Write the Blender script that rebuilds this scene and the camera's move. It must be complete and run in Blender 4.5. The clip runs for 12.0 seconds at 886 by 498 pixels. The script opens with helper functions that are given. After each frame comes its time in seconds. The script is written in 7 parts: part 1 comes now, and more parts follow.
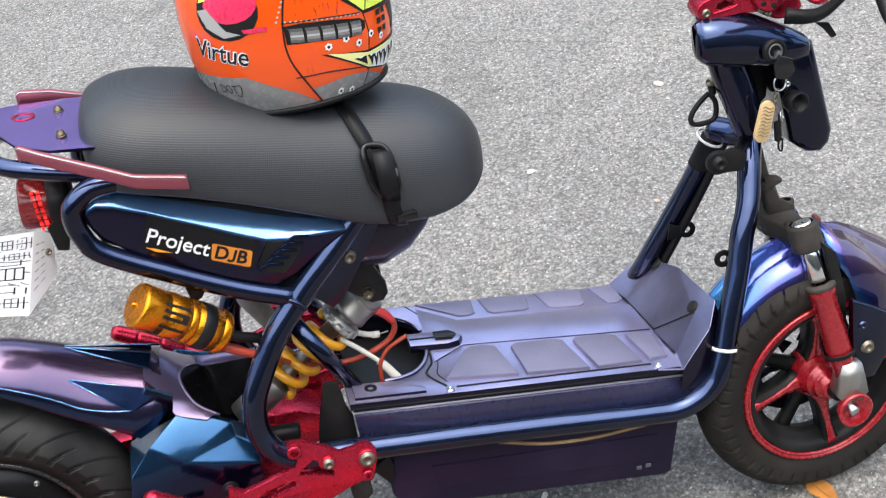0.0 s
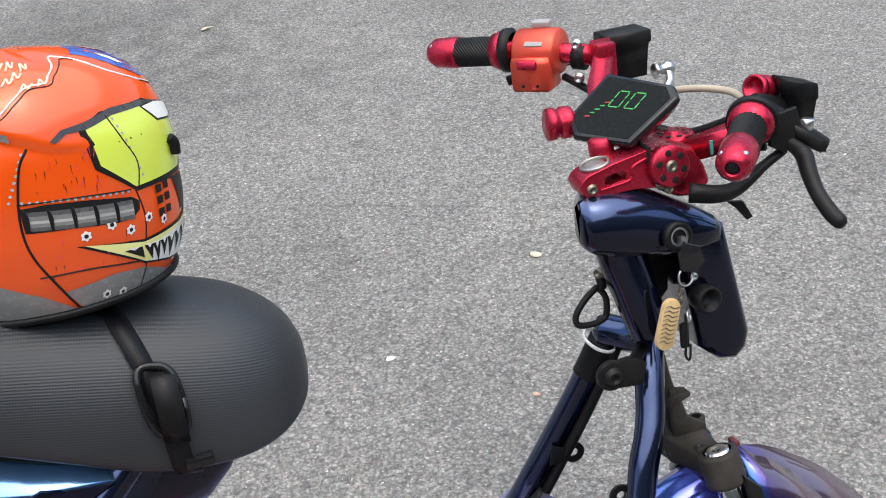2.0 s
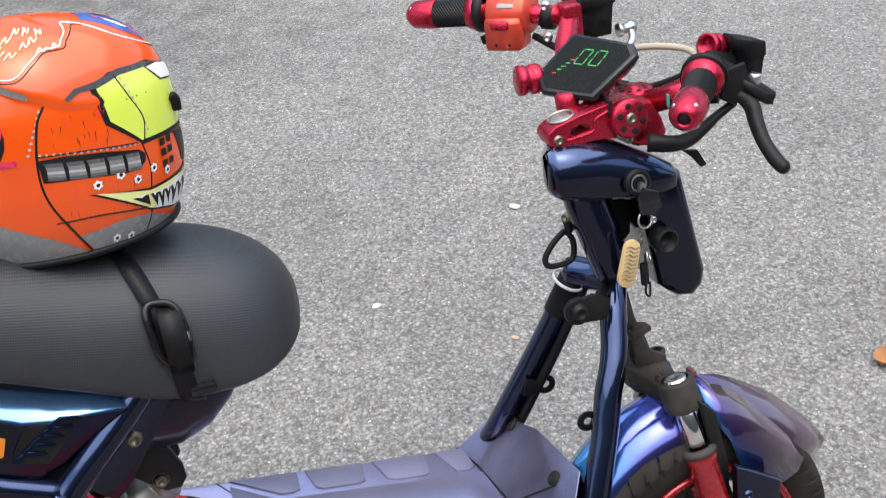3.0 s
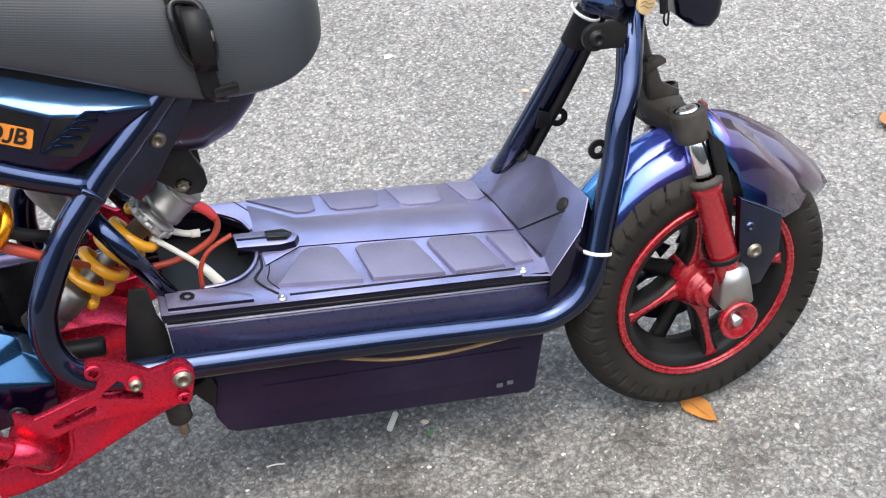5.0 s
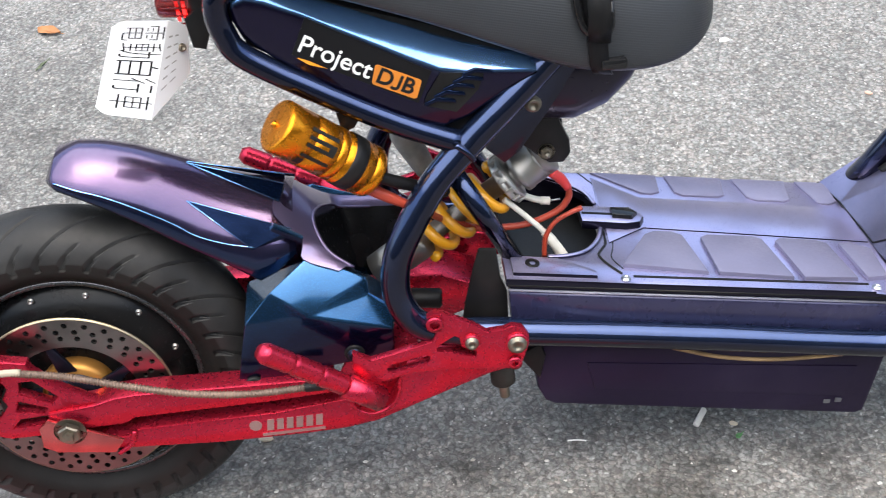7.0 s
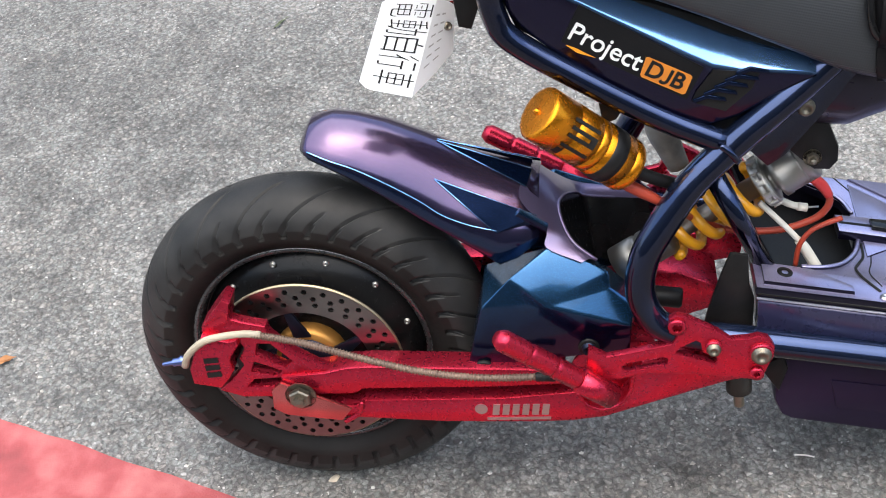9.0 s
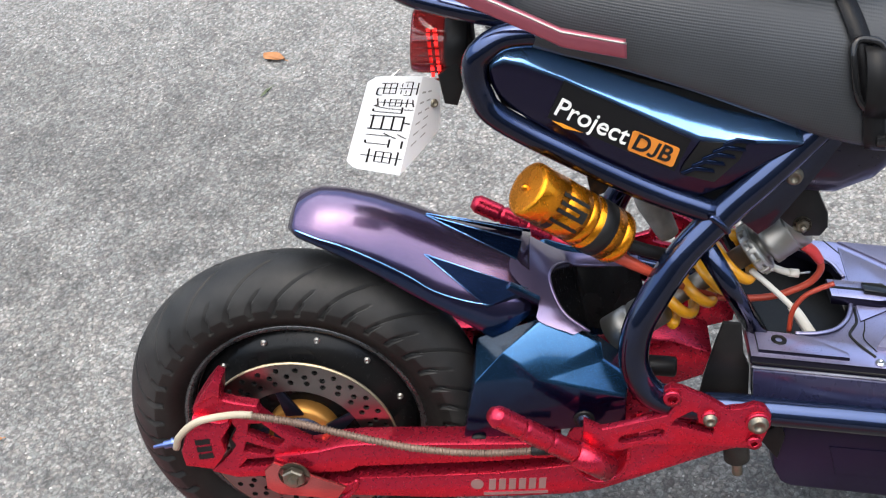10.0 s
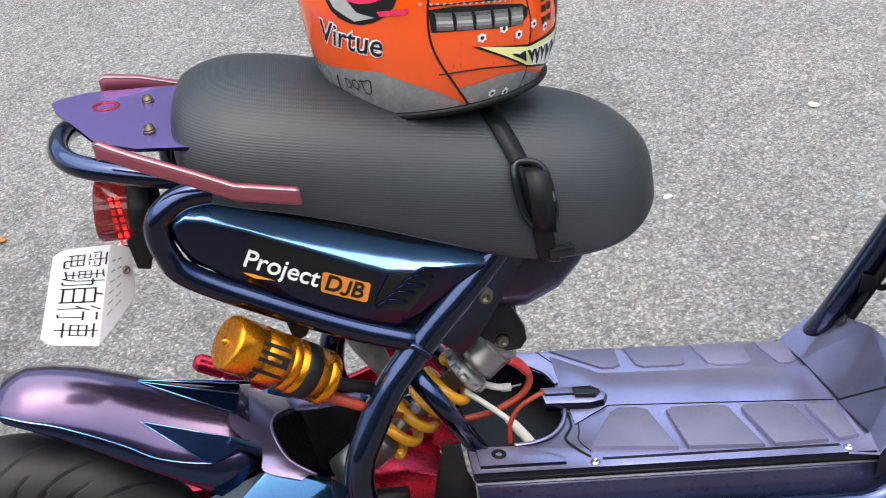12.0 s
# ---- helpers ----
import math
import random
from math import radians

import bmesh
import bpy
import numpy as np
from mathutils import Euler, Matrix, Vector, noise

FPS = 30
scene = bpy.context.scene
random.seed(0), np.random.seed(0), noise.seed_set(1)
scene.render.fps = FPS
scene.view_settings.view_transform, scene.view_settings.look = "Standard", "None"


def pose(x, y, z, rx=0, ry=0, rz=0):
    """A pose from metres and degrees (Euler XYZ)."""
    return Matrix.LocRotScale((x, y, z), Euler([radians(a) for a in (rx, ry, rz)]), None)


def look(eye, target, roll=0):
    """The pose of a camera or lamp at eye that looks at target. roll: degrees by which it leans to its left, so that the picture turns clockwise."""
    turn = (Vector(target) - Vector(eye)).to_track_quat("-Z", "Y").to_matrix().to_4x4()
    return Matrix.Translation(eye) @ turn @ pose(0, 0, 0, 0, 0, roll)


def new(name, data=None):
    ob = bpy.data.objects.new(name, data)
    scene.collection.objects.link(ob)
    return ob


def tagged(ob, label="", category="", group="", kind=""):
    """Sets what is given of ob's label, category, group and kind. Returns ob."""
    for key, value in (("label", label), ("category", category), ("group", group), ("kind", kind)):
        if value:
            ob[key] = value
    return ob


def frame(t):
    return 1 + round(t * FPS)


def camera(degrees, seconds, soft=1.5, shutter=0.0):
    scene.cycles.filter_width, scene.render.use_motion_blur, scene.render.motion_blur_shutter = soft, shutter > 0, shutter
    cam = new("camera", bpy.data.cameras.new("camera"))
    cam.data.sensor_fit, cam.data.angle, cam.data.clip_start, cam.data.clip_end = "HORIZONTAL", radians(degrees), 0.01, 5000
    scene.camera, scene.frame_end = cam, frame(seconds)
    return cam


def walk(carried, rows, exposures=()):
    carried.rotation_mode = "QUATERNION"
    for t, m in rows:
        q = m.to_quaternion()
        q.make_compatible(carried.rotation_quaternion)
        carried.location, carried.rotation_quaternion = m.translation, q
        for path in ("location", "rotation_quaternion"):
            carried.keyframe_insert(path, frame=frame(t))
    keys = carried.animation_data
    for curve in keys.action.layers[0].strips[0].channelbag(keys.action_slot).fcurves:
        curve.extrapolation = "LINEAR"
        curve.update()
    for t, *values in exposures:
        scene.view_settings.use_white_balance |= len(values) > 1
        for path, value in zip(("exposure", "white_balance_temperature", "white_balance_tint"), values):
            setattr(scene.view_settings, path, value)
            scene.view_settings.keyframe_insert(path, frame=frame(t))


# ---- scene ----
# Camera: a phone carried round the side of a parked electric scooter.
cam = camera(40.0, 12.0, soft=1.0, shutter=0.2)
PATH = [
    (0, (0.5531, -1.3972, 1.6638), (0.7396, -0.2150, 0.7597), -8.76),
    (0.5, (0.6143, -1.2633, 1.6025), (0.8333, -0.0599, 0.7342), -7.88),
    (1, (0.6649, -1.1512, 1.5453), (0.9372, 0.0669, 0.7134), -6.70),
    (1.5, (0.7016, -1.0466, 1.4952), (1.0314, 0.1837, 0.7030), -5.61),
    (2, (0.7056, -1.0291, 1.4907), (1.0727, 0.2057, 0.7222), -4.85),
    (2.5, (0.7039, -1.0319, 1.4907), (1.0832, 0.1944, 0.7146), -4.75),
    (3, (0.6792, -1.1442, 1.5427), (1.0499, 0.0610, 0.7303), -5.09),
    (3.5, (0.6667, -1.1978, 1.5454), (1.0237, -0.0350, 0.6676), -5.44),
    (3.7, (0.6618, -1.2081, 1.5418), (1.0143, -0.0674, 0.6338), -5.40),
    (5.3, (0.6076, -1.2162, 1.4739), (0.8979, -0.1500, 0.4595), -2.74),
    (5.5, (0.5906, -1.2087, 1.4750), (0.8528, -0.1389, 0.4568), -2.59),
    (6, (0.5542, -1.1916, 1.4780), (0.7397, -0.1057, 0.4599), -2.87),
    (6.5, (0.5262, -1.1745, 1.4793), (0.6296, -0.0756, 0.4636), -4.17),
    (7, (0.4907, -1.1576, 1.4818), (0.5133, -0.0586, 0.4612), -5.43),
    (7.5, (0.4581, -1.1395, 1.4787), (0.4140, -0.0516, 0.4470), -6.07),
    (7.7, (0.4464, -1.1366, 1.4778), (0.3789, -0.0543, 0.4415), -6.24),
    (9.3, (0.4087, -1.1043, 1.4956), (0.1983, -0.0365, 0.4633), -8.95),
    (9.5, (0.4072, -1.0986, 1.4982), (0.1983, -0.0239, 0.4728), -9.02),
    (10, (0.4118, -1.0846, 1.5084), (0.2250, 0.0269, 0.5185), -9.31),
    (10.5, (0.4274, -1.0832, 1.5146), (0.2948, 0.0724, 0.5675), -9.52),
    (11, (0.4558, -1.0889, 1.5149), (0.4020, 0.0960, 0.5967), -9.51),
    (11.5, (0.4836, -1.0936, 1.5137), (0.5116, 0.1088, 0.6173), -9.09),
    (12, (0.5066, -1.1079, 1.5122), (0.6037, 0.1002, 0.6283), -8.11),
]
EXPOSURES = [(0, 1.50), (0.5, 1.38), (1, 1.20), (2, 1.08), (2.5, 1.15), (3.5, 1.38), (5.5, 1.72), (6.5, 1.68), (7.5, 1.62), (9.5, 1.45), (10.5, 1.52), (11.5, 1.42), (12, 1.38)]
walk(cam, [(t, look(eye, target, roll)) for t, eye, target, roll in PATH], EXPOSURES)

# World and light: bright overcast daylight, one wide soft sun.
world = bpy.data.worlds.new("sky")
scene.world = world
world.use_nodes = True
wn = world.node_tree
sky = wn.nodes.new("ShaderNodeTexSky")
sky.sky_type = 'NISHITA'
sky.sun_disc = False
sky.sun_elevation = radians(78)
sky.sun_rotation = radians(180)
sky.air_density = 1.0
sky.dust_density = 3.0
sky.ozone_density = 1.0
wn.links.new(sky.outputs[0], wn.nodes["Background"].inputs[0])
wn.nodes["Background"].inputs[1].default_value = 0.15
sun_data = bpy.data.lights.new("sun", 'SUN')
sun_data.energy = 1.5
sun_data.angle = radians(110)
sun_data.color = (1.0, 0.98, 0.95)
sun = new("sun", sun_data)
sun.matrix_world = look((-0.3, -0.25, 2.6), (0, 0, 0))
scene.view_settings.use_white_balance = True
scene.view_settings.white_balance_temperature = 6780
scene.view_settings.white_balance_tint = 6

# ---------------------------------------------------------------- materials


def material(name):
    m = bpy.data.materials.new(name)
    m.use_nodes = True
    t = m.node_tree
    return m, t, t.nodes["Principled BSDF"]


def node(t, kind, **values):
    n = t.nodes.new(kind)
    for key, value in values.items():
        n.inputs[key.replace("_", " ")].default_value = value
    return n


def ramp(t, source, stops):
    n = t.nodes.new("ShaderNodeValToRGB")
    while len(n.color_ramp.elements) < len(stops):
        n.color_ramp.elements.new(0.5)
    for e, (p, c) in zip(n.color_ramp.elements, stops):
        e.position, e.color = p, (*c, 1) if len(c) == 3 else c
    t.links.new(source, n.inputs[0])
    return n


def grey(v):
    return (v, v, v)


def coords(t):
    return t.nodes.new("ShaderNodeTexCoord").outputs["Object"]


def bump(t, p, source, strength=0.2, distance=0.001):
    b = node(t, "ShaderNodeBump", Strength=strength, Distance=distance)
    t.links.new(source, b.inputs["Height"])
    t.links.new(b.outputs[0], p.inputs["Normal"])
    return b


def plain(name, colour, rough=0.5, metal=0.0, vary=0.12, scale=60.0, relief=0.06, coat=0.0, dust=0.0):
    """A surface with fine grain, soft blotches, a little relief and, where asked, pale dust."""
    m, t, p = material(name)
    c = coords(t)
    fine = node(t, "ShaderNodeTexNoise", Scale=scale * 6, Detail=4.0)
    broad = node(t, "ShaderNodeTexNoise", Scale=scale * 0.25, Detail=5.0)
    for n in (fine, broad):
        t.links.new(c, n.inputs["Vector"])
    lo = tuple(v * (1 - vary) for v in colour)
    hi = tuple(min(1, v * (1 + vary) + 0.002) for v in colour)
    col = ramp(t, broad.outputs[0], [(0.3, lo), (0.7, hi)])
    out = col.outputs[0]
    if dust:
        mask = ramp(t, broad.outputs[0], [(0.45, grey(0)), (0.75, grey(dust))])
        mix = t.nodes.new("ShaderNodeMix")
        mix.data_type = 'RGBA'
        mix.inputs["B"].default_value = (0.35, 0.32, 0.28, 1)
        t.links.new(mask.outputs[0], mix.inputs["Factor"])
        t.links.new(out, mix.inputs["A"])
        out = mix.outputs["Result"]
    t.links.new(out, p.inputs["Base Color"])
    spread = 0.02 if metal > 0.5 else 0.07
    r = ramp(t, fine.outputs[0], [(0.3, grey(max(0, rough - spread))), (0.7, grey(min(1, rough + spread)))])
    t.links.new(r.outputs[0], p.inputs["Roughness"])
    p.inputs["Metallic"].default_value = metal
    if max(colour) < 0.06:
        p.inputs["Specular IOR Level"].default_value = 0.18
    if coat:
        p.inputs["Coat Weight"].default_value = coat
        p.inputs["Coat Roughness"].default_value = 0.08
    if relief:
        bump(t, p, fine.outputs[0], relief)
    return m


def mixed(t, a, b, factor, blend='MIX'):
    n = t.nodes.new("ShaderNodeMix")
    n.data_type, n.blend_type = 'RGBA', blend
    for key, value in (("A", a), ("B", b), ("Factor", factor)):
        if isinstance(value, (int, float)):
            n.inputs[key].default_value = value
        elif isinstance(value, tuple):
            n.inputs[key].default_value = (*value, 1)
        else:
            t.links.new(value, n.inputs[key])
    return n.outputs["Result"]


def asphalt():
    """Worn asphalt: packed stones of two sizes in a dark binder, glints painted on facets, open pits, stains, tar
    spots, a long crack and shade painted under the scooter.
    """
    m, t, p = material("asphalt")
    c = coords(t)
    warp = node(t, "ShaderNodeTexNoise", Scale=70.0, Detail=3.0)
    t.links.new(c, warp.inputs["Vector"])
    wob = t.nodes.new("ShaderNodeMix")
    wob.data_type = 'VECTOR'
    wob.inputs["Factor"].default_value = 0.016
    t.links.new(c, wob.inputs["A"])
    t.links.new(warp.outputs["Color"], wob.inputs["B"])
    v = wob.outputs["Result"]

    def cells(scale):
        n = node(t, "ShaderNodeTexVoronoi", Scale=scale, Randomness=1.0)
        t.links.new(v, n.inputs["Vector"])
        sep = t.nodes.new("ShaderNodeSeparateColor")
        t.links.new(n.outputs["Color"], sep.inputs[0])
        return n, sep

    def noise(scale, detail=5.0, rough=0.6):
        n = node(t, "ShaderNodeTexNoise", Scale=scale, Detail=detail, Roughness=rough)
        t.links.new(c, n.inputs["Vector"])
        return n.outputs[0]

    big, big_c = cells(135.0)
    small, small_c = cells(330.0)
    pits, pits_c = cells(58.0)
    spark, spark_c = cells(150.0)
    clump = noise(38.0, 4.0, 0.65)
    patch = noise(9.0)
    broad = noise(1.1, 7.0, 0.62)
    grain = noise(900.0, 2.0, 0.5)
    # stones of many greys, some warm, some greenish
    base = ramp(t, big_c.outputs[0], [(0.0, (0.130, 0.1270, 0.1220)), (0.2, (0.176, 0.1725, 0.166)), (0.55, (0.206, 0.202, 0.194)), (0.85, (0.236, 0.231, 0.221)), (1.0, (0.31, 0.302, 0.286))]).outputs[0]
    tint = ramp(t, big_c.outputs[1], [(0.0, (1.05, 0.99, 0.96)), (0.5, grey(1.0)), (1.0, (0.96, 1.01, 1.02))]).outputs[0]
    col = mixed(t, base, tint, 1.0, 'MULTIPLY')
    bits = ramp(t, small_c.outputs[0], [(0.0, grey(0.56)), (0.35, grey(0.91)), (0.8, grey(1.09)), (1.0, grey(1.38))]).outputs[0]
    col = mixed(t, col, bits, 0.85, 'MULTIPLY')
    gap = ramp(t, big.outputs["Distance"], [(0.0, grey(1.07)), (0.38, grey(1.02)), (0.66, grey(0.57))]).outputs[0]
    col = mixed(t, col, gap, 0.9, 'MULTIPLY')
    col = mixed(t, col, ramp(t, grain, [(0.3, grey(0.66)), (0.7, grey(1.28))]).outputs[0], 0.9, 'MULTIPLY')
    col = mixed(t, col, ramp(t, clump, [(0.30, grey(0.90)), (0.5, grey(1.0)), (0.72, grey(1.08))]).outputs[0], 0.85, 'MULTIPLY')
    # glints painted as pale facet cores, and open pits
    rare = ramp(t, spark_c.outputs[2], [(0.94, grey(0)), (0.955, grey(1))]).outputs[0]
    core = ramp(t, spark.outputs["Distance"], [(0.20, grey(1)), (0.34, grey(0))]).outputs[0]
    col = mixed(t, col, (0.47, 0.459, 0.435), mixed(t, rare, core, 1.0, 'MULTIPLY'))
    deep = ramp(t, pits_c.outputs[0], [(0.74, grey(0)), (0.78, grey(0.62))]).outputs[0]
    hole = ramp(t, pits.outputs["Distance"], [(0.10, grey(1)), (0.46, grey(0))]).outputs[0]
    col = mixed(t, col, (0.040, 0.040, 0.041), mixed(t, deep, hole, 1.0, 'MULTIPLY'))
    col = mixed(t, col, ramp(t, broad, [(0.28, (0.78, 0.78, 0.77)), (0.5, grey(1.0)), (0.75, (1.10, 1.09, 1.06))]).outputs[0], 1.0, 'MULTIPLY')
    col = mixed(t, col, ramp(t, patch, [(0.3, grey(0.93)), (0.6, grey(1.07))]).outputs[0], 0.9, 'MULTIPLY')

    def stain_or_shade(x, y, rx, ry, k, turn=0.0, rough=1.3, tone=(1.0, 1.0, 1.0)):
        """A darker patch, worn, oily or painted as shade: centre and radii in metres, strength, turn in degrees."""
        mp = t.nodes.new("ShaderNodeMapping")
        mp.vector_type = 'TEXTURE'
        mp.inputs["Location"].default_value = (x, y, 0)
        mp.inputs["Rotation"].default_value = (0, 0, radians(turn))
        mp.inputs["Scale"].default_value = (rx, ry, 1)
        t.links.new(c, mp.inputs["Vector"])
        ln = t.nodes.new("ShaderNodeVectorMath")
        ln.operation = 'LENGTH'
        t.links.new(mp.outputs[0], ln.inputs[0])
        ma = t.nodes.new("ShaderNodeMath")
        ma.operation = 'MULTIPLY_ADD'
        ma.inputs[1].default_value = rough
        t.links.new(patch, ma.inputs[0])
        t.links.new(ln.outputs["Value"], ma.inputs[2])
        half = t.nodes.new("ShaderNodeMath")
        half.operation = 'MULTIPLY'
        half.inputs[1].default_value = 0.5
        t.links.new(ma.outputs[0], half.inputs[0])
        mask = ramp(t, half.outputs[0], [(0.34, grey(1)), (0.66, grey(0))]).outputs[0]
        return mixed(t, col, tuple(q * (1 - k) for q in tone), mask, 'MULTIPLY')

    for spot_row in STAINS_AND_SHADE:
        col = stain_or_shade(*spot_row)
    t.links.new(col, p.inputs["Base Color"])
    p.inputs["Roughness"].default_value = 0.80
    high = t.nodes.new("ShaderNodeMath")
    high.operation = 'MULTIPLY_ADD'
    high.inputs[1].default_value = 0.6
    t.links.new(clump, high.inputs[0])
    inv = t.nodes.new("ShaderNodeMath")
    inv.operation = 'MULTIPLY'
    inv.inputs[1].default_value = -1.0
    t.links.new(big.outputs["Distance"], inv.inputs[0])
    t.links.new(inv.outputs[0], high.inputs[2])
    bump(t, p, high.outputs[0], 0.8, 0.0018)
    return m


# Patches of the road, stains and painted shade: x, y, radii, strength, turn.
STAINS_AND_SHADE = [
    (1.399, 2.027, .045, .03, .45), (1.202, 1.406, .04, .022, .45), (2.425, 1.18, .06, .03, .4), (1.673, 1.345, .15, .035, .22), (1.70, 1.28, .07, .02, .32),
    (1.32, 1.652, .75, .012, .30, -27.0), (1.85, 1.39, .35, .010, .22, -25.0), (.7, 1.98, .4, .010, .2, -29.0),
    # broad darker regions to the left and far side, with small spots
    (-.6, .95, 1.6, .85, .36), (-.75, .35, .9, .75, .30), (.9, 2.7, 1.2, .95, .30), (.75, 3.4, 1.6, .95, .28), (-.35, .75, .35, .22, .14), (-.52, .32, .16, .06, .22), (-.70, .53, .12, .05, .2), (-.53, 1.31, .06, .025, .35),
    # darker ground under the scooter: oily stains with contact shade painted in
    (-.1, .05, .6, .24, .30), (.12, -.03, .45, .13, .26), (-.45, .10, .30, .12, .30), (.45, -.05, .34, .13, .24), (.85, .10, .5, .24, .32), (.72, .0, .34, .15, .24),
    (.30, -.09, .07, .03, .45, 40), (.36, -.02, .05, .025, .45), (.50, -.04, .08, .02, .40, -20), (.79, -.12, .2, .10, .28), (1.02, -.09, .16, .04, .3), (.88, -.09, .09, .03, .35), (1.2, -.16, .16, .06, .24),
    # broad darker tone round the front wheel and along the near side
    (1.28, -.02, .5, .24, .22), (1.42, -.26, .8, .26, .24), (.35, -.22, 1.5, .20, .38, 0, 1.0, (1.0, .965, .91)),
]
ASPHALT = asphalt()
PAD = plain("grey_violet_grip_pad", (0.155, 0.150, 0.225), 0.40, 0.3, 0.12, 40, 0.1, dust=0.05)
BOXM = plain("dark_violet_plastic", (0.015, 0.0095, 0.029), 0.38, 0.1, 0.3, 20, 0.1, dust=0.04)
RED = plain("red_anodised_aluminium", (0.45, 0.018, 0.047), 0.28, 0.78, 0.10, 30, 0.015)
REDP = plain("red_paint", (0.33, 0.008, 0.016), 0.26, 0.3, 0.05, 20, 0.0, coat=0.6)
GOLD = plain("gold_anodised_aluminium", (0.68, 0.235, 0.012), 0.27, 0.9, 0.03, 12, 0.0)
SPRING = plain("yellow_spring_paint", (0.75, 0.33, 0.01), 0.35, 0.0, 0.12, 40, 0.05, coat=0.5)
DISC = plain("brake_disc_steel", (0.17, 0.165, 0.16), 0.34, 1.0, 0.25, 60, 0.1)
STEEL = plain("brushed_steel", (0.55, 0.55, 0.55), 0.3, 1.0, 0.2, 60, 0.1)
ALU = plain("cast_aluminium", (0.38, 0.365, 0.34), 0.40, 0.9, 0.2, 60, 0.2)
DUSTY = plain("dusty_dark_casting", (0.030, 0.0265, 0.023), 0.58, 0.1, 0.3, 60, 0.2, dust=0.08)
BLACK = plain("black_plastic", (0.0065, 0.0065, 0.007), 0.42, 0.0, 0.3, 60, 0.15, dust=0.02)
ORANGE = plain("orange_helmet_paint", (0.76, 0.080, 0.004), 0.2, 0.0, 0.05, 20, 0.0, coat=0.45)
WHITE = plain("white_enamel", (0.78, 0.78, 0.76), 0.35, 0.0, 0.06, 30, 0.02)

# ---------------------------------------------------------------- mesh helpers


def part(name, bm, mat, parent, label=""):
    bmesh.ops.recalc_face_normals(bm, faces=bm.faces[:])
    me = bpy.data.meshes.new(name)
    bm.to_mesh(me)
    bm.free()
    me.materials.append(mat)
    ob = new(name, me)
    ob.parent = parent
    if label:
        tagged(ob, label)
    return ob


def smooth(bm, degrees=35):
    for f in bm.faces:
        f.smooth = True
    for e in bm.edges:
        if len(e.link_faces) == 2 and e.calc_face_angle(0) > radians(degrees):
            e.smooth = False
    return bm


def curve_points(ctrl, per=6):
    """Points of a Catmull-Rom curve through the control points."""
    p = [Vector(c) for c in ctrl]
    p = [2 * p[0] - p[1]] + p + [2 * p[-1] - p[-2]]
    out = []
    for i in range(1, len(p) - 2):
        for k in range(per):
            u = k / per
            a, b, c, d = p[i - 1:i + 3]
            out.append(0.5 * (2 * b + (c - a) * u + (2 * a - 5 * b + 4 * c - d) * u * u + (3 * b - a - 3 * c + d) * u ** 3))
    out.append(p[-2])
    return out


def tube(ctrl, r, per=6, segs=16, bm=None, straight=False, radii=None):
    """A round bar along a curve; radii gives it a taper."""
    bm = bm or bmesh.new()
    pts = [Vector(c) for c in ctrl] if straight else curve_points(ctrl, per)
    ring_prev, up = None, None
    for i, q in enumerate(pts):
        d = (pts[min(i + 1, len(pts) - 1)] - pts[max(i - 1, 0)]).normalized()
        if up is None:
            up = d.orthogonal().normalized()
        up = (up - d * up.dot(d)).normalized()
        side = d.cross(up)
        u = i / (len(pts) - 1)
        rr = r if radii is None else float(np.interp(u, [k / (len(radii) - 1) for k in range(len(radii))], radii))
        ring = [bm.verts.new(q + rr * (math.cos(a) * up + math.sin(a) * side)) for a in [2 * math.pi * k / segs for k in range(segs)]]
        if ring_prev:
            for k in range(segs):
                bm.faces.new((ring_prev[k], ring_prev[(k + 1) % segs], ring[(k + 1) % segs], ring[k]))
        else:
            bm.faces.new(ring[::-1])
        ring_prev = ring
    bm.faces.new(ring_prev)
    return smooth(bm, 50)


def frame_of(origin, axis, ref=(0, 0, 1)):
    """A matrix whose z axis is axis."""
    z = Vector(axis).normalized()
    x = Vector(ref) - z * Vector(ref).dot(z)
    x = x.normalized() if x.length > 1e-4 else z.orthogonal().normalized()
    m = Matrix((x, z.cross(x), z)).transposed().to_4x4()
    m.translation = Vector(origin)
    return m


def lathe(profile, origin, axis, segs=32, bm=None, ref=(0, 0, 1)):
    """Turns (radius, height) pairs round an axis."""
    bm = bm or bmesh.new()
    m = frame_of(origin, axis, ref)
    prev = None
    for r, h in profile:
        if r < 1e-6:
            ring = [bm.verts.new(m @ Vector((0, 0, h)))]
        else:
            ring = [bm.verts.new(m @ Vector((r * math.cos(2 * math.pi * k / segs), r * math.sin(2 * math.pi * k / segs), h))) for k in range(segs)]
        if prev:
            for k in range(segs):
                a, b = (prev[k % len(prev)], prev[(k + 1) % len(prev)])
                c, d = (ring[(k + 1) % len(ring)], ring[k % len(ring)])
                vs = [v for i, v in enumerate((a, b, c, d)) if v not in (a, b, c, d)[:i]]
                if len(vs) > 2:
                    bm.faces.new(vs)
        prev = ring
    return smooth(bm, 30)


def cylinder(a, b, r, segs=24, bevel=0.0015, bm=None):
    a, b = Vector(a), Vector(b)
    h = (b - a).length
    v = min(bevel, r * 0.4, h * 0.4)
    return lathe([(0, 0), (r - v, 0), (r, v), (r, h - v), (r - v, h), (0, h)], a, b - a, segs, bm)


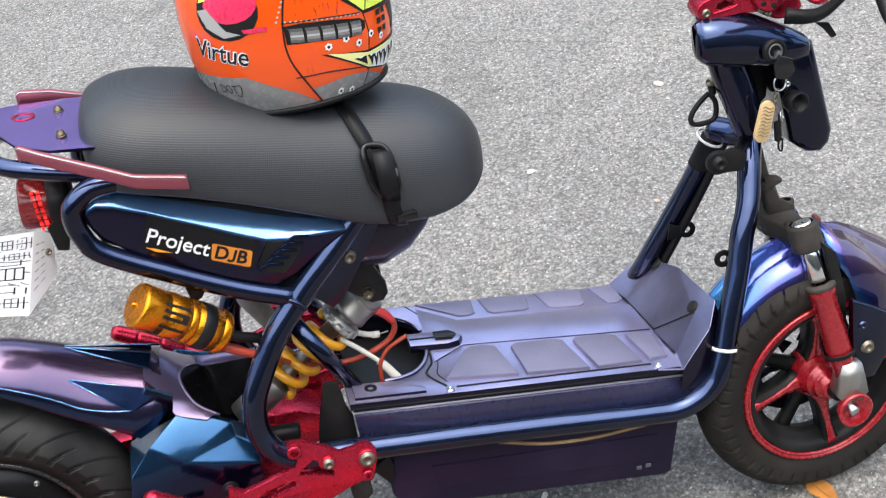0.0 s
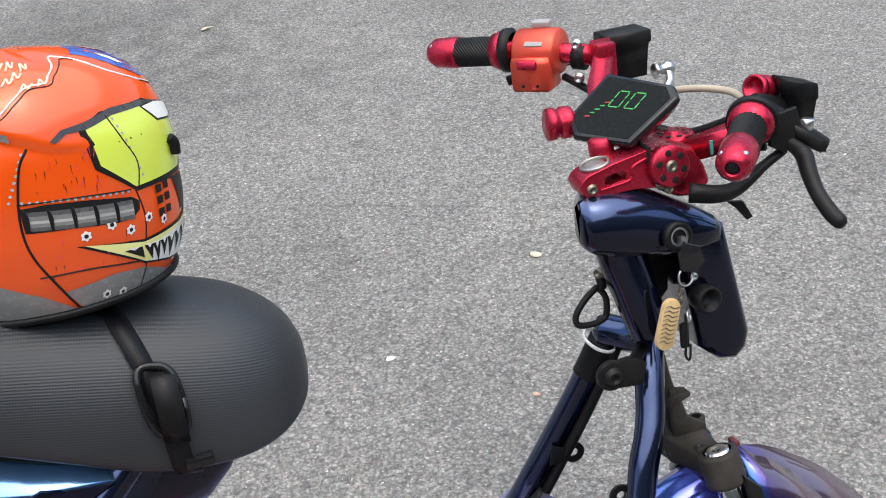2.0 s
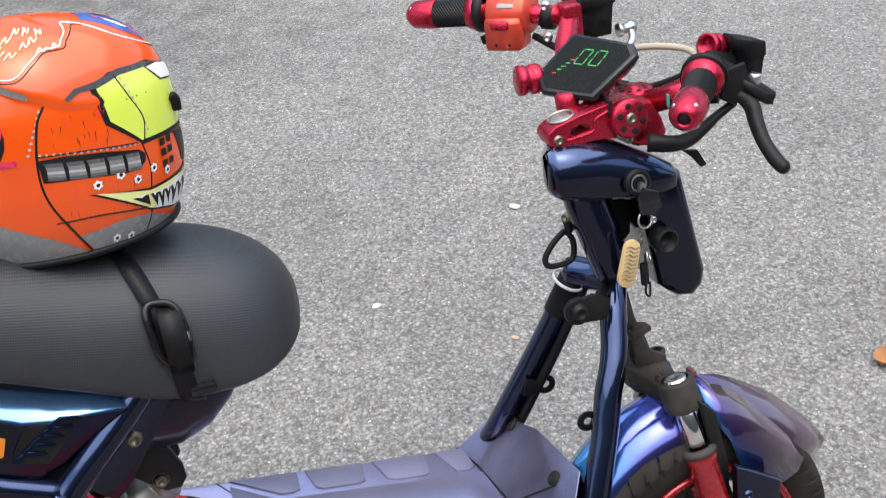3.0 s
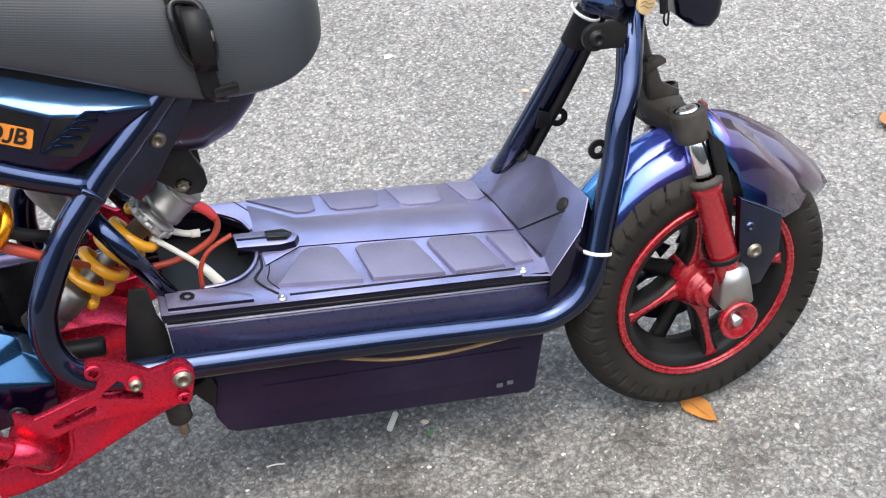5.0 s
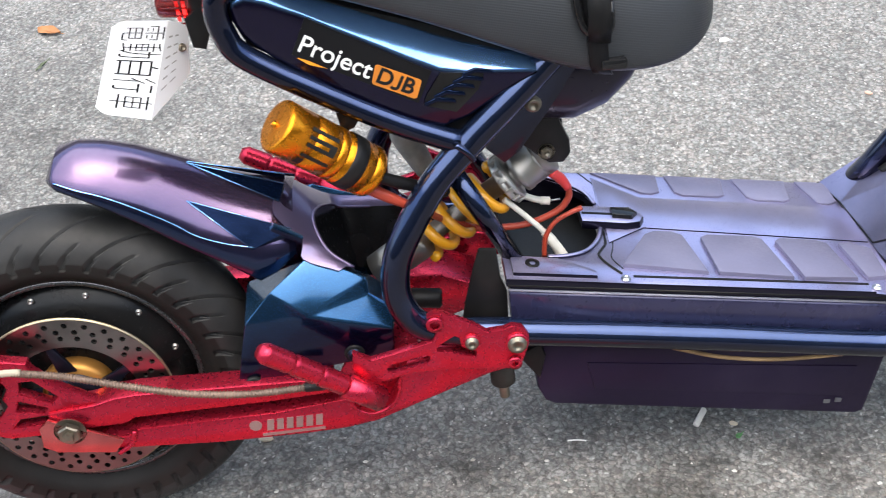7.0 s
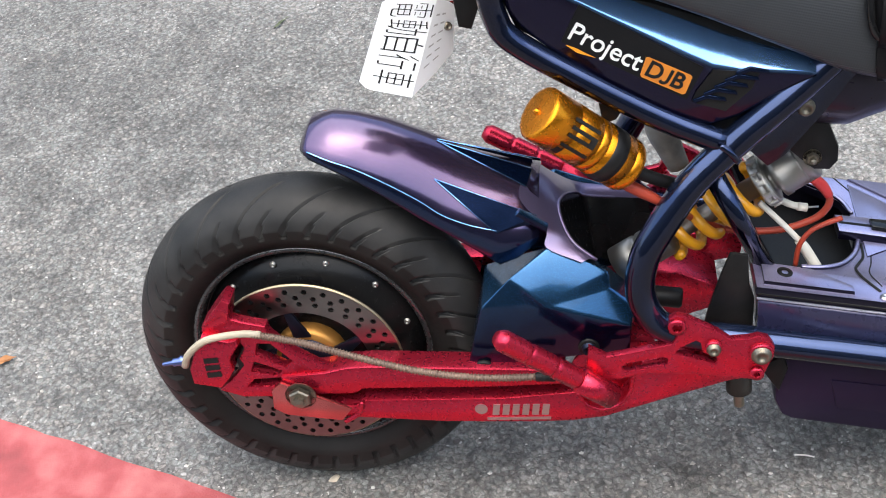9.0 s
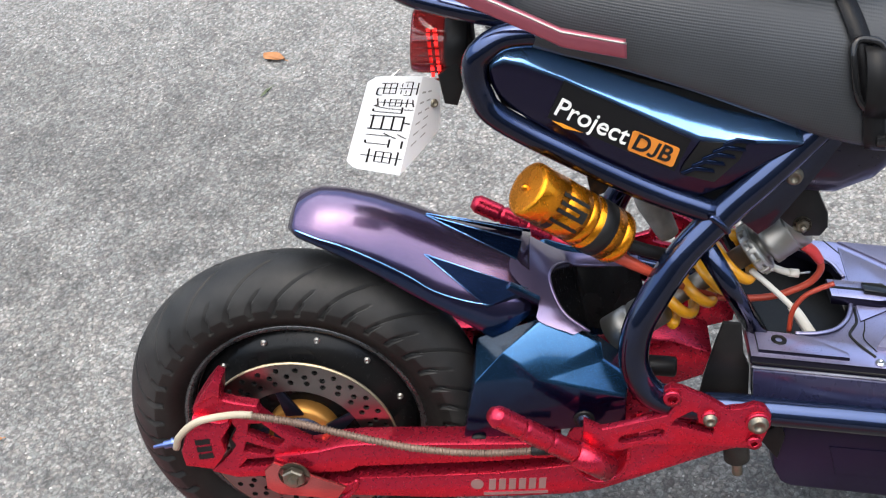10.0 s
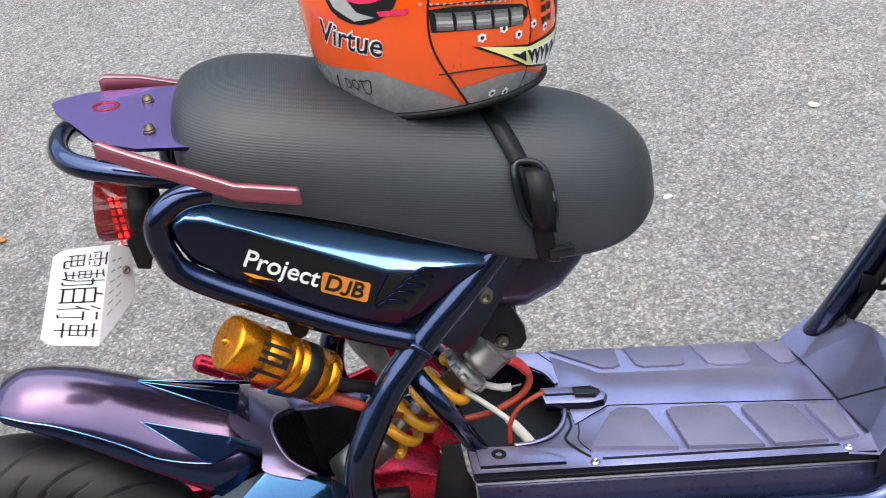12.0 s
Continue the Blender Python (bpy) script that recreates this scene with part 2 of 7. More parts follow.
def slab(poly, y0, y1, bevel=0.003, holes=(), bm=None, segs=2):
    """A plate: an outline in x and z between two depths in y, with rounded edges; holes are outlines too."""
    out = bmesh.new()
    loops = []
    for outline in (poly, *holes):
        vs = [out.verts.new((x, y0, z)) for x, z in outline]
        loops.append([out.edges.new((vs[i], vs[(i + 1) % len(vs)])) for i in range(len(vs))])
    if holes:
        bmesh.ops.triangle_fill(out, use_beauty=True, edges=out.edges[:], use_dissolve=False)
    else:
        out.faces.new([v for v in out.verts])
    made = bmesh.ops.extrude_face_region(out, geom=out.faces[:])
    bmesh.ops.translate(out, verts=[g for g in made["geom"] if isinstance(g, bmesh.types.BMVert)], vec=(0, y1 - y0, 0))
    bmesh.ops.recalc_face_normals(out, faces=out.faces[:])
    if bevel:
        rim = [e for e in out.edges if len(e.link_faces) == 2 and abs(e.verts[0].co.y - e.verts[1].co.y) < 1e-7 and e.calc_face_angle(0) > 1.0]
        bmesh.ops.bevel(out, geom=rim, offset=bevel, segments=segs, profile=0.5, affect='EDGES', clamp_overlap=True)
    return smooth(merge(bm, out), 40)


def merge(bm, other):
    if bm is None:
        return other
    me = bpy.data.meshes.new("tmp")
    other.to_mesh(me)
    other.free()
    bm.from_mesh(me)
    bpy.data.meshes.remove(me)
    return bm


def box(lo, hi, bevel=0.003, bm=None, segs=2):
    out = bmesh.new()
    bmesh.ops.create_cube(out, size=1.0)
    for v in out.verts:
        v.co = Vector([(a + b) / 2 + k * (b - a) for a, b, k in zip(lo, hi, v.co)])
    if bevel:
        bmesh.ops.bevel(out, geom=out.edges[:], offset=bevel, segments=segs, profile=0.5, affect='EDGES', clamp_overlap=True)
    return smooth(merge(bm, out), 40)


def loft(rings, bm=None, caps=True, angle=35):
    """A skin over closed rings of equal length."""
    bm = bm or bmesh.new()
    prev = None
    for ring in rings:
        vs = [bm.verts.new(v) for v in ring]
        if prev:
            n = len(vs)
            for k in range(n):
                bm.faces.new((prev[k], prev[(k + 1) % n], vs[(k + 1) % n], vs[k]))
        elif caps:
            bm.faces.new(vs[::-1])
        prev = vs
    if caps:
        bm.faces.new(prev)
    return smooth(bm, angle)


def mapped(bm, m):
    bm.transform(m)
    return bm


def thing(name, matrix, label, category, group="", kind=""):
    ob = new(name)
    ob.empty_display_size = 0.05
    ob.matrix_world = matrix
    return tagged(ob, label, category, group, kind)


LEAN = pose(0, 0, 0, -9.65, 0, 0)

# ---------------------------------------------------------------- more materials


def shaded_flip_paint(name, up, side, rough=0.24, flakes=0.15, coat=0.35, lo=0.3, hi=0.85, top=None):
    """Colour-shift car paint: one hue on upward faces and another on steep ones, with sky sheen and shade painted into
    these tones, under a clear coat.
    """
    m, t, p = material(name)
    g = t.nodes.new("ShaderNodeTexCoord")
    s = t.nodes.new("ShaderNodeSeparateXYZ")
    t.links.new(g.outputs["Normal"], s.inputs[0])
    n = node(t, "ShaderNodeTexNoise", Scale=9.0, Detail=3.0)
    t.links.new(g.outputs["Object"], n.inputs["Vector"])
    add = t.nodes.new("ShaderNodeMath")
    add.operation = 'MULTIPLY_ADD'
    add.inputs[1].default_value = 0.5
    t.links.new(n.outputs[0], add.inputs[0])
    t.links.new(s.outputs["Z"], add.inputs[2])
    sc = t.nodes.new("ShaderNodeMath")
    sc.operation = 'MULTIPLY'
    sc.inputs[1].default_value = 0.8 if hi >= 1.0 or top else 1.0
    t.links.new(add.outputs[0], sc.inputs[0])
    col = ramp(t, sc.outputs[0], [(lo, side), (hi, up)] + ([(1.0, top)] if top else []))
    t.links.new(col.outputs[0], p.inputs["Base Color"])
    flake = node(t, "ShaderNodeTexVoronoi", Scale=2600.0)
    t.links.new(g.outputs["Object"], flake.inputs["Vector"])
    r = ramp(t, flake.outputs["Color"], [(0.0, grey(rough - flakes / 3)), (1.0, grey(rough + flakes * 2 / 3))])
    t.links.new(r.outputs[0], p.inputs["Roughness"])
    p.inputs["Metallic"].default_value = 0.85
    p.inputs["Coat Weight"].default_value = coat
    p.inputs["Coat Roughness"].default_value = 0.05
    wave = node(t, "ShaderNodeTexNoise", Scale=16.0, Detail=2.0)
    t.links.new(g.outputs["Object"], wave.inputs["Vector"])
    bump(t, p, wave.outputs[0], 0.35, 0.004)
    return m


def seat_vinyl():
    m, t, p = material("ribbed_seat_vinyl")
    c = coords(t)
    mp = t.nodes.new("ShaderNodeMapping")
    mp.inputs["Rotation"].default_value = (0, radians(-15), 0)
    t.links.new(c, mp.inputs["Vector"])
    wave = node(t, "ShaderNodeTexWave", Scale=112.0, Distortion=0.3, Detail=1.0)
    wave.wave_type, wave.bands_direction = 'BANDS', 'Z'
    t.links.new(mp.outputs[0], wave.inputs["Vector"])
    weave = node(t, "ShaderNodeTexVoronoi", Scale=420.0)
    t.links.new(mp.outputs[0], weave.inputs["Vector"])
    broad = node(t, "ShaderNodeTexNoise", Scale=7.0, Detail=5.0)
    t.links.new(c, broad.inputs["Vector"])
    col = ramp(t, broad.outputs[0], [(0.3, (0.0175, 0.0197, 0.0228)), (0.7, (0.0245, 0.0275, 0.0318))])
    t.links.new(col.outputs[0], p.inputs["Base Color"])
    r = ramp(t, weave.outputs["Distance"], [(0.0, grey(0.38)), (0.6, grey(0.50))])
    t.links.new(r.outputs[0], p.inputs["Roughness"])
    p.inputs["Specular IOR Level"].default_value = 0.5
    dots = node(t, "ShaderNodeTexWave", Scale=120.0, Distortion=0.2, Detail=1.0)
    dots.wave_type, dots.bands_direction = 'BANDS', 'X'
    t.links.new(mp.outputs[0], dots.inputs["Vector"])
    bump(t, p, mixed(t, wave.outputs[0], dots.outputs[0], 0.18), 0.22, 0.0010)
    return m


# Upward tones carry painted sky sheen; side tones carry painted shade.
NAVY = shaded_flip_paint("navy_flip_paint", (0.036, 0.059, 0.140), (0.0033, 0.0042, 0.020), 0.15, 0.06, 0.6, 0.22, 0.95)
FLIP = shaded_flip_paint("purple_blue_flip_paint", (0.090, 0.058, 0.122), (0.006, 0.018, 0.062), 0.19, 0.10, 0.5, 0.28, 0.76, (0.145, 0.107, 0.185))
# Lighter copy of the fender paint, with the saddle's sky reflection painted in.
LIT_LILAC = shaded_flip_paint("lit_lilac_flip_paint", (0.20, 0.16, 0.27), (0.060, 0.045, 0.105), 0.34, 0.10, 0.35, 0.20, 0.70)
FINM = shaded_flip_paint("midnight_blue_flip_paint", (0.006, 0.018, 0.060), (0.004, 0.01, 0.035), 0.22, 0.1, 0.12)
SHROUD = shaded_flip_paint("steel_blue_flip_paint", (0.024, 0.092, 0.20), (0.004, 0.006, 0.032), 0.2)
DECK = shaded_flip_paint("violet_deck_shaded_plastic", (0.43, 0.405, 0.60), (0.012, 0.010, 0.026), 0.28, 0.03, 0.35, 0.48, 1.0)
TAILP = shaded_flip_paint("violet_tail_flip_paint", (0.36, 0.26, 0.80), (0.02, 0.015, 0.06), 0.18, 0.05)
FLIPB = shaded_flip_paint("blue_flip_paint_panel", (0.22, 0.45, 0.83), (0.009, 0.006, 0.030), 0.15)
SEAT = seat_vinyl()


def fender_flip():
    """Colour-shift paint of the front fender: violet where it faces forwards, cyan blue where it faces back, its flanks
    shaded darker in the colour.
    """
    m, t, p = material("front_fender_flip_paint")
    g = t.nodes.new("ShaderNodeTexCoord")
    s = t.nodes.new("ShaderNodeSeparateXYZ")
    t.links.new(g.outputs["Normal"], s.inputs[0])
    n = node(t, "ShaderNodeTexNoise", Scale=22.0, Detail=3.0)
    t.links.new(g.outputs["Object"], n.inputs["Vector"])
    add = t.nodes.new("ShaderNodeMath")
    add.operation = 'MULTIPLY_ADD'
    add.inputs[1].default_value = 0.5
    t.links.new(n.outputs[0], add.inputs[0])
    t.links.new(s.outputs["X"], add.inputs[2])
    shift = t.nodes.new("ShaderNodeMath")
    shift.operation = 'MULTIPLY_ADD'
    shift.inputs[1].default_value = 0.5
    shift.inputs[2].default_value = 0.5
    t.links.new(add.outputs[0], shift.inputs[0])
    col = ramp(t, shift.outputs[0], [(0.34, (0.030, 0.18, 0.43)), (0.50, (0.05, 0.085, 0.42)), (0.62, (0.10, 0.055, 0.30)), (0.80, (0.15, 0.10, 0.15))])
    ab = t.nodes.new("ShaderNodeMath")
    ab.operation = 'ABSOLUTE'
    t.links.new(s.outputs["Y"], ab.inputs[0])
    # Steep flanks get their shade multiplied into the paint colour.
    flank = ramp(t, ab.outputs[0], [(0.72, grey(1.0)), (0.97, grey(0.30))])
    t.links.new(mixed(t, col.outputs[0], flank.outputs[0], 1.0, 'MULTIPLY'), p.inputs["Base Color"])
    p.inputs["Roughness"].default_value = 0.2
    p.inputs["Metallic"].default_value = 0.7
    p.inputs["Coat Weight"].default_value = 1.0
    p.inputs["Coat Roughness"].default_value = 0.04
    return m


FLIPF = fender_flip()
CHROME = plain("chromed_steel", (0.75, 0.75, 0.74), 0.12, 1.0, 0.1, 60, 0.0)
BOLT = plain("zinc_bolt", (0.20, 0.178, 0.14), 0.40, 0.9, 0.25, 200, 0.1)
BLACKG = plain("black_gloss_paint", (0.008, 0.008, 0.009), 0.22, 0.0, 0.3, 40, 0.03, coat=0.4, dust=0.02)
DKGREY = plain("grey_helmet_band", (0.20, 0.20, 0.195), 0.25, 0.0, 0.1, 20, 0.0, coat=0.8)
LIME = plain("lime_visor_paint", (0.62, 0.74, 0.09), 0.18, 0.0, 0.1, 20, 0.0, coat=0.8)
PINK = plain("pink_decal", (0.70, 0.03, 0.10), 0.3, 0.0, 0.15, 30, 0.0)
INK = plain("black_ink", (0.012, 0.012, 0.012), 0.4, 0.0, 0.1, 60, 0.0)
DOTGREY = plain("grey_rivet_ink", (0.35, 0.35, 0.34), 0.4, 0.0, 0.1, 60, 0.0)
STICKER = plain("black_sticker_film", (0.006, 0.006, 0.007), 0.35, 0.0, 0.2, 30, 0.02)
AMBER = plain("amber_print", (0.80, 0.30, 0.02), 0.4, 0.0, 0.08, 30, 0.0)
CABLE_RED = plain("red_cable_sleeve", (0.36, 0.045, 0.022), 0.45, 0.0, 0.25, 40, 0.1)
CABLE_WHITE = plain("white_cable_sleeve", (0.65, 0.62, 0.55), 0.55, 0.0, 0.2, 40, 0.1)
HOSE = plain("braided_brown_hose", (0.15, 0.10, 0.075), 0.5, 0.2, 0.3, 120, 0.3)
BEIGE = plain("beige_hose", (0.36, 0.31, 0.23), 0.5, 0.0, 0.2, 60, 0.1)
SCREEN = plain("dark_display_glass", (0.004, 0.005, 0.0045), 0.30, 0.0, 0.2, 30, 0.0)
SCREEN.node_tree.nodes["Principled BSDF"].inputs["Specular IOR Level"].default_value = 0.1
TAN = plain("tan_rubber_tag", (0.55, 0.38, 0.18), 0.7, 0.0, 0.2, 80, 0.3)
LEAF = plain("dry_orange_leaf", (0.42, 0.17, 0.03), 0.7, 0.0, 0.35, 60, 0.4)
LEAFB = plain("dry_brown_leaf", (0.36, 0.16, 0.06), 0.75, 0.0, 0.35, 60, 0.4)
PAPER = plain("white_paper", (0.72, 0.70, 0.66), 0.8, 0.0, 0.1, 60, 0.2)
STONE = plain("pale_stone_chip", (0.60, 0.52, 0.40), 0.8, 0.0, 0.3, 80, 0.3)
PLATE = plain("white_plate_enamel", (0.72, 0.73, 0.74), 0.4, 0.0, 0.05, 20, 0.02)
HUBM = plain("black_hub_enamel", (0.004, 0.004, 0.0045), 0.22, 0.0, 0.4, 30, 0.05, dust=0.012)
DARKC = plain("dark_carrier_steel", (0.022, 0.026, 0.045), 0.32, 0.8, 0.3, 30, 0.1)
TITAN = plain("blued_disc_steel", (0.16, 0.22, 0.48), 0.3, 0.95, 0.3, 30, 0.1)
KERB = plain("red_kerb_paint", (0.31, 0.056, 0.060), 0.7, 0.0, 0.30, 60, 0.9, dust=0.24)


def lamp_glow(name, colour, strength):
    m, t, p = material(name)
    p.inputs["Base Color"].default_value = (*colour, 1)
    p.inputs["Emission Color"].default_value = (*colour, 1)
    p.inputs["Emission Strength"].default_value = strength
    return m


LCD = lamp_glow("green_display_segment", (0.03, 0.30, 0.06), 0.065)
LCDR = lamp_glow("red_display_segment", (0.4, 0.02, 0.01), 0.12)
TAILGLOW = lamp_glow("tail_lamp_element", (0.8, 0.02, 0.02), 0.9)
m, t, p = material("red_lamp_lens")
p.inputs["Base Color"].default_value = (0.30, 0.03, 0.03, 1)
p.inputs["Roughness"].default_value = 0.08
p.inputs["Transmission Weight"].default_value = 0.55
LENS = m

# ---------------------------------------------------------------- road and what lies on it
bm = bmesh.new()
bmesh.ops.create_grid(bm, x_segments=2, y_segments=2, size=60.0)
road = part("road", bm, ASPHALT, None)
tagged(road, "grey worn asphalt road with pale stone chips", "road", kind="structure")

# Unseen plain walls added on both sides to block low sky and darken reflections.
WALLM = plain("unseen_wall_grey", (0.10, 0.105, 0.09), 0.9, 0.0, 0.3, 1.2, 0.2)
for name, y, high in (("blocker_wall_near", -8.0, 5.6), ("blocker_wall_far", 13.0, 5.0)):
    bm = box((-30, y - .15, 0), (30, y + .15, high), .02)
    tagged(part(name, bm, WALLM, None), "plain grey wall added out of view", "wall", kind="structure")

# ---------------------------------------------------------------- scooter
scooter = thing("electric_scooter", LEAN, "blue purple electric scooter with red parts leaning on its stand", "scooter")


def bolt(at, axis, r=0.007, h=0.006, parent=None, mat=None, name="bolt"):
    m = Vector(axis).normalized()
    a = Vector(at)
    bm = lathe([(0, 0), (r * 1.25, 0), (r * 1.25, h * 0.25), (r, h * 0.3), (r, h), (r * 0.55, h), (r * 0.5, h * 0.55), (0, h * 0.55)], a, m, 18)
    return part(name, bm, mat or BOLT, parent)


def nut(at, axis, r=0.014, h=0.012, parent=None):
    bm = lathe([(0, 0), (r * 1.35, 0), (r * 1.35, 0.002)], at, axis, 24)
    bm = lathe([(r, 0.002), (r, h - 0.002), (r * 0.86, h), (r * 0.5, h), (r * 0.5, h + 0.006), (0, h + 0.008)], at, axis, 6, bm)
    for f in bm.faces:
        f.smooth = False
    return part("axle_nut", bm, BOLT, parent)


def arc(cx, cz, r, a0, a1, n=10):
    return [(cx + r * math.cos(radians(a0 + (a1 - a0) * k / n)), cz + r * math.sin(radians(a0 + (a1 - a0) * k / n))) for k in range(n + 1)]


# ---- rear wheel
RC = Vector((0.006, 0, 0.246))


def road_tyre(centre, axis, radius, half, drop, side, count=20, swing_by=1.15, per=44, nv=64, deep=1.0):
    """A road tyre: rounded tread with slanting narrow sipes, a notched shoulder step and a plain sidewall."""
    m = frame_of(centre, axis)
    bm = bmesh.new()
    rows = []
    for i in range(count * per):
        k, ring = i % per, []
        for j in range(nv + 1):
            v = -1 + 2 * j / nv
            w = abs(v)
            if w < .64:
                a = w / .64 * 1.45
                h, r = half * math.sin(a) / math.sin(1.45), radius - drop * (1 - math.cos(a)) / (1 - math.cos(1.45))
            else:
                q = (w - .64) / .36
                h, r = half + .003 * math.sin(math.pi * q) - half / 3 * q * q, radius - drop - side * q
            swing = swing_by * (1 - (max(0.0, .66 - w) / .66) ** 1.3)
            th = 2 * math.pi * (i / per + .06 * (v > 0) - swing) / count
            cut = 0.0
            notch = 6 if .58 < w < .70 else 3
            if .08 < w < .70 and k < notch:
                cut = .010 * deep
            elif .42 < w < .70 and 22 <= k < 22 + notch:
                cut = .009 * deep
            elif w >= .66:
                cut = .0042
            ring.append(bm.verts.new(m @ Vector(((r - cut) * math.cos(th), (r - cut) * math.sin(th), math.copysign(h - .6 * cut * (w > .5), v)))))
        rows.append(ring)
    n = len(rows)
    for i in range(n):
        a, b = rows[i], rows[(i + 1) % n]
        for j in range(nv):
            f = bm.faces.new((a[j], a[j + 1], b[j + 1], b[j]))
            f.material_index = 1 if abs(-1 + 2 * (j + .5) / nv) < .66 else 0
    return smooth(bm, 24)

rear_wheel = part("rear_wheel", lathe([(0, -0.068), (0.05, -0.07), (0.118, -0.064), (0.126, -0.056), (0.15, -0.05), (0.153, -0.040), (0.158, -0.040), (0.161, -0.056), (0.1635, -0.060), (0.167, -0.061), (0.171, -0.056), (0.171, 0.012), (0.15, 0.02), (0, 0.03)], RC, (0, 1, 0), 72), HUBM, scooter, "black hub motor wheel")
SIDEWALL = plain("dark_sidewall_rubber", (0.0095, 0.0085, 0.0080), 0.58, 0.0, 0.3, 30, 0.2, dust=0.015)
TREAD = plain("worn_tread_rubber", (0.0195, 0.0196, 0.0200), 0.48, 0.0, 0.25, 60, 0.12, dust=0.03)
part("tyre", road_tyre(RC + Vector((0, -.025, 0)), (0, 1, 0), .25, .057, .044, .038), SIDEWALL, rear_wheel, "black road tyre with slanting sipes").data.materials.append(TREAD)
part("rim_lip", lathe([(0.157, -0.048), (0.159, -0.062), (0.162, -0.066), (0.1665, -0.0665), (0.1695, -0.063), (0.170, -0.048)], RC, (0, 1, 0), 96), plain("black_rim_enamel", (0.075, 0.075, 0.078), 0.28, 0.7, 0.2, 40, 0.05, coat=0.5), rear_wheel)
for k in range(12):
    a = radians(15 + 30 * k)
    bolt(RC + Vector((0.139 * math.cos(a), -0.053, 0.139 * math.sin(a))), (0, -1, 0), 0.0035, 0.004, rear_wheel, ALU, "cover_screw")
holes = []
for ringn, (rr, off) in enumerate(((0.122, 0), (0.112, 4), (0.102, 0))):
    for k in range(30):
        a = radians(12 * k + off + 2 * ringn)
        holes.append([(RC.x + rr * math.cos(a) + 0.0042 * math.cos(b), RC.z + rr * math.sin(a) + 0.0042 * math.sin(b)) for b in [math.pi * j / 3 for j in range(6)]])
outer = [(RC.x + 0.131 * math.cos(2 * math.pi * k / 90), RC.z + 0.131 * math.sin(2 * math.pi * k / 90)) for k in range(90)]
inner = [(RC.x + 0.088 * math.cos(2 * math.pi * k / 60), RC.z + 0.088 * math.sin(2 * math.pi * k / 60)) for k in range(60)]
part("brake_disc", slab(outer, -0.100, -0.0955, 0, [inner] + holes), DISC, rear_wheel, "drilled steel brake disc")
bm = None
for k in range(5):
    a = radians(72 * k + 20)
    u, w = Vector((math.cos(a), math.sin(a))), Vector((-math.sin(a), math.cos(a)))
    c = Vector((RC.x, RC.z))
    bm = slab([tuple(c + u * 0.045 + w * 0.012), tuple(c + u * 0.092 + w * 0.005 + w * 0.014), tuple(c + u * 0.092 - w * 0.004 + w * 0.014), tuple(c + u * 0.045 - w * 0.012)], -0.099, -0.094, 0.0008, bm=bm)
bm = lathe([(0.022, -0.103), (0.038, -0.101), (0.040, -0.07), (0.022, -0.07)], RC, (0, 1, 0), 40, bm)
part("disc_carrier", bm, DARKC, rear_wheel, "dark steel disc carrier")
part("disc_edge", lathe([(0.1312, -0.0995), (0.1335, -0.0985), (0.1335, -0.0965), (0.1312, -0.0955)], RC, (0, 1, 0), 90), plain("heat_tinted_disc_edge", (0.42, 0.34, 0.22), 0.35, 0.9, 0.2, 30, 0.1), rear_wheel, "heat-tinted disc edge")
part("axle_collar", lathe([(0, -0.100), (0.026, -0.099), (0.044, -0.092), (0.050, -0.088), (0.050, -0.07)], RC, (0, 1, 0), 32), plain("tarnished_brass", (0.42, 0.20, 0.045), 0.4, 0.7, 0.3, 40, 0.1), rear_wheel, "brass axle collar")

# ---- swing arm, near and far beam
beam_low = [(-.035, .212), (-.02, .198), (.064, .194), (.194, .185), (.31, .184), (.361, .186), (.405, .193), (.43, .203), (.50, .230), (.558, .252), (.60, .262), (.605, .295), (.57, .305), (.50, .300), (.452, .286), (.441, .262), (.437, .238), (.424, .217), (.402, .208), (.381, .216), (.370, .236), (.27, .226), (.09, .224), (.075, .214), (.02, .216)]
beam_up = [(-.02, .262), (-.025, .232), (.02, .230), (.075, .232), (.09, .240), (.27, .242), (.355, .246), (.355, .268), (.30, .271), (.10, .278), (.07, .276), (.04, .268)]
arm_n = part("swing_arm", slab(beam_low, -.150, -.112, .004), RED, scooter)
part("upper_rail", slab(beam_up, -.146, -.108, .004), RED, arm_n)
part("weld_bead", tube([(.058, -.151, .188), (.078, -.152, .203), (.086, -.152, .224)], .0035, segs=8), RED, arm_n)
part("dropout", slab([(-.036, .214), (-.02, .203), (.055, .192), (.07, .212), (.05, .222), (-.02, .258), (-.034, .245)], -.154, -.1485, .0015), plain("scuffed_red_metal", (0.45, 0.10, 0.10), 0.25, 0.8, 0.3, 60, 0.1), arm_n, "scuffed axle plate")
nut((0.005, -.154, .238), (0, -1, 0), .0155, .011, arm_n)
for k in range(6):
    u = .257 + .013 * k
    part("decal_bar", slab([(u, .199), (u + .009, .199), (u + .0115, .217), (u + .0025, .217)], -.1512, -.1498, 0), ALU, arm_n, "worn silver lettering bar")
part("decal_bar", slab([(.250, .190), (.334, .191), (.334, .195), (.250, .194)], -.1512, -.1498, 0), ALU, arm_n, "worn silver lettering bar")
part("decal_spot", slab(arc(.243, .209, .0085, 0, 360, 12)[:-1], -.1512, -.1498, 0), ALU, arm_n, "worn silver emblem")
part("scoop_rim", tube([(.446, -.1500, .280), (.440, -.1505, .258), (.437, -.1508, .238), (.424, -.1510, .217), (.402, -.1510, .208), (.381, -.1508, .216), (.370, -.1505, .236)], .0028, segs=8), RED, arm_n)
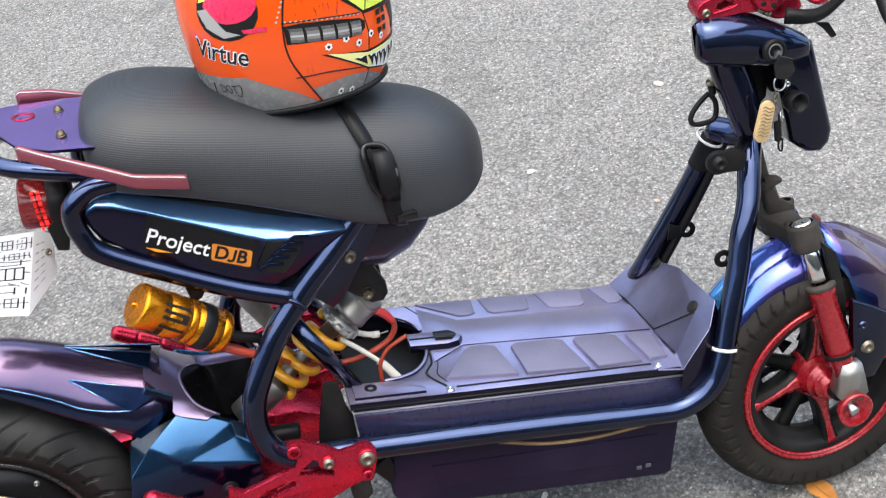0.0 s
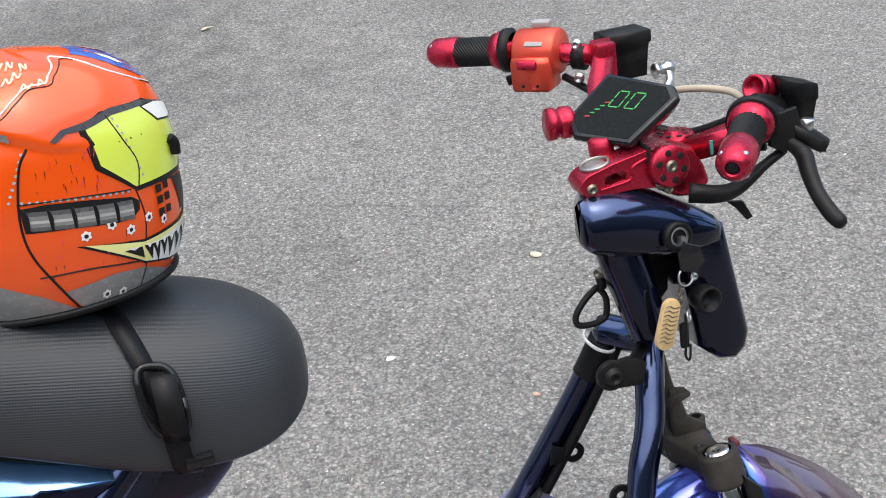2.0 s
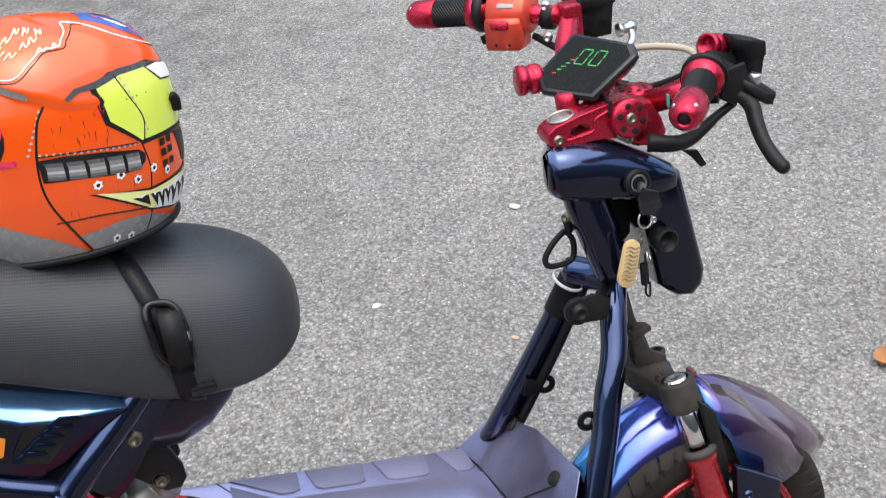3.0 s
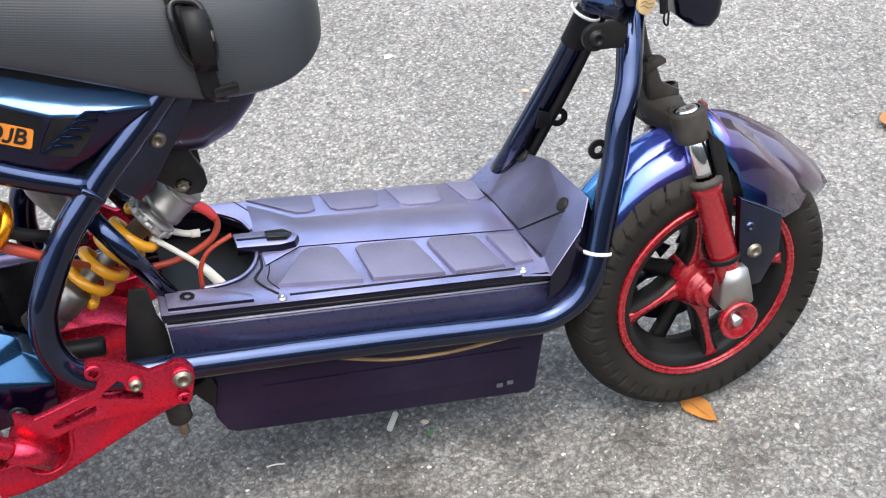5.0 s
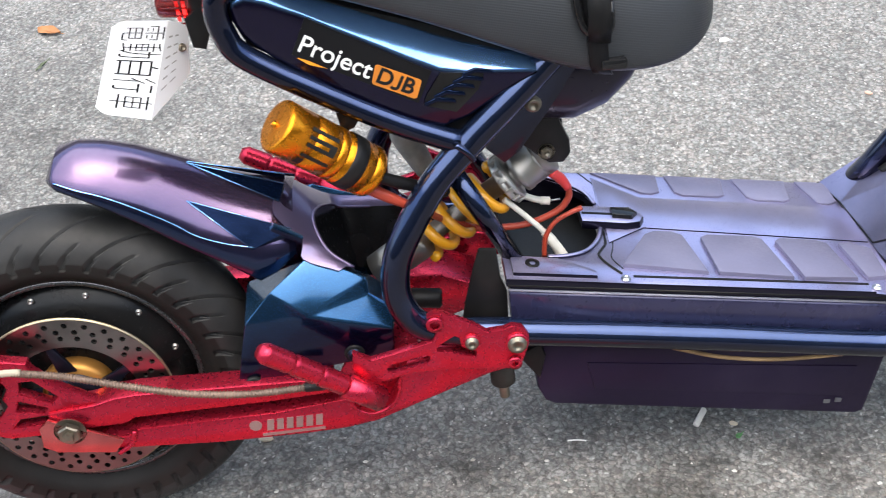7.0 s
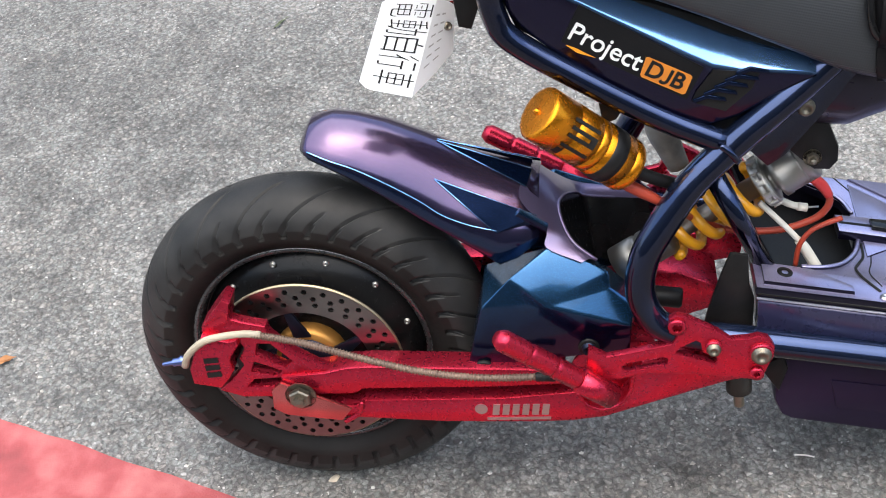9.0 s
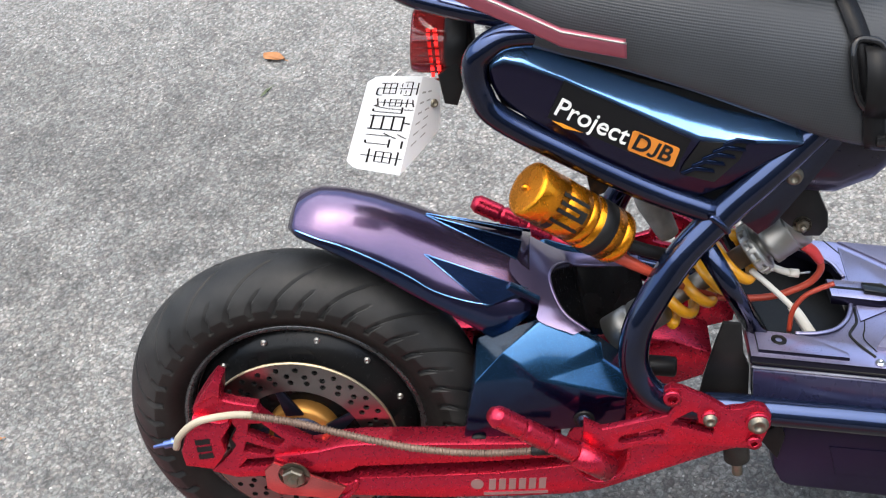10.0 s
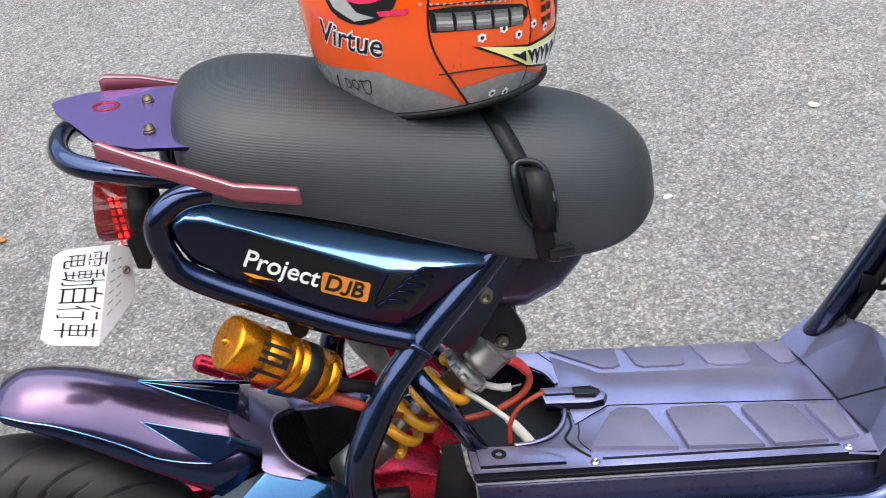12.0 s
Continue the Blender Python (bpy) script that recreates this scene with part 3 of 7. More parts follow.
part("scoop_back", slab(arc(.405, .245, .045, 0, 360, 24)[:-1], -.122, -.116, .001), RED, arm_n)
arm_f = part("swing_arm", slab(beam_low, .112, .150, .004), RED, scooter)
part("upper_rail", slab(beam_up, .108, .146, .004), RED, arm_f)
part("cross_brace", box((.43, -.115, .20), (.47, .115, .29), .006), RED, scooter)
part("shock_saddle", slab([(.40, .27), (.45, .305), (.509, .300), (.561, .276), (.55, .238), (.508, .222), (.42, .235)], .02, .10, .006), RED, scooter)

# ---- rear caliper, bracket, hose
cal_plate = [(-0.116, 0.335), (-0.109, 0.351), (-0.086, 0.366), (-0.076, 0.372), (-0.072, 0.354), (-0.059, 0.349), (-0.029, 0.342), (-0.027, 0.330), (-0.003, 0.301), (0.031, 0.277), (0.045, 0.269), (0.013, 0.265), (-0.007, 0.256), (-0.017, 0.223), (-0.079, 0.223), (-0.110, 0.235), (-0.093, 0.251), (-0.079, 0.266), (-0.069, 0.278), (-0.073, 0.290), (-0.063, 0.307), (-0.070, 0.321)]
slots = [[(-0.045, 0.314), (-0.028, 0.314), (-0.002, 0.285), (-0.013, 0.274), (-0.050, 0.295)], [(-0.054, 0.284), (-0.019, 0.268), (-0.026, 0.259), (-0.061, 0.267)], [(-0.072, 0.240), (-0.058, 0.254), (-0.017, 0.256), (-0.024, 0.242)]]
caliper = part("rear_caliper", slab(cal_plate, -.140, -.122, .002, slots), RED, scooter, "red machined caliper bracket")
part("caliper_body", slab([(-0.140, 0.281), (-0.139, 0.257), (-0.102, 0.249), (-0.087, 0.266), (-0.079, 0.280), (-0.080, 0.300), (-0.064, 0.323), (-0.065, 0.332), (-0.078, 0.328), (-0.113, 0.336), (-0.130, 0.305)], -.154, -.100, .005), RED, caliper)
part("caliper_arm", slab([(-0.115, 0.341), (-0.093, 0.370), (-0.078, 0.387), (-0.069, 0.381), (-0.076, 0.351), (-0.082, 0.361), (-0.092, 0.355)], -.142, -.105, .004), RED, caliper)
part("pad_gap", slab([(-0.093, 0.244), (-0.076, 0.266), (-0.077, 0.287), (-0.061, 0.314), (-0.048, 0.309), (-0.064, 0.285), (-0.062, 0.266), (-0.084, 0.241)], -.139, -.110, 0), BLACK, caliper, "black gap between pads and bracket")
for k in range(3):
    part("caliper_mark", slab([(-.116, .270 + .012 * k), (-.096, .272 + .012 * k), (-.096, .280 + .012 * k), (-.116, .278 + .012 * k)], -.1552, -.1535, 0), BLACK, caliper, "dark lettering bar")
part("banjo", lathe([(0, 0), (.007, 0), (.008, .006), (.0055, .008), (.0055, .016), (.003, .018), (.0025, .03), (0, .031)], (-.147, -.14, .288), (-1, -.35, .05), 14), TITAN, caliper, "blue anodised bleed fitting")
part("brake_hose", tube([(-.146, -.148, .285), (-.135, -.152, .308), (-.105, -.156, .334), (-.06, -.158, .345), (-.03, -.158, .344)], .0050, segs=10), BEIGE, caliper, "beige hose end")
hose_path = [(-.04, -.158, .344), (.02, -.160, .332), (.09, -.162, .309), (.17, -.164, .286), (.25, -.165, .275), (.33, -.165, .276)]
part("brake_hose", tube(hose_path, .0042, segs=10), HOSE, caliper, "brown spiral-wrapped hose")
pts = curve_points(hose_path, 18)
bm = bmesh.new()
for i, q in enumerate(pts[:-1]):
    d = (pts[i + 1] - q).normalized()
    bm = lathe([(.0044, -.0012), (.0057, 0), (.0044, .0012)], q, d, 8, bm)
tagged(part("hose_spiral", bm, HOSE, caliper), "fine wire spiral round the hose", kind="stuff")
part("hose_end", cylinder((.318, -.165, .276), (.345, -.163, .274), .0062, 12), BLACK, caliper)

# ---- footpeg brackets and pegs
bracket = [(.484, .369), (.492, .375), (.506, .371), (.540, .351), (.557, .337), (.578, .338), (.590, .342), (.602, .338), (.610, .326), (.610, .312), (.605, .298), (.601, .286), (.592, .276), (.581, .275), (.513, .284), (.456, .285), (.408, .272), (.398, .277), (.383, .300), (.386, .326), (.408, .312), (.436, .318), (.487, .331), (.494, .344), (.483, .356)]
bholes = [[(.492, .316), (.496, .324), (.516, .336), (.522, .332), (.524, .318), (.542, .309), (.541, .300)], [(.428, .290), (.427, .296), (.432, .301), (.476, .311), (.483, .308), (.482, .301), (.477, .297), (.434, .288)]]
for s in (-1, 1):
    br = part("peg_bracket", slab(bracket if s < 0 else [(x, z + .055) for x, z in bracket], s * .166 - .006, s * .166 + .006, .002, bholes if s < 0 else [[(x, z + .055) for x, z in h] for h in bholes]), RED, scooter)
    for x, z, r in ((.537, .328 + (.055 if s > 0 else 0), .0070), (.594, .318 + (.055 if s > 0 else 0), .0100)):
        part("boss", cylinder((x, s * .16, z), (x, s * .178, z), r * 1.5, 24), RED, br)
        bolt((x, s * .178, z), (0, s, 0), r, .006, br)
    part("eyelet", lathe([(.006, 0), (.011, 0), (.011, .006), (.006, .006)], (.493, s * .172, .361), (0, s, 0), 20), RED, br)
    part("eyelet", lathe([(.004, 0), (.009, 0), (.009, .006), (.004, .006)], (.590, s * .172, .287), (0, s, 0), 20), RED, br)
    a, b = (Vector((.402, -.178, .262)), Vector((.287, -.212, .372))) if s < 0 else (Vector((.385, .165, .365)), Vector((.248, .20, .425)))
    part("peg_mount", tube([tuple(a - (b - a) * .10), tuple(a + (b - a) * .25)], .0165, straight=True), RED, br)
    prof, L = [(0, 0), (.0135, 0)], (b - a).length * .78
    for k in range(27):
        h = L * (k + .5) / 27
        prof += [(.0135 if k % 9 else .0118, h - L / 75), (.0142 if k % 9 else .0118, h)]
    prof += [(.0135, L), (.009, L + .008), (0, L + .009)]
    part("footpeg", lathe(prof, a + (b - a) * .24, b - a, 20), RED, br, "knurled red aluminium footpeg")

# ---- rear fender
def fender_ring(x, crown, w, crease, wl, low, n=16):
    """Section of the fender: a rounded top down to a sharp crease, then a steep flank."""
    out = [(x, -wl, low), (x, -(w + wl) / 2, (crease + low) / 2), (x, -w, crease)]
    for k in range(1, n):
        v = -1 + 2 * k / n
        out.append((x, w * v, crease + (crown - crease) * (1 - abs(v) ** 2.2)))
    out += [(x, w, crease), (x, (w + wl) / 2, (crease + low) / 2), (x, wl, low)]
    return out + [(x, y * .94, z - .005) for x, y, z in reversed(out)]


def fender_top(x, y, lift=0.0):
    xs = [q[0] for q in FENDER]
    crown, w, crease = [float(np.interp(x, xs, [q[k] for q in FENDER])) for k in (1, 2, 3)]
    return Vector((x, y, crease + (crown - crease) * (1 - min(1, abs(y) / w) ** 2.2) + lift))


FENDER = [(.030, .552, .036, .546, .037, .543), (.042, .570, .050, .548, .052, .541), (.070, .5745, .057, .538, .059, .529), (.100, .570, .060, .527, .063, .513), (.137, .559, .065, .509, .067, .489), (.178, .541, .068, .4835, .070, .458), (.207, .527, .072, .463, .075, .441), (.241, .509, .075, .449, .079, .419), (.276, .496, .078, .441, .083, .394), (.30, .489, .080, .437, .083, .405), (.328, .482, .081, .434, .082, .430)]
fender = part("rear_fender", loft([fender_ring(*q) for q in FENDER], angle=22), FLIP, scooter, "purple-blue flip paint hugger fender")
part("crease_bead", tube([(x, -(w + .0005), z) for x, _, w, z, _, _ in FENDER[1:9]], .0013, segs=6), FLIPB, fender, "bright blue crease edge")


def fin(tip, heel, toe, height, parent):
    """A blade rising out of the fender: sharp at the tip, its hollow face turned down and out."""
    bm = bmesh.new()
    v = [bm.verts.new(q) for q in (tip, heel + Vector((0, 0, height)), toe, heel, tip.lerp(heel, .5) + Vector((0, 0, height * .5)))]
    for f in ((0, 4, 1, 2), (1, 3, 2), (0, 2, 3), (0, 3, 1, 4)):
        bm.faces.new([v[k] for k in f])
    bmesh.ops.triangulate(bm, faces=bm.faces[:])
    bmesh.ops.recalc_face_normals(bm, faces=bm.faces[:])
    # Darker paint copy gives the fin the tone of a shaded recess.
    blade = part("fin", bm, FINM, parent, "dark blue flip paint fin")
    # Thin bright beads paint the highlights along the fin's edges.
    part("fin_highlight", tube([tip, tip.lerp(heel, .5) + Vector((0, 0, height * .5)), heel + Vector((0, 0, height))], .0009, segs=6, straight=True), FLIPB, blade)
    part("fin_highlight", tube([tip, toe], .0009, segs=6, straight=True), FLIPB, blade)
    return blade


for s in (-1, 1):
    fin(fender_top(.200, s * .002, .001), fender_top(.319, s * .012, .001), fender_top(.312, s * .036, .002), .007, fender)
    fin(fender_top(.199, s * .050, .001), fender_top(.326, s * .070, .0), Vector((.274, s * .080, .439)), .010, fender)
    # faceted lower shroud
    bm = bmesh.new()
    P = dict(b=(.344, .092, .430), c=(.414, .104, .394), d=(.410, .112, .374), e=(.334, .136, .366), f=(.289, .122, .399), g=(.252, .126, .357), h=(.444, .116, .351), i=(.440, .134, .331), j=(.438, .133, .290), G=(.228, .130, .262), k=(.243, .130, .320), bi=(.334, .05, .395), ci=(.41, .05, .365), hi=(.445, .05, .33), ji=(.435, .06, .29), Gi=(.225, .07, .25), gi=(.253, .05, .37))
    v = {k: bm.verts.new((x, s * y, z)) for k, (x, y, z) in P.items()}
    for f in ("b c e f", "c d e", "d h i e", "e i j G", "e G k g", "g f e", "b bi ci c", "c ci hi h d", "h hi ji j i", "j ji Gi G", "G Gi gi g k", "g gi bi b f"):
        bm.faces.new([v[k] for k in f.split()])
    edges = [e for e in bm.edges if len(e.link_faces) == 2]
    bmesh.ops.bevel(bm, geom=edges, offset=.0035, segments=3, profile=.5, affect='EDGES')
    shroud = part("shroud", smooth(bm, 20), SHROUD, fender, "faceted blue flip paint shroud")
    for x, z in ((.250, .263), (.386, .298)):
        part("bolt_boss", cylinder((x, s * .128, z), (x, s * .136, z), .0135, 20), BLACK, shroud)
        bolt((x, s * .136, z), (0, s, 0), .0075, .006, shroud, DARKC)
# saddle between fender and shock, with a deep dark scoop
outer_rim = [(.467, .068, .409), (.381, .064, .422), (.345, .052, .446), (.317, .030, .480), (.322, .0, .482), (.306, -.030, .482), (.306, -.055, .470), (.337, -.084, .446), (.337, -.098, .428), (.380, -.106, .410)]
inner_rim = [(.466, .050, .403), (.388, .045, .413), (.374, .030, .428), (.365, .010, .440), (.357, -.012, .450), (.352, -.035, .454), (.354, -.055, .449), (.362, -.075, .436), (.374, -.088, .424), (.399, -.100, .409)]
bm = bmesh.new()
rim_o, rim_i = curve_points(outer_rim, 4), curve_points(inner_rim, 4)
levels = [rim_o, [a.lerp(b, .5) + Vector((0, 0, .004)) for a, b in zip(rim_o, rim_i)], rim_i]
rows = [[bm.verts.new(q) for q in lv] for lv in levels]
for p0, p1 in zip(rows, rows[1:]):
    for k in range(len(p0) - 1):
        bm.faces.new((p0[k], p0[k + 1], p1[k + 1], p1[k]))
saddle = part("saddle", smooth(bm, 50), LIT_LILAC, fender, "purple flip paint saddle with a deep scoop")
part("rim_bead", tube([tuple(q) for q in rim_i[2:]], .002, straight=True, segs=8), LIT_LILAC, saddle)
bm = bmesh.new()
levels = [rim_i, [q + Vector((.006, 0, -.03)) for q in rim_i], [Vector((q.x * .7 + .13, q.y * .6, q.z - .09)) for q in rim_i]]
rows = [[bm.verts.new(q) for q in lv] for lv in levels]
for p0, p1 in zip(rows, rows[1:]):
    for k in range(len(p0) - 1):
        bm.faces.new((p0[k], p0[k + 1], p1[k + 1], p1[k]))
part("scoop", smooth(bm, 50), BLACKG, saddle, "dark hollow scoop")
part("blue_tab", slab([(.300, .470), (.306, .476), (.340, .452), (.338, .442)], -.089, -.078, .002), SHROUD, saddle)

# ---- main frame
chassis = part("chassis", tube([(.90, -.15, .262), (.90, .15, .262)], .016, straight=True), NAVY, scooter, "navy flip paint tube frame")
for s in (-1, 1):
    lower = [(.668, s * .098, .68), (.602, s * .115, .623), (.553, s * .12, .577), (.51, s * .13, .535), (.476, s * .14, .484), (.455, s * .145, .44), (.451, s * .147, .389), (.471, s * .15, .348), (.515, s * .15, .328), (.573, s * .15, .321), (.717, s * .15, .297), (.87, s * .15, .27), (1.03, s * .15, .24)]
    if s < 0:
        upper = [(1.089, -.15, .232), (1.131, -.149, .243), (1.157, -.147, .264), (1.172, -.143, .292), (1.190, -.13, .340), (1.209, -.117, .392), (1.225, -.105, .434), (1.239, -.092, .477), (1.254, -.080, .506), (1.266, -.065, .531), (1.279, -.042, .568), (1.293, -.018, .601), (1.298, -.008, .615)]
    else:
        lower = [(x - .017 if x < .53 and z < .5 else x, y, z) for x, y, z in lower]
        upper = [(1.08, .15, .235), (1.118, .145, .262), (1.132, .122, .32), (1.146, .10, .360), (1.209, .075, .474), (1.256, .05, .573), (1.268, .04, .61)]
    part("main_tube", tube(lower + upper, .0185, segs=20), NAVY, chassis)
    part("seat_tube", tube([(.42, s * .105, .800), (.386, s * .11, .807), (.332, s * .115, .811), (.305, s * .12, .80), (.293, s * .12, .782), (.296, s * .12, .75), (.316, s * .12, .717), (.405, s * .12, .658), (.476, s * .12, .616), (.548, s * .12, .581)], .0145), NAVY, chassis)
    part("weld_bead", tube([(.540, s * .137, .588), (.552, s * .139, .578), (.560, s * .137, .566)], .004, segs=8), NAVY, chassis)
    part("strut", tube([(.530, s * .085, .536), (.612, s * .085, .370)], .0125, straight=True), NAVY, chassis)
    part("gusset", slab([(.553, .577), (.668, .680), (.70, .66), (.66, .60), (.62, .545), (.60, .53)], s * .085 - .004, s * .085 + .004, .002), NAVY, chassis)
    bolt((.638, s * .089, .607), (0, s, 0), .0085, .007, chassis)
    cx, cz, ty = (1.2116, .437, -.078) if s < 0 else (1.2085, .4255, .060)
    part("side_tab", slab(arc(cx, cz, .015, 40, 320, 12) + [(cx + .030, cz - .017), (cx + .035, cz + .013)] if s < 0 else arc(cx, cz, .015, -140, 140, 12) + [(cx - .030, cz + .018), (cx - .036, cz - .010)], ty - .002, ty + .002, .0008, [arc(cx, cz, .006, 0, 360, 10)[:-1]]), BLACK, chassis)
part("tail_loop", tube([(.42, -.105, .800), (.34, -.10, .822), (.275, -.092, .838), (.225, -.075, .850), (.200, -.045, .857), (.193, 0, .86), (.200, .045, .857), (.225, .075, .850), (.275, .092, .838), (.34, .10, .822), (.42, .105, .80)], .0125), NAVY, chassis)
part("neck_yoke", tube([(1.294, -.022, .606), (1.282, .008, .602), (1.262, .045, .60)], .0225), NAVY, chassis)
part("lock_tab", slab(arc(1.216, .600, .019, 60, 290, 14) + [(1.255, .578), (1.262, .606), (1.240, .618)], -.076, -.066, .002), BLACK, chassis)
bolt((1.216, -.076, .600), (0, -1, 0), .010, .008, chassis, BLACK)
part("lock_stem", cylinder((1.236, -.070, .598), (1.284, -.024, .602), .008, 16), BLACK, chassis)
part("cable_tie", lathe([(.0195, -.0025), (.0215, -.0025), (.0215, .0025), (.0195, .0025), (.0195, -.0025)], (1.180, -.138, .313), (.25, .25, .93), 24), WHITE, chassis, "white plastic cable tie")
part("cable_tie", lathe([(.0215, -.002), (.0235, -.002), (.0235, .002), (.0215, .002), (.0215, -.002)], (1.248, .032, .594), (.4, -.3, .85), 24), WHITE, chassis, "white plastic cable tie")
part("wrap", tube([(1.238, .060, .535), (1.248, .055, .556), (1.261, .047, .586)], .0205), BLACK, chassis, "black tape wrap on tube")
part("frame_cable", tube([(1.168, .085, .356), (1.192, .068, .41), (1.222, .054, .470), (1.252, .040, .535), (1.270, .026, .585)], .0075, segs=10), BLACK, chassis)

# ---- side panels under the seat
def lettering(text, size, m, mat, parent, name, label="", depth=0.0006, shear=0.0, bold=0.007):
    cu = bpy.data.curves.new(name, 'FONT')
    cu.body, cu.size, cu.extrude, cu.shear = text, size, depth, shear
    cu.offset = size * bold
    cu.align_x = 'CENTER'
    cu.align_y = 'CENTER'
    tmp = bpy.data.objects.new("tmp", cu)
    scene.collection.objects.link(tmp)
    me = bpy.data.meshes.new_from_object(tmp.evaluated_get(bpy.context.evaluated_depsgraph_get()))
    bpy.data.objects.remove(tmp)
    bpy.data.curves.remove(cu)
    me.transform(m)
    me.materials.clear()
    me.materials.append(mat)
    ob = new(name, me)
    ob.parent = parent
    return tagged(ob, label) if label else ob


def side_matrix(x, z, y, degrees):
    """Writing on a plane that faces the near side."""
    return Matrix.Translation((x, y, z)) @ Matrix.Rotation(radians(-degrees), 4, 'Y') @ Matrix.Rotation(radians(90), 4, 'X')


panel_st = [(.309, .762, .778, .777), (.314, .748, .785, .784), (.325, .735, .789, .788), (.345, .715, .783, .778), (.385, .685, .763, .759), (.42, .657, .743, .743), (.47, .625, .715, .721), (.50, .612, .698, .708), (.53, .606, .682, .694), (.56, .616, .675, .681), (.60, .641, .672, .668), (.64, .660, .668, .662)]
for s in (-1, 1):
    part("panel_backing", slab([(.304, .785), (.300, .772), (.318, .728), (.41, .667), (.548, .590), (.632, .664), (.56, .668), (.50, .690), (.42, .738), (.35, .780)], s * .104 - .004, s * .104 + .004, .001), BLACK, scooter, "black inner panel behind the side cover")
    rings = []
    for x, zl, zc, zu in panel_st:
        rings.append([(x, s * y, z) for y, z in ((.05, zu + .023), (.099, zu + .0185), (.1035, zu + .0165), (.1232, zc + .002), (.1245, zc), (.1250, zc - .004), (.1250, zl + .006), (.122, zl + .001), (.115, zl), (.06, zl + .004))])
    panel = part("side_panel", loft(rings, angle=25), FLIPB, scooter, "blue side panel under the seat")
    part("vent_recess", slab([(.530, .677), (.580, .672), (.572, .652), (.545, .626), (.508, .639), (.512, .650)], s * .1262 - .0012, s * .1262 + .0012, 0), BLACK, panel)
    for k in range(5):
        x, z = .520 + .0125 * k * .9, .640 + .0078 * k
        part("vent_slat", slab([(x - .010, z - .002), (x + .004, z + .003), (x + .026, z - .001), (x + .024, z + .0035), (x + .004, z + .0085), (x - .011, z + .0025)], s * .128 - .002, s * .128 + .002, .0008), FINM, panel)
    if s < 0:
        BADGE = plain("orange_sticker_print", (0.60, 0.20, 0.022), 0.42, 0.0, 0.12, 60, 0.02)
        sticker = part("sticker", slab([(.3875, .760), (.367, .718), (.502, .642), (.5205, .680)], -.1262, -.1248, 0), STICKER, panel, "black printed sticker")
        lettering("Project", .0300, side_matrix(.4150, .7090, -.1266, -30), WHITE, sticker, "lettering", "white printed lettering")
        part("amber_field", slab([(.4580, .6948), (.4610, .6953), (.5065, .6715), (.5082, .6690), (.5010, .6494), (.4978, .6484), (.4532, .6716), (.4518, .6748)], -.1268, -.1262, 0), BADGE, sticker)
        face = side_matrix(.480, .6715, -.1271, -28)
        for sign, shift in (("D", -.0142), ("B", .0142)):
            lettering(sign, .0265, face @ Matrix.Translation((shift, 0, 0)), INK, sticker, "lettering", bold=.022)
        bm = tube([(.0036, .0094, 0), (.0036, .002, 0), (.0036, -.0045, 0), (.0022, -.0078, 0), (-.0012, -.0086, 0), (-.0042, -.0072, 0)], .0019, segs=8)
        bmesh.ops.transform(bm, matrix=face @ Matrix.Diagonal((1, 1, .3, 1)), verts=bm.verts[:])
        part("lettering", bm, INK, sticker, "black letter J")
        part("amber_flash", slab([(.372, .714), (.382, .710), (.404, .697), (.384, .704)], -.1268, -.1262, 0), AMBER, sticker)
part("underseat_tub", loft([[(x, w * math.copysign(abs(math.cos(a)) ** .6, math.cos(a)), (zl + zt) / 2 + (zt - zl) / 2 * math.copysign(abs(math.sin(a)) ** .8, math.sin(a))) for a in [2 * math.pi * k / 24 for k in range(24)]] for x, zl, zt, w in ((.60, .59, .70, .07), (.64, .562, .70, .085), (.69, .558, .70, .09), (.73, .574, .70, .088), (.76, .602, .70, .08), (.785, .640, .70, .065))]), plain("deep_violet_tub_plastic", (0.007, 0.0048, 0.015), 0.34, 0.0, 0.2, 20, 0.03, coat=0.3), scooter, "dark violet under-seat storage tub")

# ---- seat
SEAT_ST = [(.322, .822, .858, .050), (.327, .808, .882, .088), (.343, .794, .901, .117), (.385, .782, .910, .135), (.44, .765, .903, .141), (.52, .732, .880, .142), (.60, .693, .851, .139), (.68, .655, .826, .135), (.75, .641, .808, .128), (.80, .642, .790, .115), (.835, .652, .768, .092), (.858, .668, .744, .060), (.868, .686, .722, .026)]


SEAT_ZZ = curve_points([(s[0], s[1], s[2]) for s in SEAT_ST], 8)
SEAT_W = curve_points([(s[0], s[3], 0) for s in SEAT_ST], 8)


def seat_section(x):
    xs = [q.x for q in SEAT_ZZ]
    return (float(np.interp(x, xs, [q.y for q in SEAT_ZZ])), float(np.interp(x, xs, [q.z for q in SEAT_ZZ])), float(np.interp(x, [q.x for q in SEAT_W], [q.y for q in SEAT_W])))


def seat_point(x, a, out=0.0):
    zl, zt, w = seat_section(x)
    c, s = math.cos(a), math.sin(a)
    y = (w + out) * math.copysign(abs(c) ** 0.70, c)
    zm = zl + (zt - zl) * 0.18
    h = (zt - zm) if s > 0 else (zm - zl)
    return Vector((x, y, zm + (h + out) * math.copysign(abs(s) ** (0.86 if s > 0 else 0.5), s)))


xs = [q.x for q in SEAT_ZZ]
seat = part("seat", loft([[seat_point(x, 2 * math.pi * k / 64) for k in range(64)] for x in xs], angle=60), SEAT, scooter, "black ribbed vinyl seat")
part("seat_pan", slab([(.36, .79), (.44, .755), (.60, .70), (.70, .672), (.70, .662), (.60, .684), (.44, .740), (.36, .775)], -.10, .10, .004), BLACK, seat, "black plastic seat base")

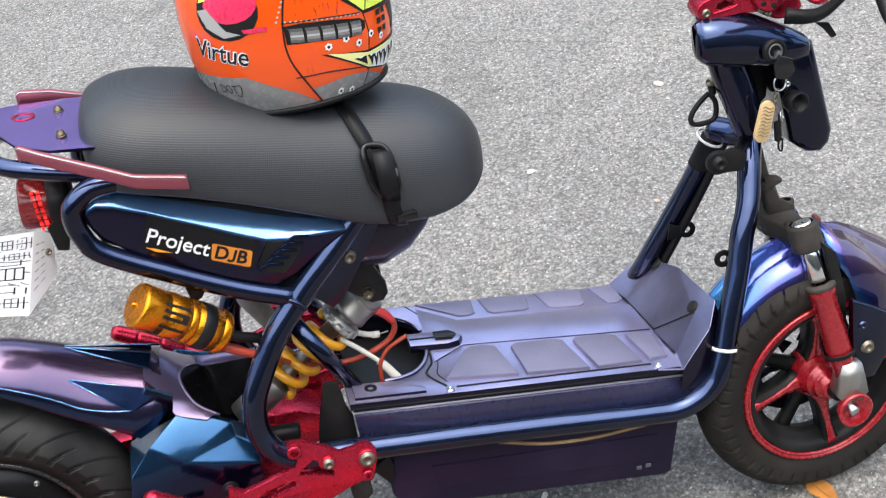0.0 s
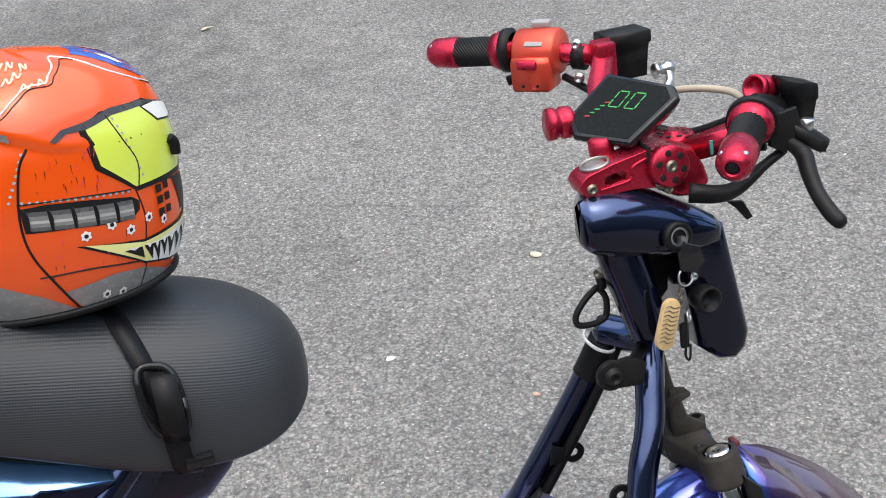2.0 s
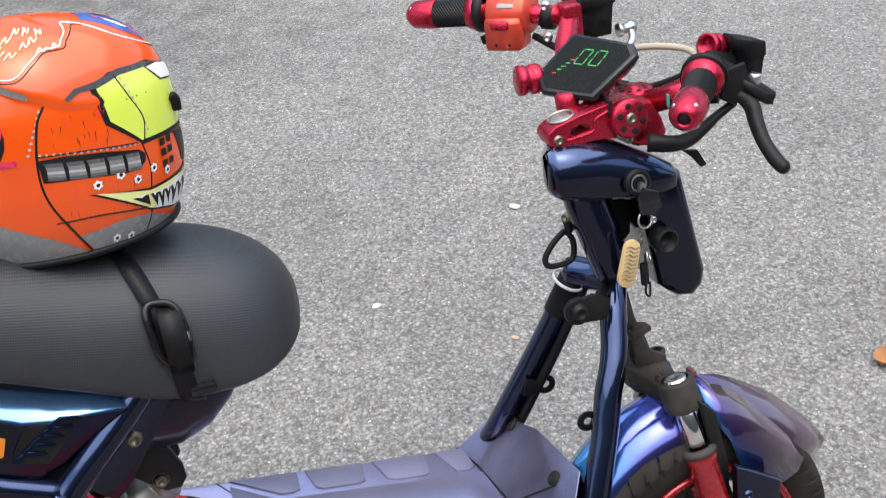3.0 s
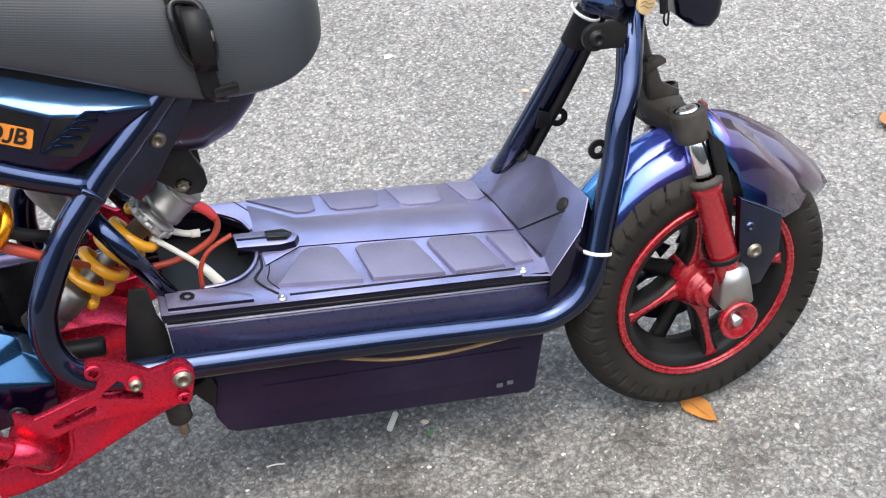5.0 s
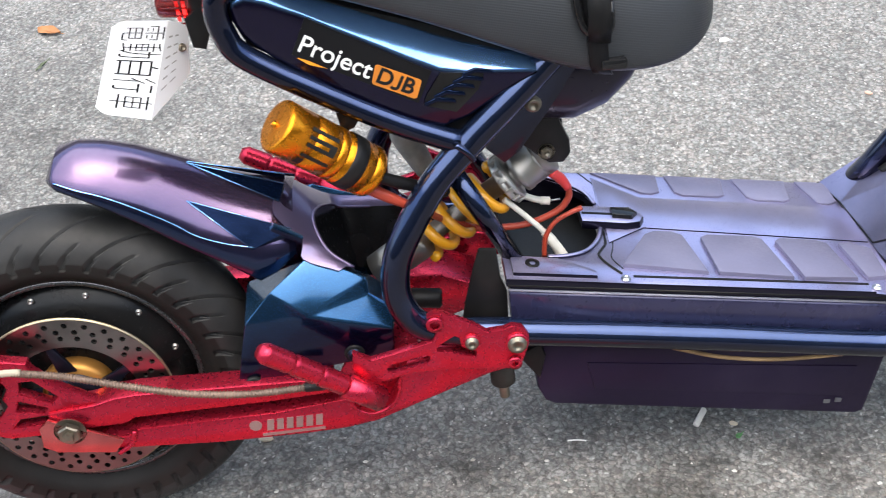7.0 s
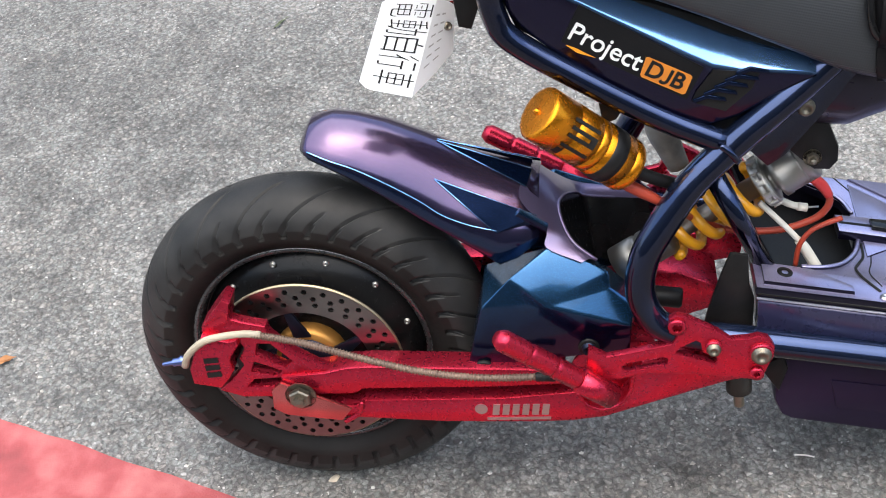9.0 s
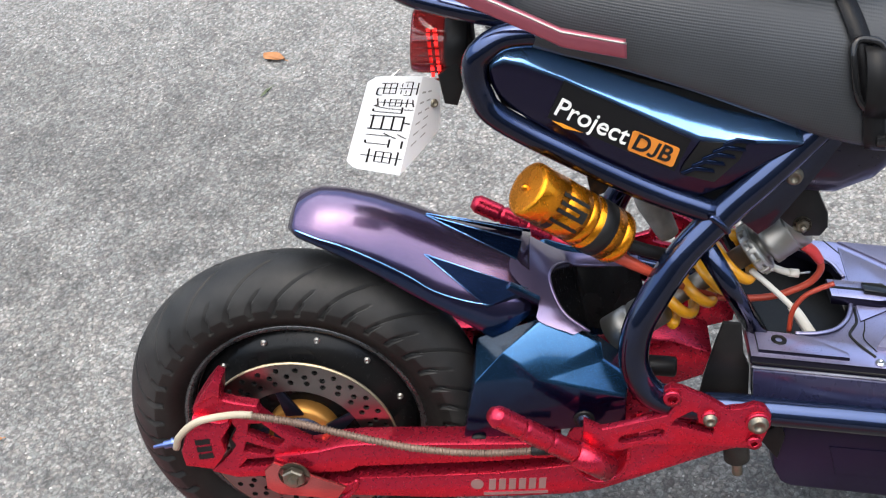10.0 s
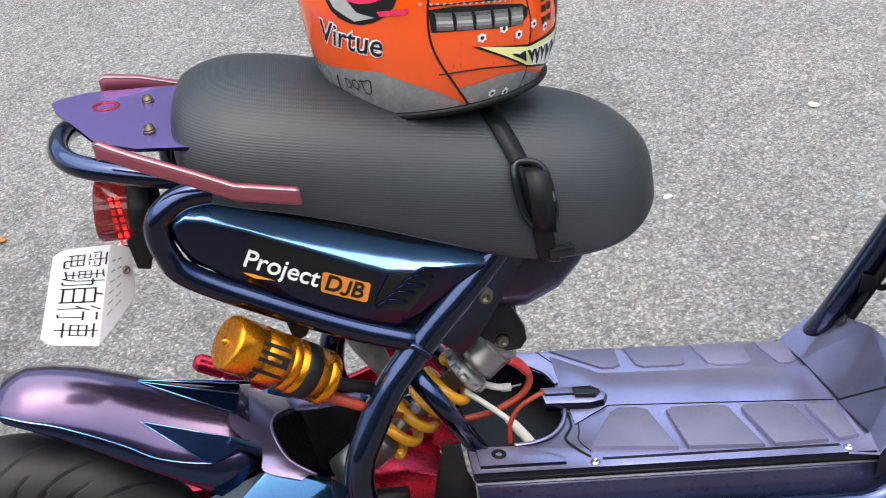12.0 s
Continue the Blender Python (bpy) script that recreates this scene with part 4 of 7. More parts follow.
# ---- passenger grab bars and tail plate
DARKB = plain("dark_bronze_bolt", (0.10, 0.082, 0.055), 0.35, 0.9, 0.2, 200, 0.05)
ROSE = plain("rose_anodised_aluminium", (0.33, 0.085, 0.115), 0.34, 0.7, 0.08, 12, 0.0)
for s in (-1, 1):
    rings = []
    for x, z, y, w in ((.252, .889, .112, .011), (.258, .891, .114, .012), (.278, .881, .120, .013), (.30, .871, .127, .012), (.352, .848, .140, .012), (.388, .831, .148, .013), (.449, .8165, .153, .013), (.453, .8155, .153, .012)):
        x -= .020 if s > 0 and x < .27 else 0
        y, w = y + w - .0055, .0055
        rings.append([(x, s * (y + dy), z + dz) for dy, dz in ((-w, -.0025), (-w + .0025, 0), (w - .0025, 0), (w, -.0025), (w, -.017), (w - .002, -.019), (-w + .002, -.019), (-w, -.017))])
    bar = part("grab_bar", loft(rings, angle=8), ROSE, scooter, "faded red aluminium grab bar")
    # Thin bright aluminium bead along the bar's top edge.
    part("bright_edge", tube([Vector(q[3]) + Vector((0, 0, .001)) for q in (rings if s < 0 else [[p[0]] * 4 for p in rings])], .0013, segs=6, straight=True), ALU, bar, "bright top edge")
bm = bmesh.new()
outline = [(.186, .082), (.180, .068), (.188, .04), (.246, -.075), (.29, -.102), (.36, -.110), (.40, -.09), (.40, .09), (.36, .11), (.30, .110), (.216, .102)]
lo = [bm.verts.new((x, y, .868 - .12 * (x - .3) - .004)) for x, y in outline]
hi = [bm.verts.new((x, y, .868 - .12 * (x - .3))) for x, y in outline]
bm.faces.new(hi)
bm.faces.new(lo[::-1])
for k in range(len(lo)):
    bm.faces.new((lo[k], lo[(k + 1) % len(lo)], hi[(k + 1) % len(lo)], hi[k]))
tail = part("tail_plate", bm, TAILP, scooter, "violet flip paint tail plate")
for s in (-1, 1):
    at = Vector((.302 if s < 0 else .292, s * .054, .868))
    part("standoff", cylinder(at, at + Vector((0, 0, .003)), .0075, 18), DARKB, tail)
    bolt(at + Vector((0, 0, .003)), (0, 0, 1), .0050, .0055, tail, DARKB)
part("emblem", lathe([(.012, 0), (.016, 0), (.016, .001), (.012, .001), (.012, 0)], (.245, .045, .8750), (.12, 0, 1), 24), RED, tail, "scratched red ring emblem")

# ---- tail lamp and number plate
lamp = part("tail_lamp", lathe([(0, 0), (.038, 0), (.041, .003), (.041, .022), (.036, .028), (0, .028)], (.279, -.01, .764), (-1, 0, .12), 40), BLACK, scooter, "round red tail lamp in black housing")
part("lens", lathe([(.037, 0), (.0372, .010), (.0372, .036), (.035, .039), (0, .040)], (.253, -.01, .767), (-1, 0, .12), 40), LENS, lamp, "clear red lens")
for k in range(2):
    part("lamp_element", box((.243 - .008 * k, -.046 + .004 * k, .737), (.247 - .008 * k, -.040, .796), .001), TAILGLOW, lamp, "lit red lamp strip")
for k in range(7):
    part("lens_rib", tube([(.220, -.046, .738 + .0095 * k), (.248, -.047, .736 + .0095 * k)], .0012, segs=6, straight=True), LENS, lamp)
part("lamp_bracket", slab([(.262, .80), (.285, .80), (.285, .745), (.262, .733)], -.03, .012, .003), BLACK, lamp)
plate = None
TL, BL, BR, MR, TR, CR = Vector((.172, -.085, .763)), Vector((.136, -.125, .672)), Vector((.194, -.112, .650)), Vector((.238, -.055, .674)), Vector((.246, -.045, .735)), Vector((.228, -.062, .748))
bm = bmesh.new()
n = (BL - TL).cross(CR - TL).normalized()
if n.y > 0:
    n = -n
cols = [(TL.lerp(CR, k / 8), BL.lerp(BR, k / 8)) for k in range(9)] + [(CR.lerp(TR, k / 5), BR.lerp(MR, k / 5)) for k in range(1, 6)]
sheets = []
for off in (0, .0015):
    sheets.append([[bm.verts.new(a.lerp(b, .5 + (v / 8 - .5) * (1 - .13 * max(0.0, 1 - j / 1.6, 1 - (13 - j) / 2.2) ** 1.6)) - n * off) for v in range(9)] for j, (a, b) in enumerate(cols)])
for g, sheet in enumerate(sheets):
    for p0, p1 in zip(sheet, sheet[1:]):
        for k in range(8):
            q = (p0[k], p0[k + 1], p1[k + 1], p1[k])
            bm.faces.new(q if g == 0 else q[::-1])
edge_f = sheets[0][0] + [c[-1] for c in sheets[0][1:]] + sheets[0][-1][-2::-1] + [c[0] for c in sheets[0][-2:0:-1]]
edge_b = sheets[1][0] + [c[-1] for c in sheets[1][1:]] + sheets[1][-1][-2::-1] + [c[0] for c in sheets[1][-2:0:-1]]
for k in range(len(edge_f)):
    bm.faces.new((edge_f[k], edge_b[k], edge_b[(k + 1) % len(edge_b)], edge_f[(k + 1) % len(edge_f)]))
plate = part("number_plate", bm, PLATE, scooter, "white bent number plate with black print")


def on_plate(u, v, lift=.0008):
    """A place on the plate: u from its outer edge inwards, v from its top down."""
    u = .05 + u * 1.12
    return TL.lerp(CR, u).lerp(BL.lerp(BR, u), v) + n * lift


for row, sign in enumerate("電動自行車"):
    glyph = lettering(sign, 1.0, Matrix.Identity(4), INK, plate, "plate_sign", "thin black printed sign", 0.0, 0.0, -0.014)
    gx, gy = [c.co.x for c in glyph.data.vertices], [c.co.y for c in glyph.data.vertices]
    for c in glyph.data.vertices:
        fx, fy = (c.co.x - min(gx)) / (max(gx) - min(gx)), (c.co.y - min(gy)) / (max(gy) - min(gy))
        c.co = on_plate(.13 + .69 * fy, .055 + .178 * row + .150 * fx)
n2 = (BR - CR).cross(TR - CR).normalized()
if n2.y > 0:
    n2 = -n2
for row in range(6):
    for a, c in ((.14, .30), (.40, .56)):
        b2 = bmesh.new()
        v0 = .16 + .115 * row
        b2.faces.new([b2.verts.new(CR.lerp(TR, u).lerp(BR.lerp(MR, u), v) + n2 * .0008) for u, v in ((a, v0), (c, v0), (c, v0 + .022), (a, v0 + .022))])
        part("plate_bar", b2, DOTGREY, plate)
bolt(Vector((.236, -.058, .712)), n, .004, .004, plate)
part("plate_bracket", slab([(.243, .742), (.268, .76), (.272, .728), (.262, .702), (.247, .706)], -.05, -.03, .003), BLACK, scooter)

# ---- gold reservoir
ra, rb = Vector((.339, -.152, .647)), Vector((.441, -.115, .549))
d = (rb - ra)
L = d.length
RR = .0325
prof = [(0, -.001), (.010, 0), (.026, .0002), (.0298, .0005), (RR - .0006, .0026), (RR, .005)]
for g0 in (.27, .50, .58, .86):
    prof += [(RR, L * g0 - .0012), (RR - .0013, L * g0 - .0004), (RR - .0013, L * g0 + .0004), (RR, L * g0 + .0012)]
prof += [(RR, L * .93), (RR - .002, L * .96), (RR - .008, L * .985), (.012, L), (0, L)]
res = part("shock_reservoir", lathe(prof, ra, d, 56), GOLD, scooter, "gold anodised reservoir canister")
part("band", lathe([(RR, L * .635), (RR + .0010, L * .64), (RR + .0010, L * .765), (RR, L * .77)], ra, d, 56), BLACK, res, "black clamp band")
part("valve", lathe([(0, -.0055), (.0022, -.005), (.004, -.003), (.0045, .001)], ra, d, 16), GOLD, res)
m0 = frame_of(ra, d, (0, -1, 0))
for k, (h0, h1, a0, a1) in enumerate(((.20, .46, -58, -50), (.20, .46, -40, -32), (.20, .46, -24, -16), (.20, .46, 0, 8), (.20, .26, 14, 34), (.40, .46, -40, -22))):
    bm = bmesh.new()
    prev = None
    for j in range(5):
        a = radians(a0 + (a1 - a0) * j / 4)
        pair = [bm.verts.new(m0 @ Vector(((RR + .0005) * math.cos(a), (RR + .0005) * math.sin(a), L * h))) for h in (h0, h1)]
        if prev:
            bm.faces.new((prev[0], prev[1], pair[1], pair[0]))
        prev = pair
    part("print_bar", bm, INK, res, "black printed bar")
part("reservoir_mount", slab([(.405, .64), (.43, .655), (.438, .635), (.425, .615), (.41, .61)], -.12, -.09, .003), BLACK, scooter)
part("reservoir_fitting", lathe([(0, 0), (.011, 0), (.012, .003), (.010, .006), (.0085, .012), (0, .012)], (.438, -.113, .548), (.8, .25, -.6), 18), ALU, res)
part("reservoir_hose", tube([(.445, -.128, .553), (.462, -.122, .541), (.486, -.112, .526), (.525, -.09, .500)], .0078, segs=14), BLACK, scooter, "black rubber reservoir hose")
part("cable_boot", tube([(.428, -.122, .537), (.452, -.120, .520), (.478, -.118, .502)], .007, segs=12, radii=[.0078, .0075, .0056]), CABLE_RED, scooter, "red rubber cable boot")
part("boot_cable", tube([(.470, -.118, .507), (.490, -.110, .490), (.505, -.08, .462), (.519, -.045, .432), (.559, -.03, .404)], .0046, segs=10), CABLE_RED, scooter, "orange-red power cable")

# ---- rear shock
sa, sb = Vector((.662, -.025, .508)), Vector((.422, -.025, .346))
d = (sb - sa)
L = d.length
shock = part("rear_shock", lathe([(0, .002), (.012, .002), (.0265, .0024), (.0285, .004), (.0292, .007), (.0292, .014), (.0280, .015), (.0280, .0165), (.0292, .0172), (.0290, .018), (.0290, .041), (.0302, .042), (.0302, .050), (.019, .052), (.019, .058), (.029, .058), (.029, .070), (.014, .072), (.012, L * .70), (.022, L * .705), (.0245, L * .72), (.0245, L * .84), (.0225, L * .845), (.0225, L * .86), (.0245, L * .865), (.0245, L * .985), (0, L)], sa, d, 40), plain("brushed_grey_shock_body", (0.27, 0.258, 0.24), 0.47, 0.95, 0.08, 30, 0.02), scooter, "aluminium rear shock absorber")
m0 = frame_of(sa, d)
turns = 4.6
coil = [m0 @ Vector((.0285 * math.cos(a), .0285 * math.sin(a), .076 + (L * .715 - .076) * a / (2 * math.pi * turns))) for a in np.linspace(0, 2 * math.pi * turns, 150)]
part("spring", tube(coil, .0072, straight=True, segs=12), SPRING, shock, "yellow coil spring")
ring = part("preload_ring", lathe([(.019, .059), (.0315, .059), (.0325, .061), (.0325, .064), (.030, .065), (.030, .067), (.0325, .068), (.0325, .072), (.031, .074), (.019, .074)], sa, d, 36), ALU, shock, "castellated steel preload ring")
for k in range(12):
    a = 2 * math.pi * k / 12
    bm = box((-.0025, -.0035, -.0055), (.0025, .0035, .0055), .0008)
    part("ring_lug", mapped(bm, m0 @ Matrix.Rotation(a, 4, 'Z') @ Matrix.Translation((.0325, 0, .0665))), ALU, ring)
part("linkage_pin", cylinder((.43, -.055, .325), (.507, -.060, .318), .0135, 24, .003), BLACK, shock, "black linkage sleeve")
for y0, y1 in ((-.062, -.050), (.000, .012)):
    part("shock_mount", slab([(.622, .615), (.640, .620), (.658, .603), (.672, .569), (.685, .537), (.686, .518), (.677, .506), (.658, .507), (.642, .521), (.622, .540), (.610, .560)], y0, y1, .004), BLACK, scooter, "black steel shock mount")
nut((.655, -.062, .525), (0, -1, 0), .008, .006, scooter)

# ---- cables by the shock
part("power_cable", tube([(.656, -.040, .487), (.664, -.038, .480), (.676, -.033, .467), (.686, -.03, .448), (.684, -.03, .432), (.669, -.03, .416), (.633, -.03, .402), (.596, -.03, .400), (.559, -.03, .404)], .0046, segs=10), CABLE_RED, scooter, "orange-red battery cable")
part("cable_sleeve", tube([(.662, -.039, .482), (.675, -.034, .468), (.685, -.031, .451)], .0070, segs=12, radii=[.0068, .0070, .0056]), plain("red_heat_shrink", (0.50, 0.03, 0.03), 0.45, 0.0, 0.15, 60, 0.1), scooter, "red heat-shrink cable sleeve")
part("cable_lug", cylinder((.645, -.042, .498), (.660, -.039, .484), .0095, 14), BOLT, scooter, "brown brass cable lug")
part("signal_wire", tube([(.606, -.02, .452), (.622, -.02, .443), (.640, -.02, .433), (.654, -.02, .428)], .0046, segs=8), CABLE_WHITE, scooter, "white signal wire")
part("wire_plug", tube([(.650, -.02, .429), (.662, -.02, .427)], .0056, straight=True, segs=10), CABLE_WHITE, scooter, "white cable plug")
part("wire_pin", tube([(.660, -.02, .427), (.676, -.02, .428)], .0014, straight=True, segs=6), STEEL, scooter)
part("signal_wire", tube([(.600, -.045, .452), (.631, -.045, .418), (.653, -.045, .392)], .0040, segs=8), CABLE_WHITE, scooter, "white signal wire")
part("wire_plug", tube([(.650, -.045, .395), (.658, -.046, .384), (.676, -.047, .352)], .007, segs=10, radii=[.0055, .0068, .0072]), CABLE_WHITE, scooter, "white sleeved cable end")
part("signal_wire", tube([(.700, -.05, .430), (.680, -.05, .422), (.663, -.05, .411), (.651, -.05, .390), (.648, -.05, .360)], .0034, segs=8), CABLE_RED, scooter, "thin red wire")
part("wire_loom", tube([(.478, .02, .57), (.480, .02, .53), (.492, .02, .50), (.505, .02, .47)], .016, segs=10, radii=[.012, .019, .017, .014]), plain("crumpled_grey_plastic", (0.22, 0.21, 0.19), 0.45, 0, 0.4, 120, 0.8), scooter, "grey bundled loom in plastic")

# ---- battery box and deck
def deck_z(x):
    return .366 - .175 * (x - .741)


def deck_slab(outline, base, top, mat, parent, name, bevel=.002, label=""):
    """A plate that follows the slope of the deck: outline in x and y, heights over the deck's top."""
    bm = bmesh.new()
    vs = [bm.verts.new((x, y, 0)) for x, y in outline]
    bm.faces.new(vs)
    made = bmesh.ops.extrude_face_region(bm, geom=bm.faces[:])
    ups = [g for g in made["geom"] if isinstance(g, bmesh.types.BMVert)]
    upset = set(ups)
    for v in bm.verts:
        v.co.z = deck_z(v.co.x) + (top if v in upset else base)
    bmesh.ops.recalc_face_normals(bm, faces=bm.faces[:])
    if bevel:
        es = [e for e in bm.edges if e.verts[0] in upset and e.verts[1] in upset]
        bmesh.ops.bevel(bm, geom=es, offset=bevel, segments=2, profile=.5, affect='EDGES', clamp_overlap=True)
    return part(name, smooth(bm, 35), mat, parent, label)


FAINT = plain("faint_grey_print", (0.07, 0.07, 0.08), 0.5, 0, 0.2, 60, 0)
battery = part("battery_box", slab([(.618, .275), (.622, .20), (.632, .176), (.645, .168), (1.066, .090), (1.078, .094), (1.104, .215), (1.10, .235)], -.128, .128, .006), BOXM, scooter, "dark violet battery box under the deck")
part("box_recess", slab([(.69, .236), (.70, .19), (1.045, .128), (1.06, .178)], -.1298, -.1270, .001), BOXM, battery)
for x in (1.018, 1.034):
    part("box_mark", slab([(x, .118), (x + .009, .1165), (x + .010, .123), (x + .001, .1245)], -.1293, -.1275, 0), FAINT, battery, "small grey printed mark")
part("torn_edge", tube([(.80, -.136, .252), (.87, -.139, .228), (.95, -.1385, .213), (1.04, -.136, .208)], .0028, segs=8), plain("torn_brown_tape", (0.30, 0.19, 0.09), 0.8, 0, 0.3, 60, 0.3), battery, "brown frayed tape edge")
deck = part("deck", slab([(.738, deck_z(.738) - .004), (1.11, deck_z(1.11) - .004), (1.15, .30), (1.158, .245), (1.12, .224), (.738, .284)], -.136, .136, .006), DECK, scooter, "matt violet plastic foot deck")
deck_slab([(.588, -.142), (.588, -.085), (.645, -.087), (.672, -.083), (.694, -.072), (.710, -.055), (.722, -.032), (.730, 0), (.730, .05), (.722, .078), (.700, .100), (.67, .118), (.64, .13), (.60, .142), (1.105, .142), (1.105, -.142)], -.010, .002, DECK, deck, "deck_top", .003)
part("side_panel", loft([[(x, -.130, deck_z(x) - .020), (x, -.1392, deck_z(x) - .0205), (x, -.1400, deck_z(x) - .024), (x, -.1500, z), (x, -.130, z)] for x, z in ((.592, .322), (.72, .301), (.87, .274), (1.03, .245), (1.125, .232))], angle=20), plain("navy_violet_side_plastic", (0.029, 0.028, 0.070), 0.30, 0.35, 0.25, 12, 0.1, coat=0.2), deck, "dark navy side panel of the deck")
# Pale colour paints the highlight along the deck's edge bead.
part("skirt_line", tube([(.590, -.1375, deck_z(.59) - .018), (1.13, -.1375, deck_z(1.13) - .018)], .0018, straight=True, segs=8), plain("pale_edge_highlight_plastic", (0.30, 0.30, 0.36), 0.4, 0.2, 0.2, 40, 0.1), deck, "pale edge bead with a painted highlight")
part("skirt_line", tube([(.590, -.1415, deck_z(.59) - .008), (1.12, -.1415, deck_z(1.12) - .008)], .0016, straight=True, segs=8), BLACK, deck)
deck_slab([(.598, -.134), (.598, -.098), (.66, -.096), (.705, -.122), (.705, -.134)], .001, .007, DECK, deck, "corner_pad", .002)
part("deck_socket", lathe([(.004, .001), (.0095, .0015), (.0095, -.004), (0, -.004)], (.625, -.112, deck_z(.625) + .0068), (.17, 0, 1), 20), BLACK, deck)
near = [[(.742, -.106), (.852, -.117), (.838, -.03), (.825, -.022), (.80, -.022), (.786, -.032)], [(.866, -.117), (.964, -.122), (.947, -.032), (.935, -.026), (.872, -.026), (.862, -.034)], [(.978, -.122), (1.05, -.119), (1.036, -.036), (1.02, -.029), (.972, -.028), (.964, -.036)], [(1.064, -.118), (1.094, -.112), (1.094, -.045), (1.072, -.034), (1.052, -.036)]]
far = [[(.742, .145), (.838, .145), (.834, .092), (.822, .085), (.806, .086)], [(.850, .145), (.934, .145), (.928, .090), (.918, .084), (.866, .084), (.856, .092)], [(.950, .145), (1.03, .145), (1.024, .086), (1.014, .079), (.972, .079), (.960, .086)], [(1.046, .145), (1.092, .145), (1.092, .085), (1.078, .076), (1.062, .078)]]
for pad in near:
    deck_slab(pad, .001, .0085, PAD, deck, "grip_pad", .0018, "grey-violet moulded grip pad")
for pad in far:
    pad = [(x, min(y, .138)) for x, y in pad]
    deck_slab(pad, .001, .0055, PAD, deck, "grip_pad", .0018, "grey-violet moulded grip pad")
deck_slab([(.735, -.050), (.790, -.008), (1.10, -.022), (1.10, .068), (.800, .074), (.740, .125)], .001, .004, DECK, deck, "centre_strip", .0015)
def on_deck(x, y, lift):
    return (x, y, deck_z(x) + lift)


part("well_rim", tube([on_deck(x, y, .003) for x, y in ((.648, -.090), (.674, -.086), (.697, -.075), (.713, -.057), (.725, -.033), (.733, 0))], .0035, segs=8), DECK, deck, "rounded lip of the tool well")
part("well_rim", tube([on_deck(x, y, .003) for x, y in ((.733, .05), (.724, .080), (.702, .103), (.67, .122), (.64, .134))], .003, segs=8), DECK, deck, "rounded lip of the tool well")
part("deck_groove", tube([on_deck(x, y, .0020) for x, y in ((.724, .140), (.752, .085), (.768, .045))], .0011, segs=6), INK, deck, "dark panel gap")
part("deck_groove", tube([on_deck(x, y, .0024) for x, y in ((.733, -.020), (.730, -.050), (.722, -.066), (.716, -.080), (.722, -.098), (.738, -.122))], .0019, segs=6), INK, deck, "dark panel gap")
part("deck_groove", tube([on_deck(x, y, .0022) for x, y in ((.745, -.020), (.738, -.060), (.732, -.085), (.742, -.110))], .0009, segs=6), INK, deck, "dark panel gap")
# Thin black strip laid along the near pads.
deck_slab([(.752, -.1285), (1.062, -.1275), (1.062, -.1235), (.752, -.1245)], .001, .0028, BLACK, deck, "pad_strip", 0, "dark strip along the near pads")
for x in (.741, 1.07):
    bolt((x, -.134, deck_z(x) + .003), (.17, 0, 1), .005, .003, deck, STEEL, "deck_screw")
latch = deck_slab([(.705, -.014), (.705, .026), (.765, .028), (.785, .022), (.793, .006), (.785, -.010), (.765, -.016)], .002, .015, DECK, deck, "latch", .004, "moulded charging port with latch")
deck_slab([(.748, -.004), (.748, .016), (.775, .018), (.784, .006), (.775, -.006)], .014, .021, BLACKG, latch, "latch_flap", .003, "black rubber flap")
deck_slab([(.708, .003), (.708, .008), (.748, .008), (.748, .003)], .0145, .0155, BLACK, latch, "latch_slot", 0)
for y0, y1 in ((-.136, -.095), (.128, .136)):
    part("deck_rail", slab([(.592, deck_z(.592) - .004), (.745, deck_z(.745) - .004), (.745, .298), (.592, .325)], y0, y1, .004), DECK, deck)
# Black sheet paints the shade inside the open well.
part("tool_well", slab([(.60, .345), (.735, .325), (.735, .300), (.60, .315)], -.10, .128, 0), INK, deck, "open well with wires, its shade painted black")
# front ramp
bm = bmesh.new()
R = dict(a=(1.083, .142, .3085), b=(1.097, .085, .3060), c=(1.106, -.024, .3045), d=(1.156, .105, .362), e=(1.147, .138, .353), f=(1.173, .022, .383), g=(1.181, -.110, .386), h=(1.152, -.091, .361), i=(1.113, -.104, .3035), j=(1.072, -.130, .3100), k=(1.160, -.133, .354), l=(1.106, -.147, .300), m=(1.065, -.146, .3110), n=(1.166, -.140, .255), o=(1.10, -.147, .262), p=(1.165, .140, .262), q=(1.205, .02, .27), r=(1.205, -.11, .27), t=(1.085, .144, .262))
v = {k: bm.verts.new(c) for k, c in R.items()}
for f in ("abde", "bchgfd", "cih", "ihkl", "jilm", "lkno", "hgk", "edfqp", "fgrq", "gkr", "krn", "aept"):
    bm.faces.new([v[k] for k in f])
bmesh.ops.triangulate(bm, faces=[f for f in bm.faces if len(f.verts) > 4])
bmesh.ops.recalc_face_normals(bm, faces=bm.faces[:])
bmesh.ops.bevel(bm, geom=[e for e in bm.edges if len(e.link_faces) == 2], offset=.0012, segments=1, profile=.5, affect='EDGES')
ramp_part = part("ramp", smooth(bm, 15), DECK, deck, "raised violet front of the deck")
for s, z in ((-1, .3645), (1, .366)):
    part("ramp_hole", lathe([(0, .0030), (.0095, .0030), (.0105, .0024), (.0105, -.004)], (1.155, s * .078, z - .0005), (-.70, 0, .71), 18), INK, ramp_part, "dark bolt hole")
part("ramp_seam", tube([(1.084, .142, .3095), (1.097, .085, .3072), (1.106, -.024, .3058), (1.152, -.091, .3622)], .0013, straight=True, segs=6), BLACK, ramp_part)
part("rear_flap", slab([(.558, .428), (.580, .425), (.583, .382), (.590, .36), (.590, .315), (.530, .322), (.536, .351), (.549, .40)], -.120, -.113, .003), BLACK, scooter, "black rubber rear flap")
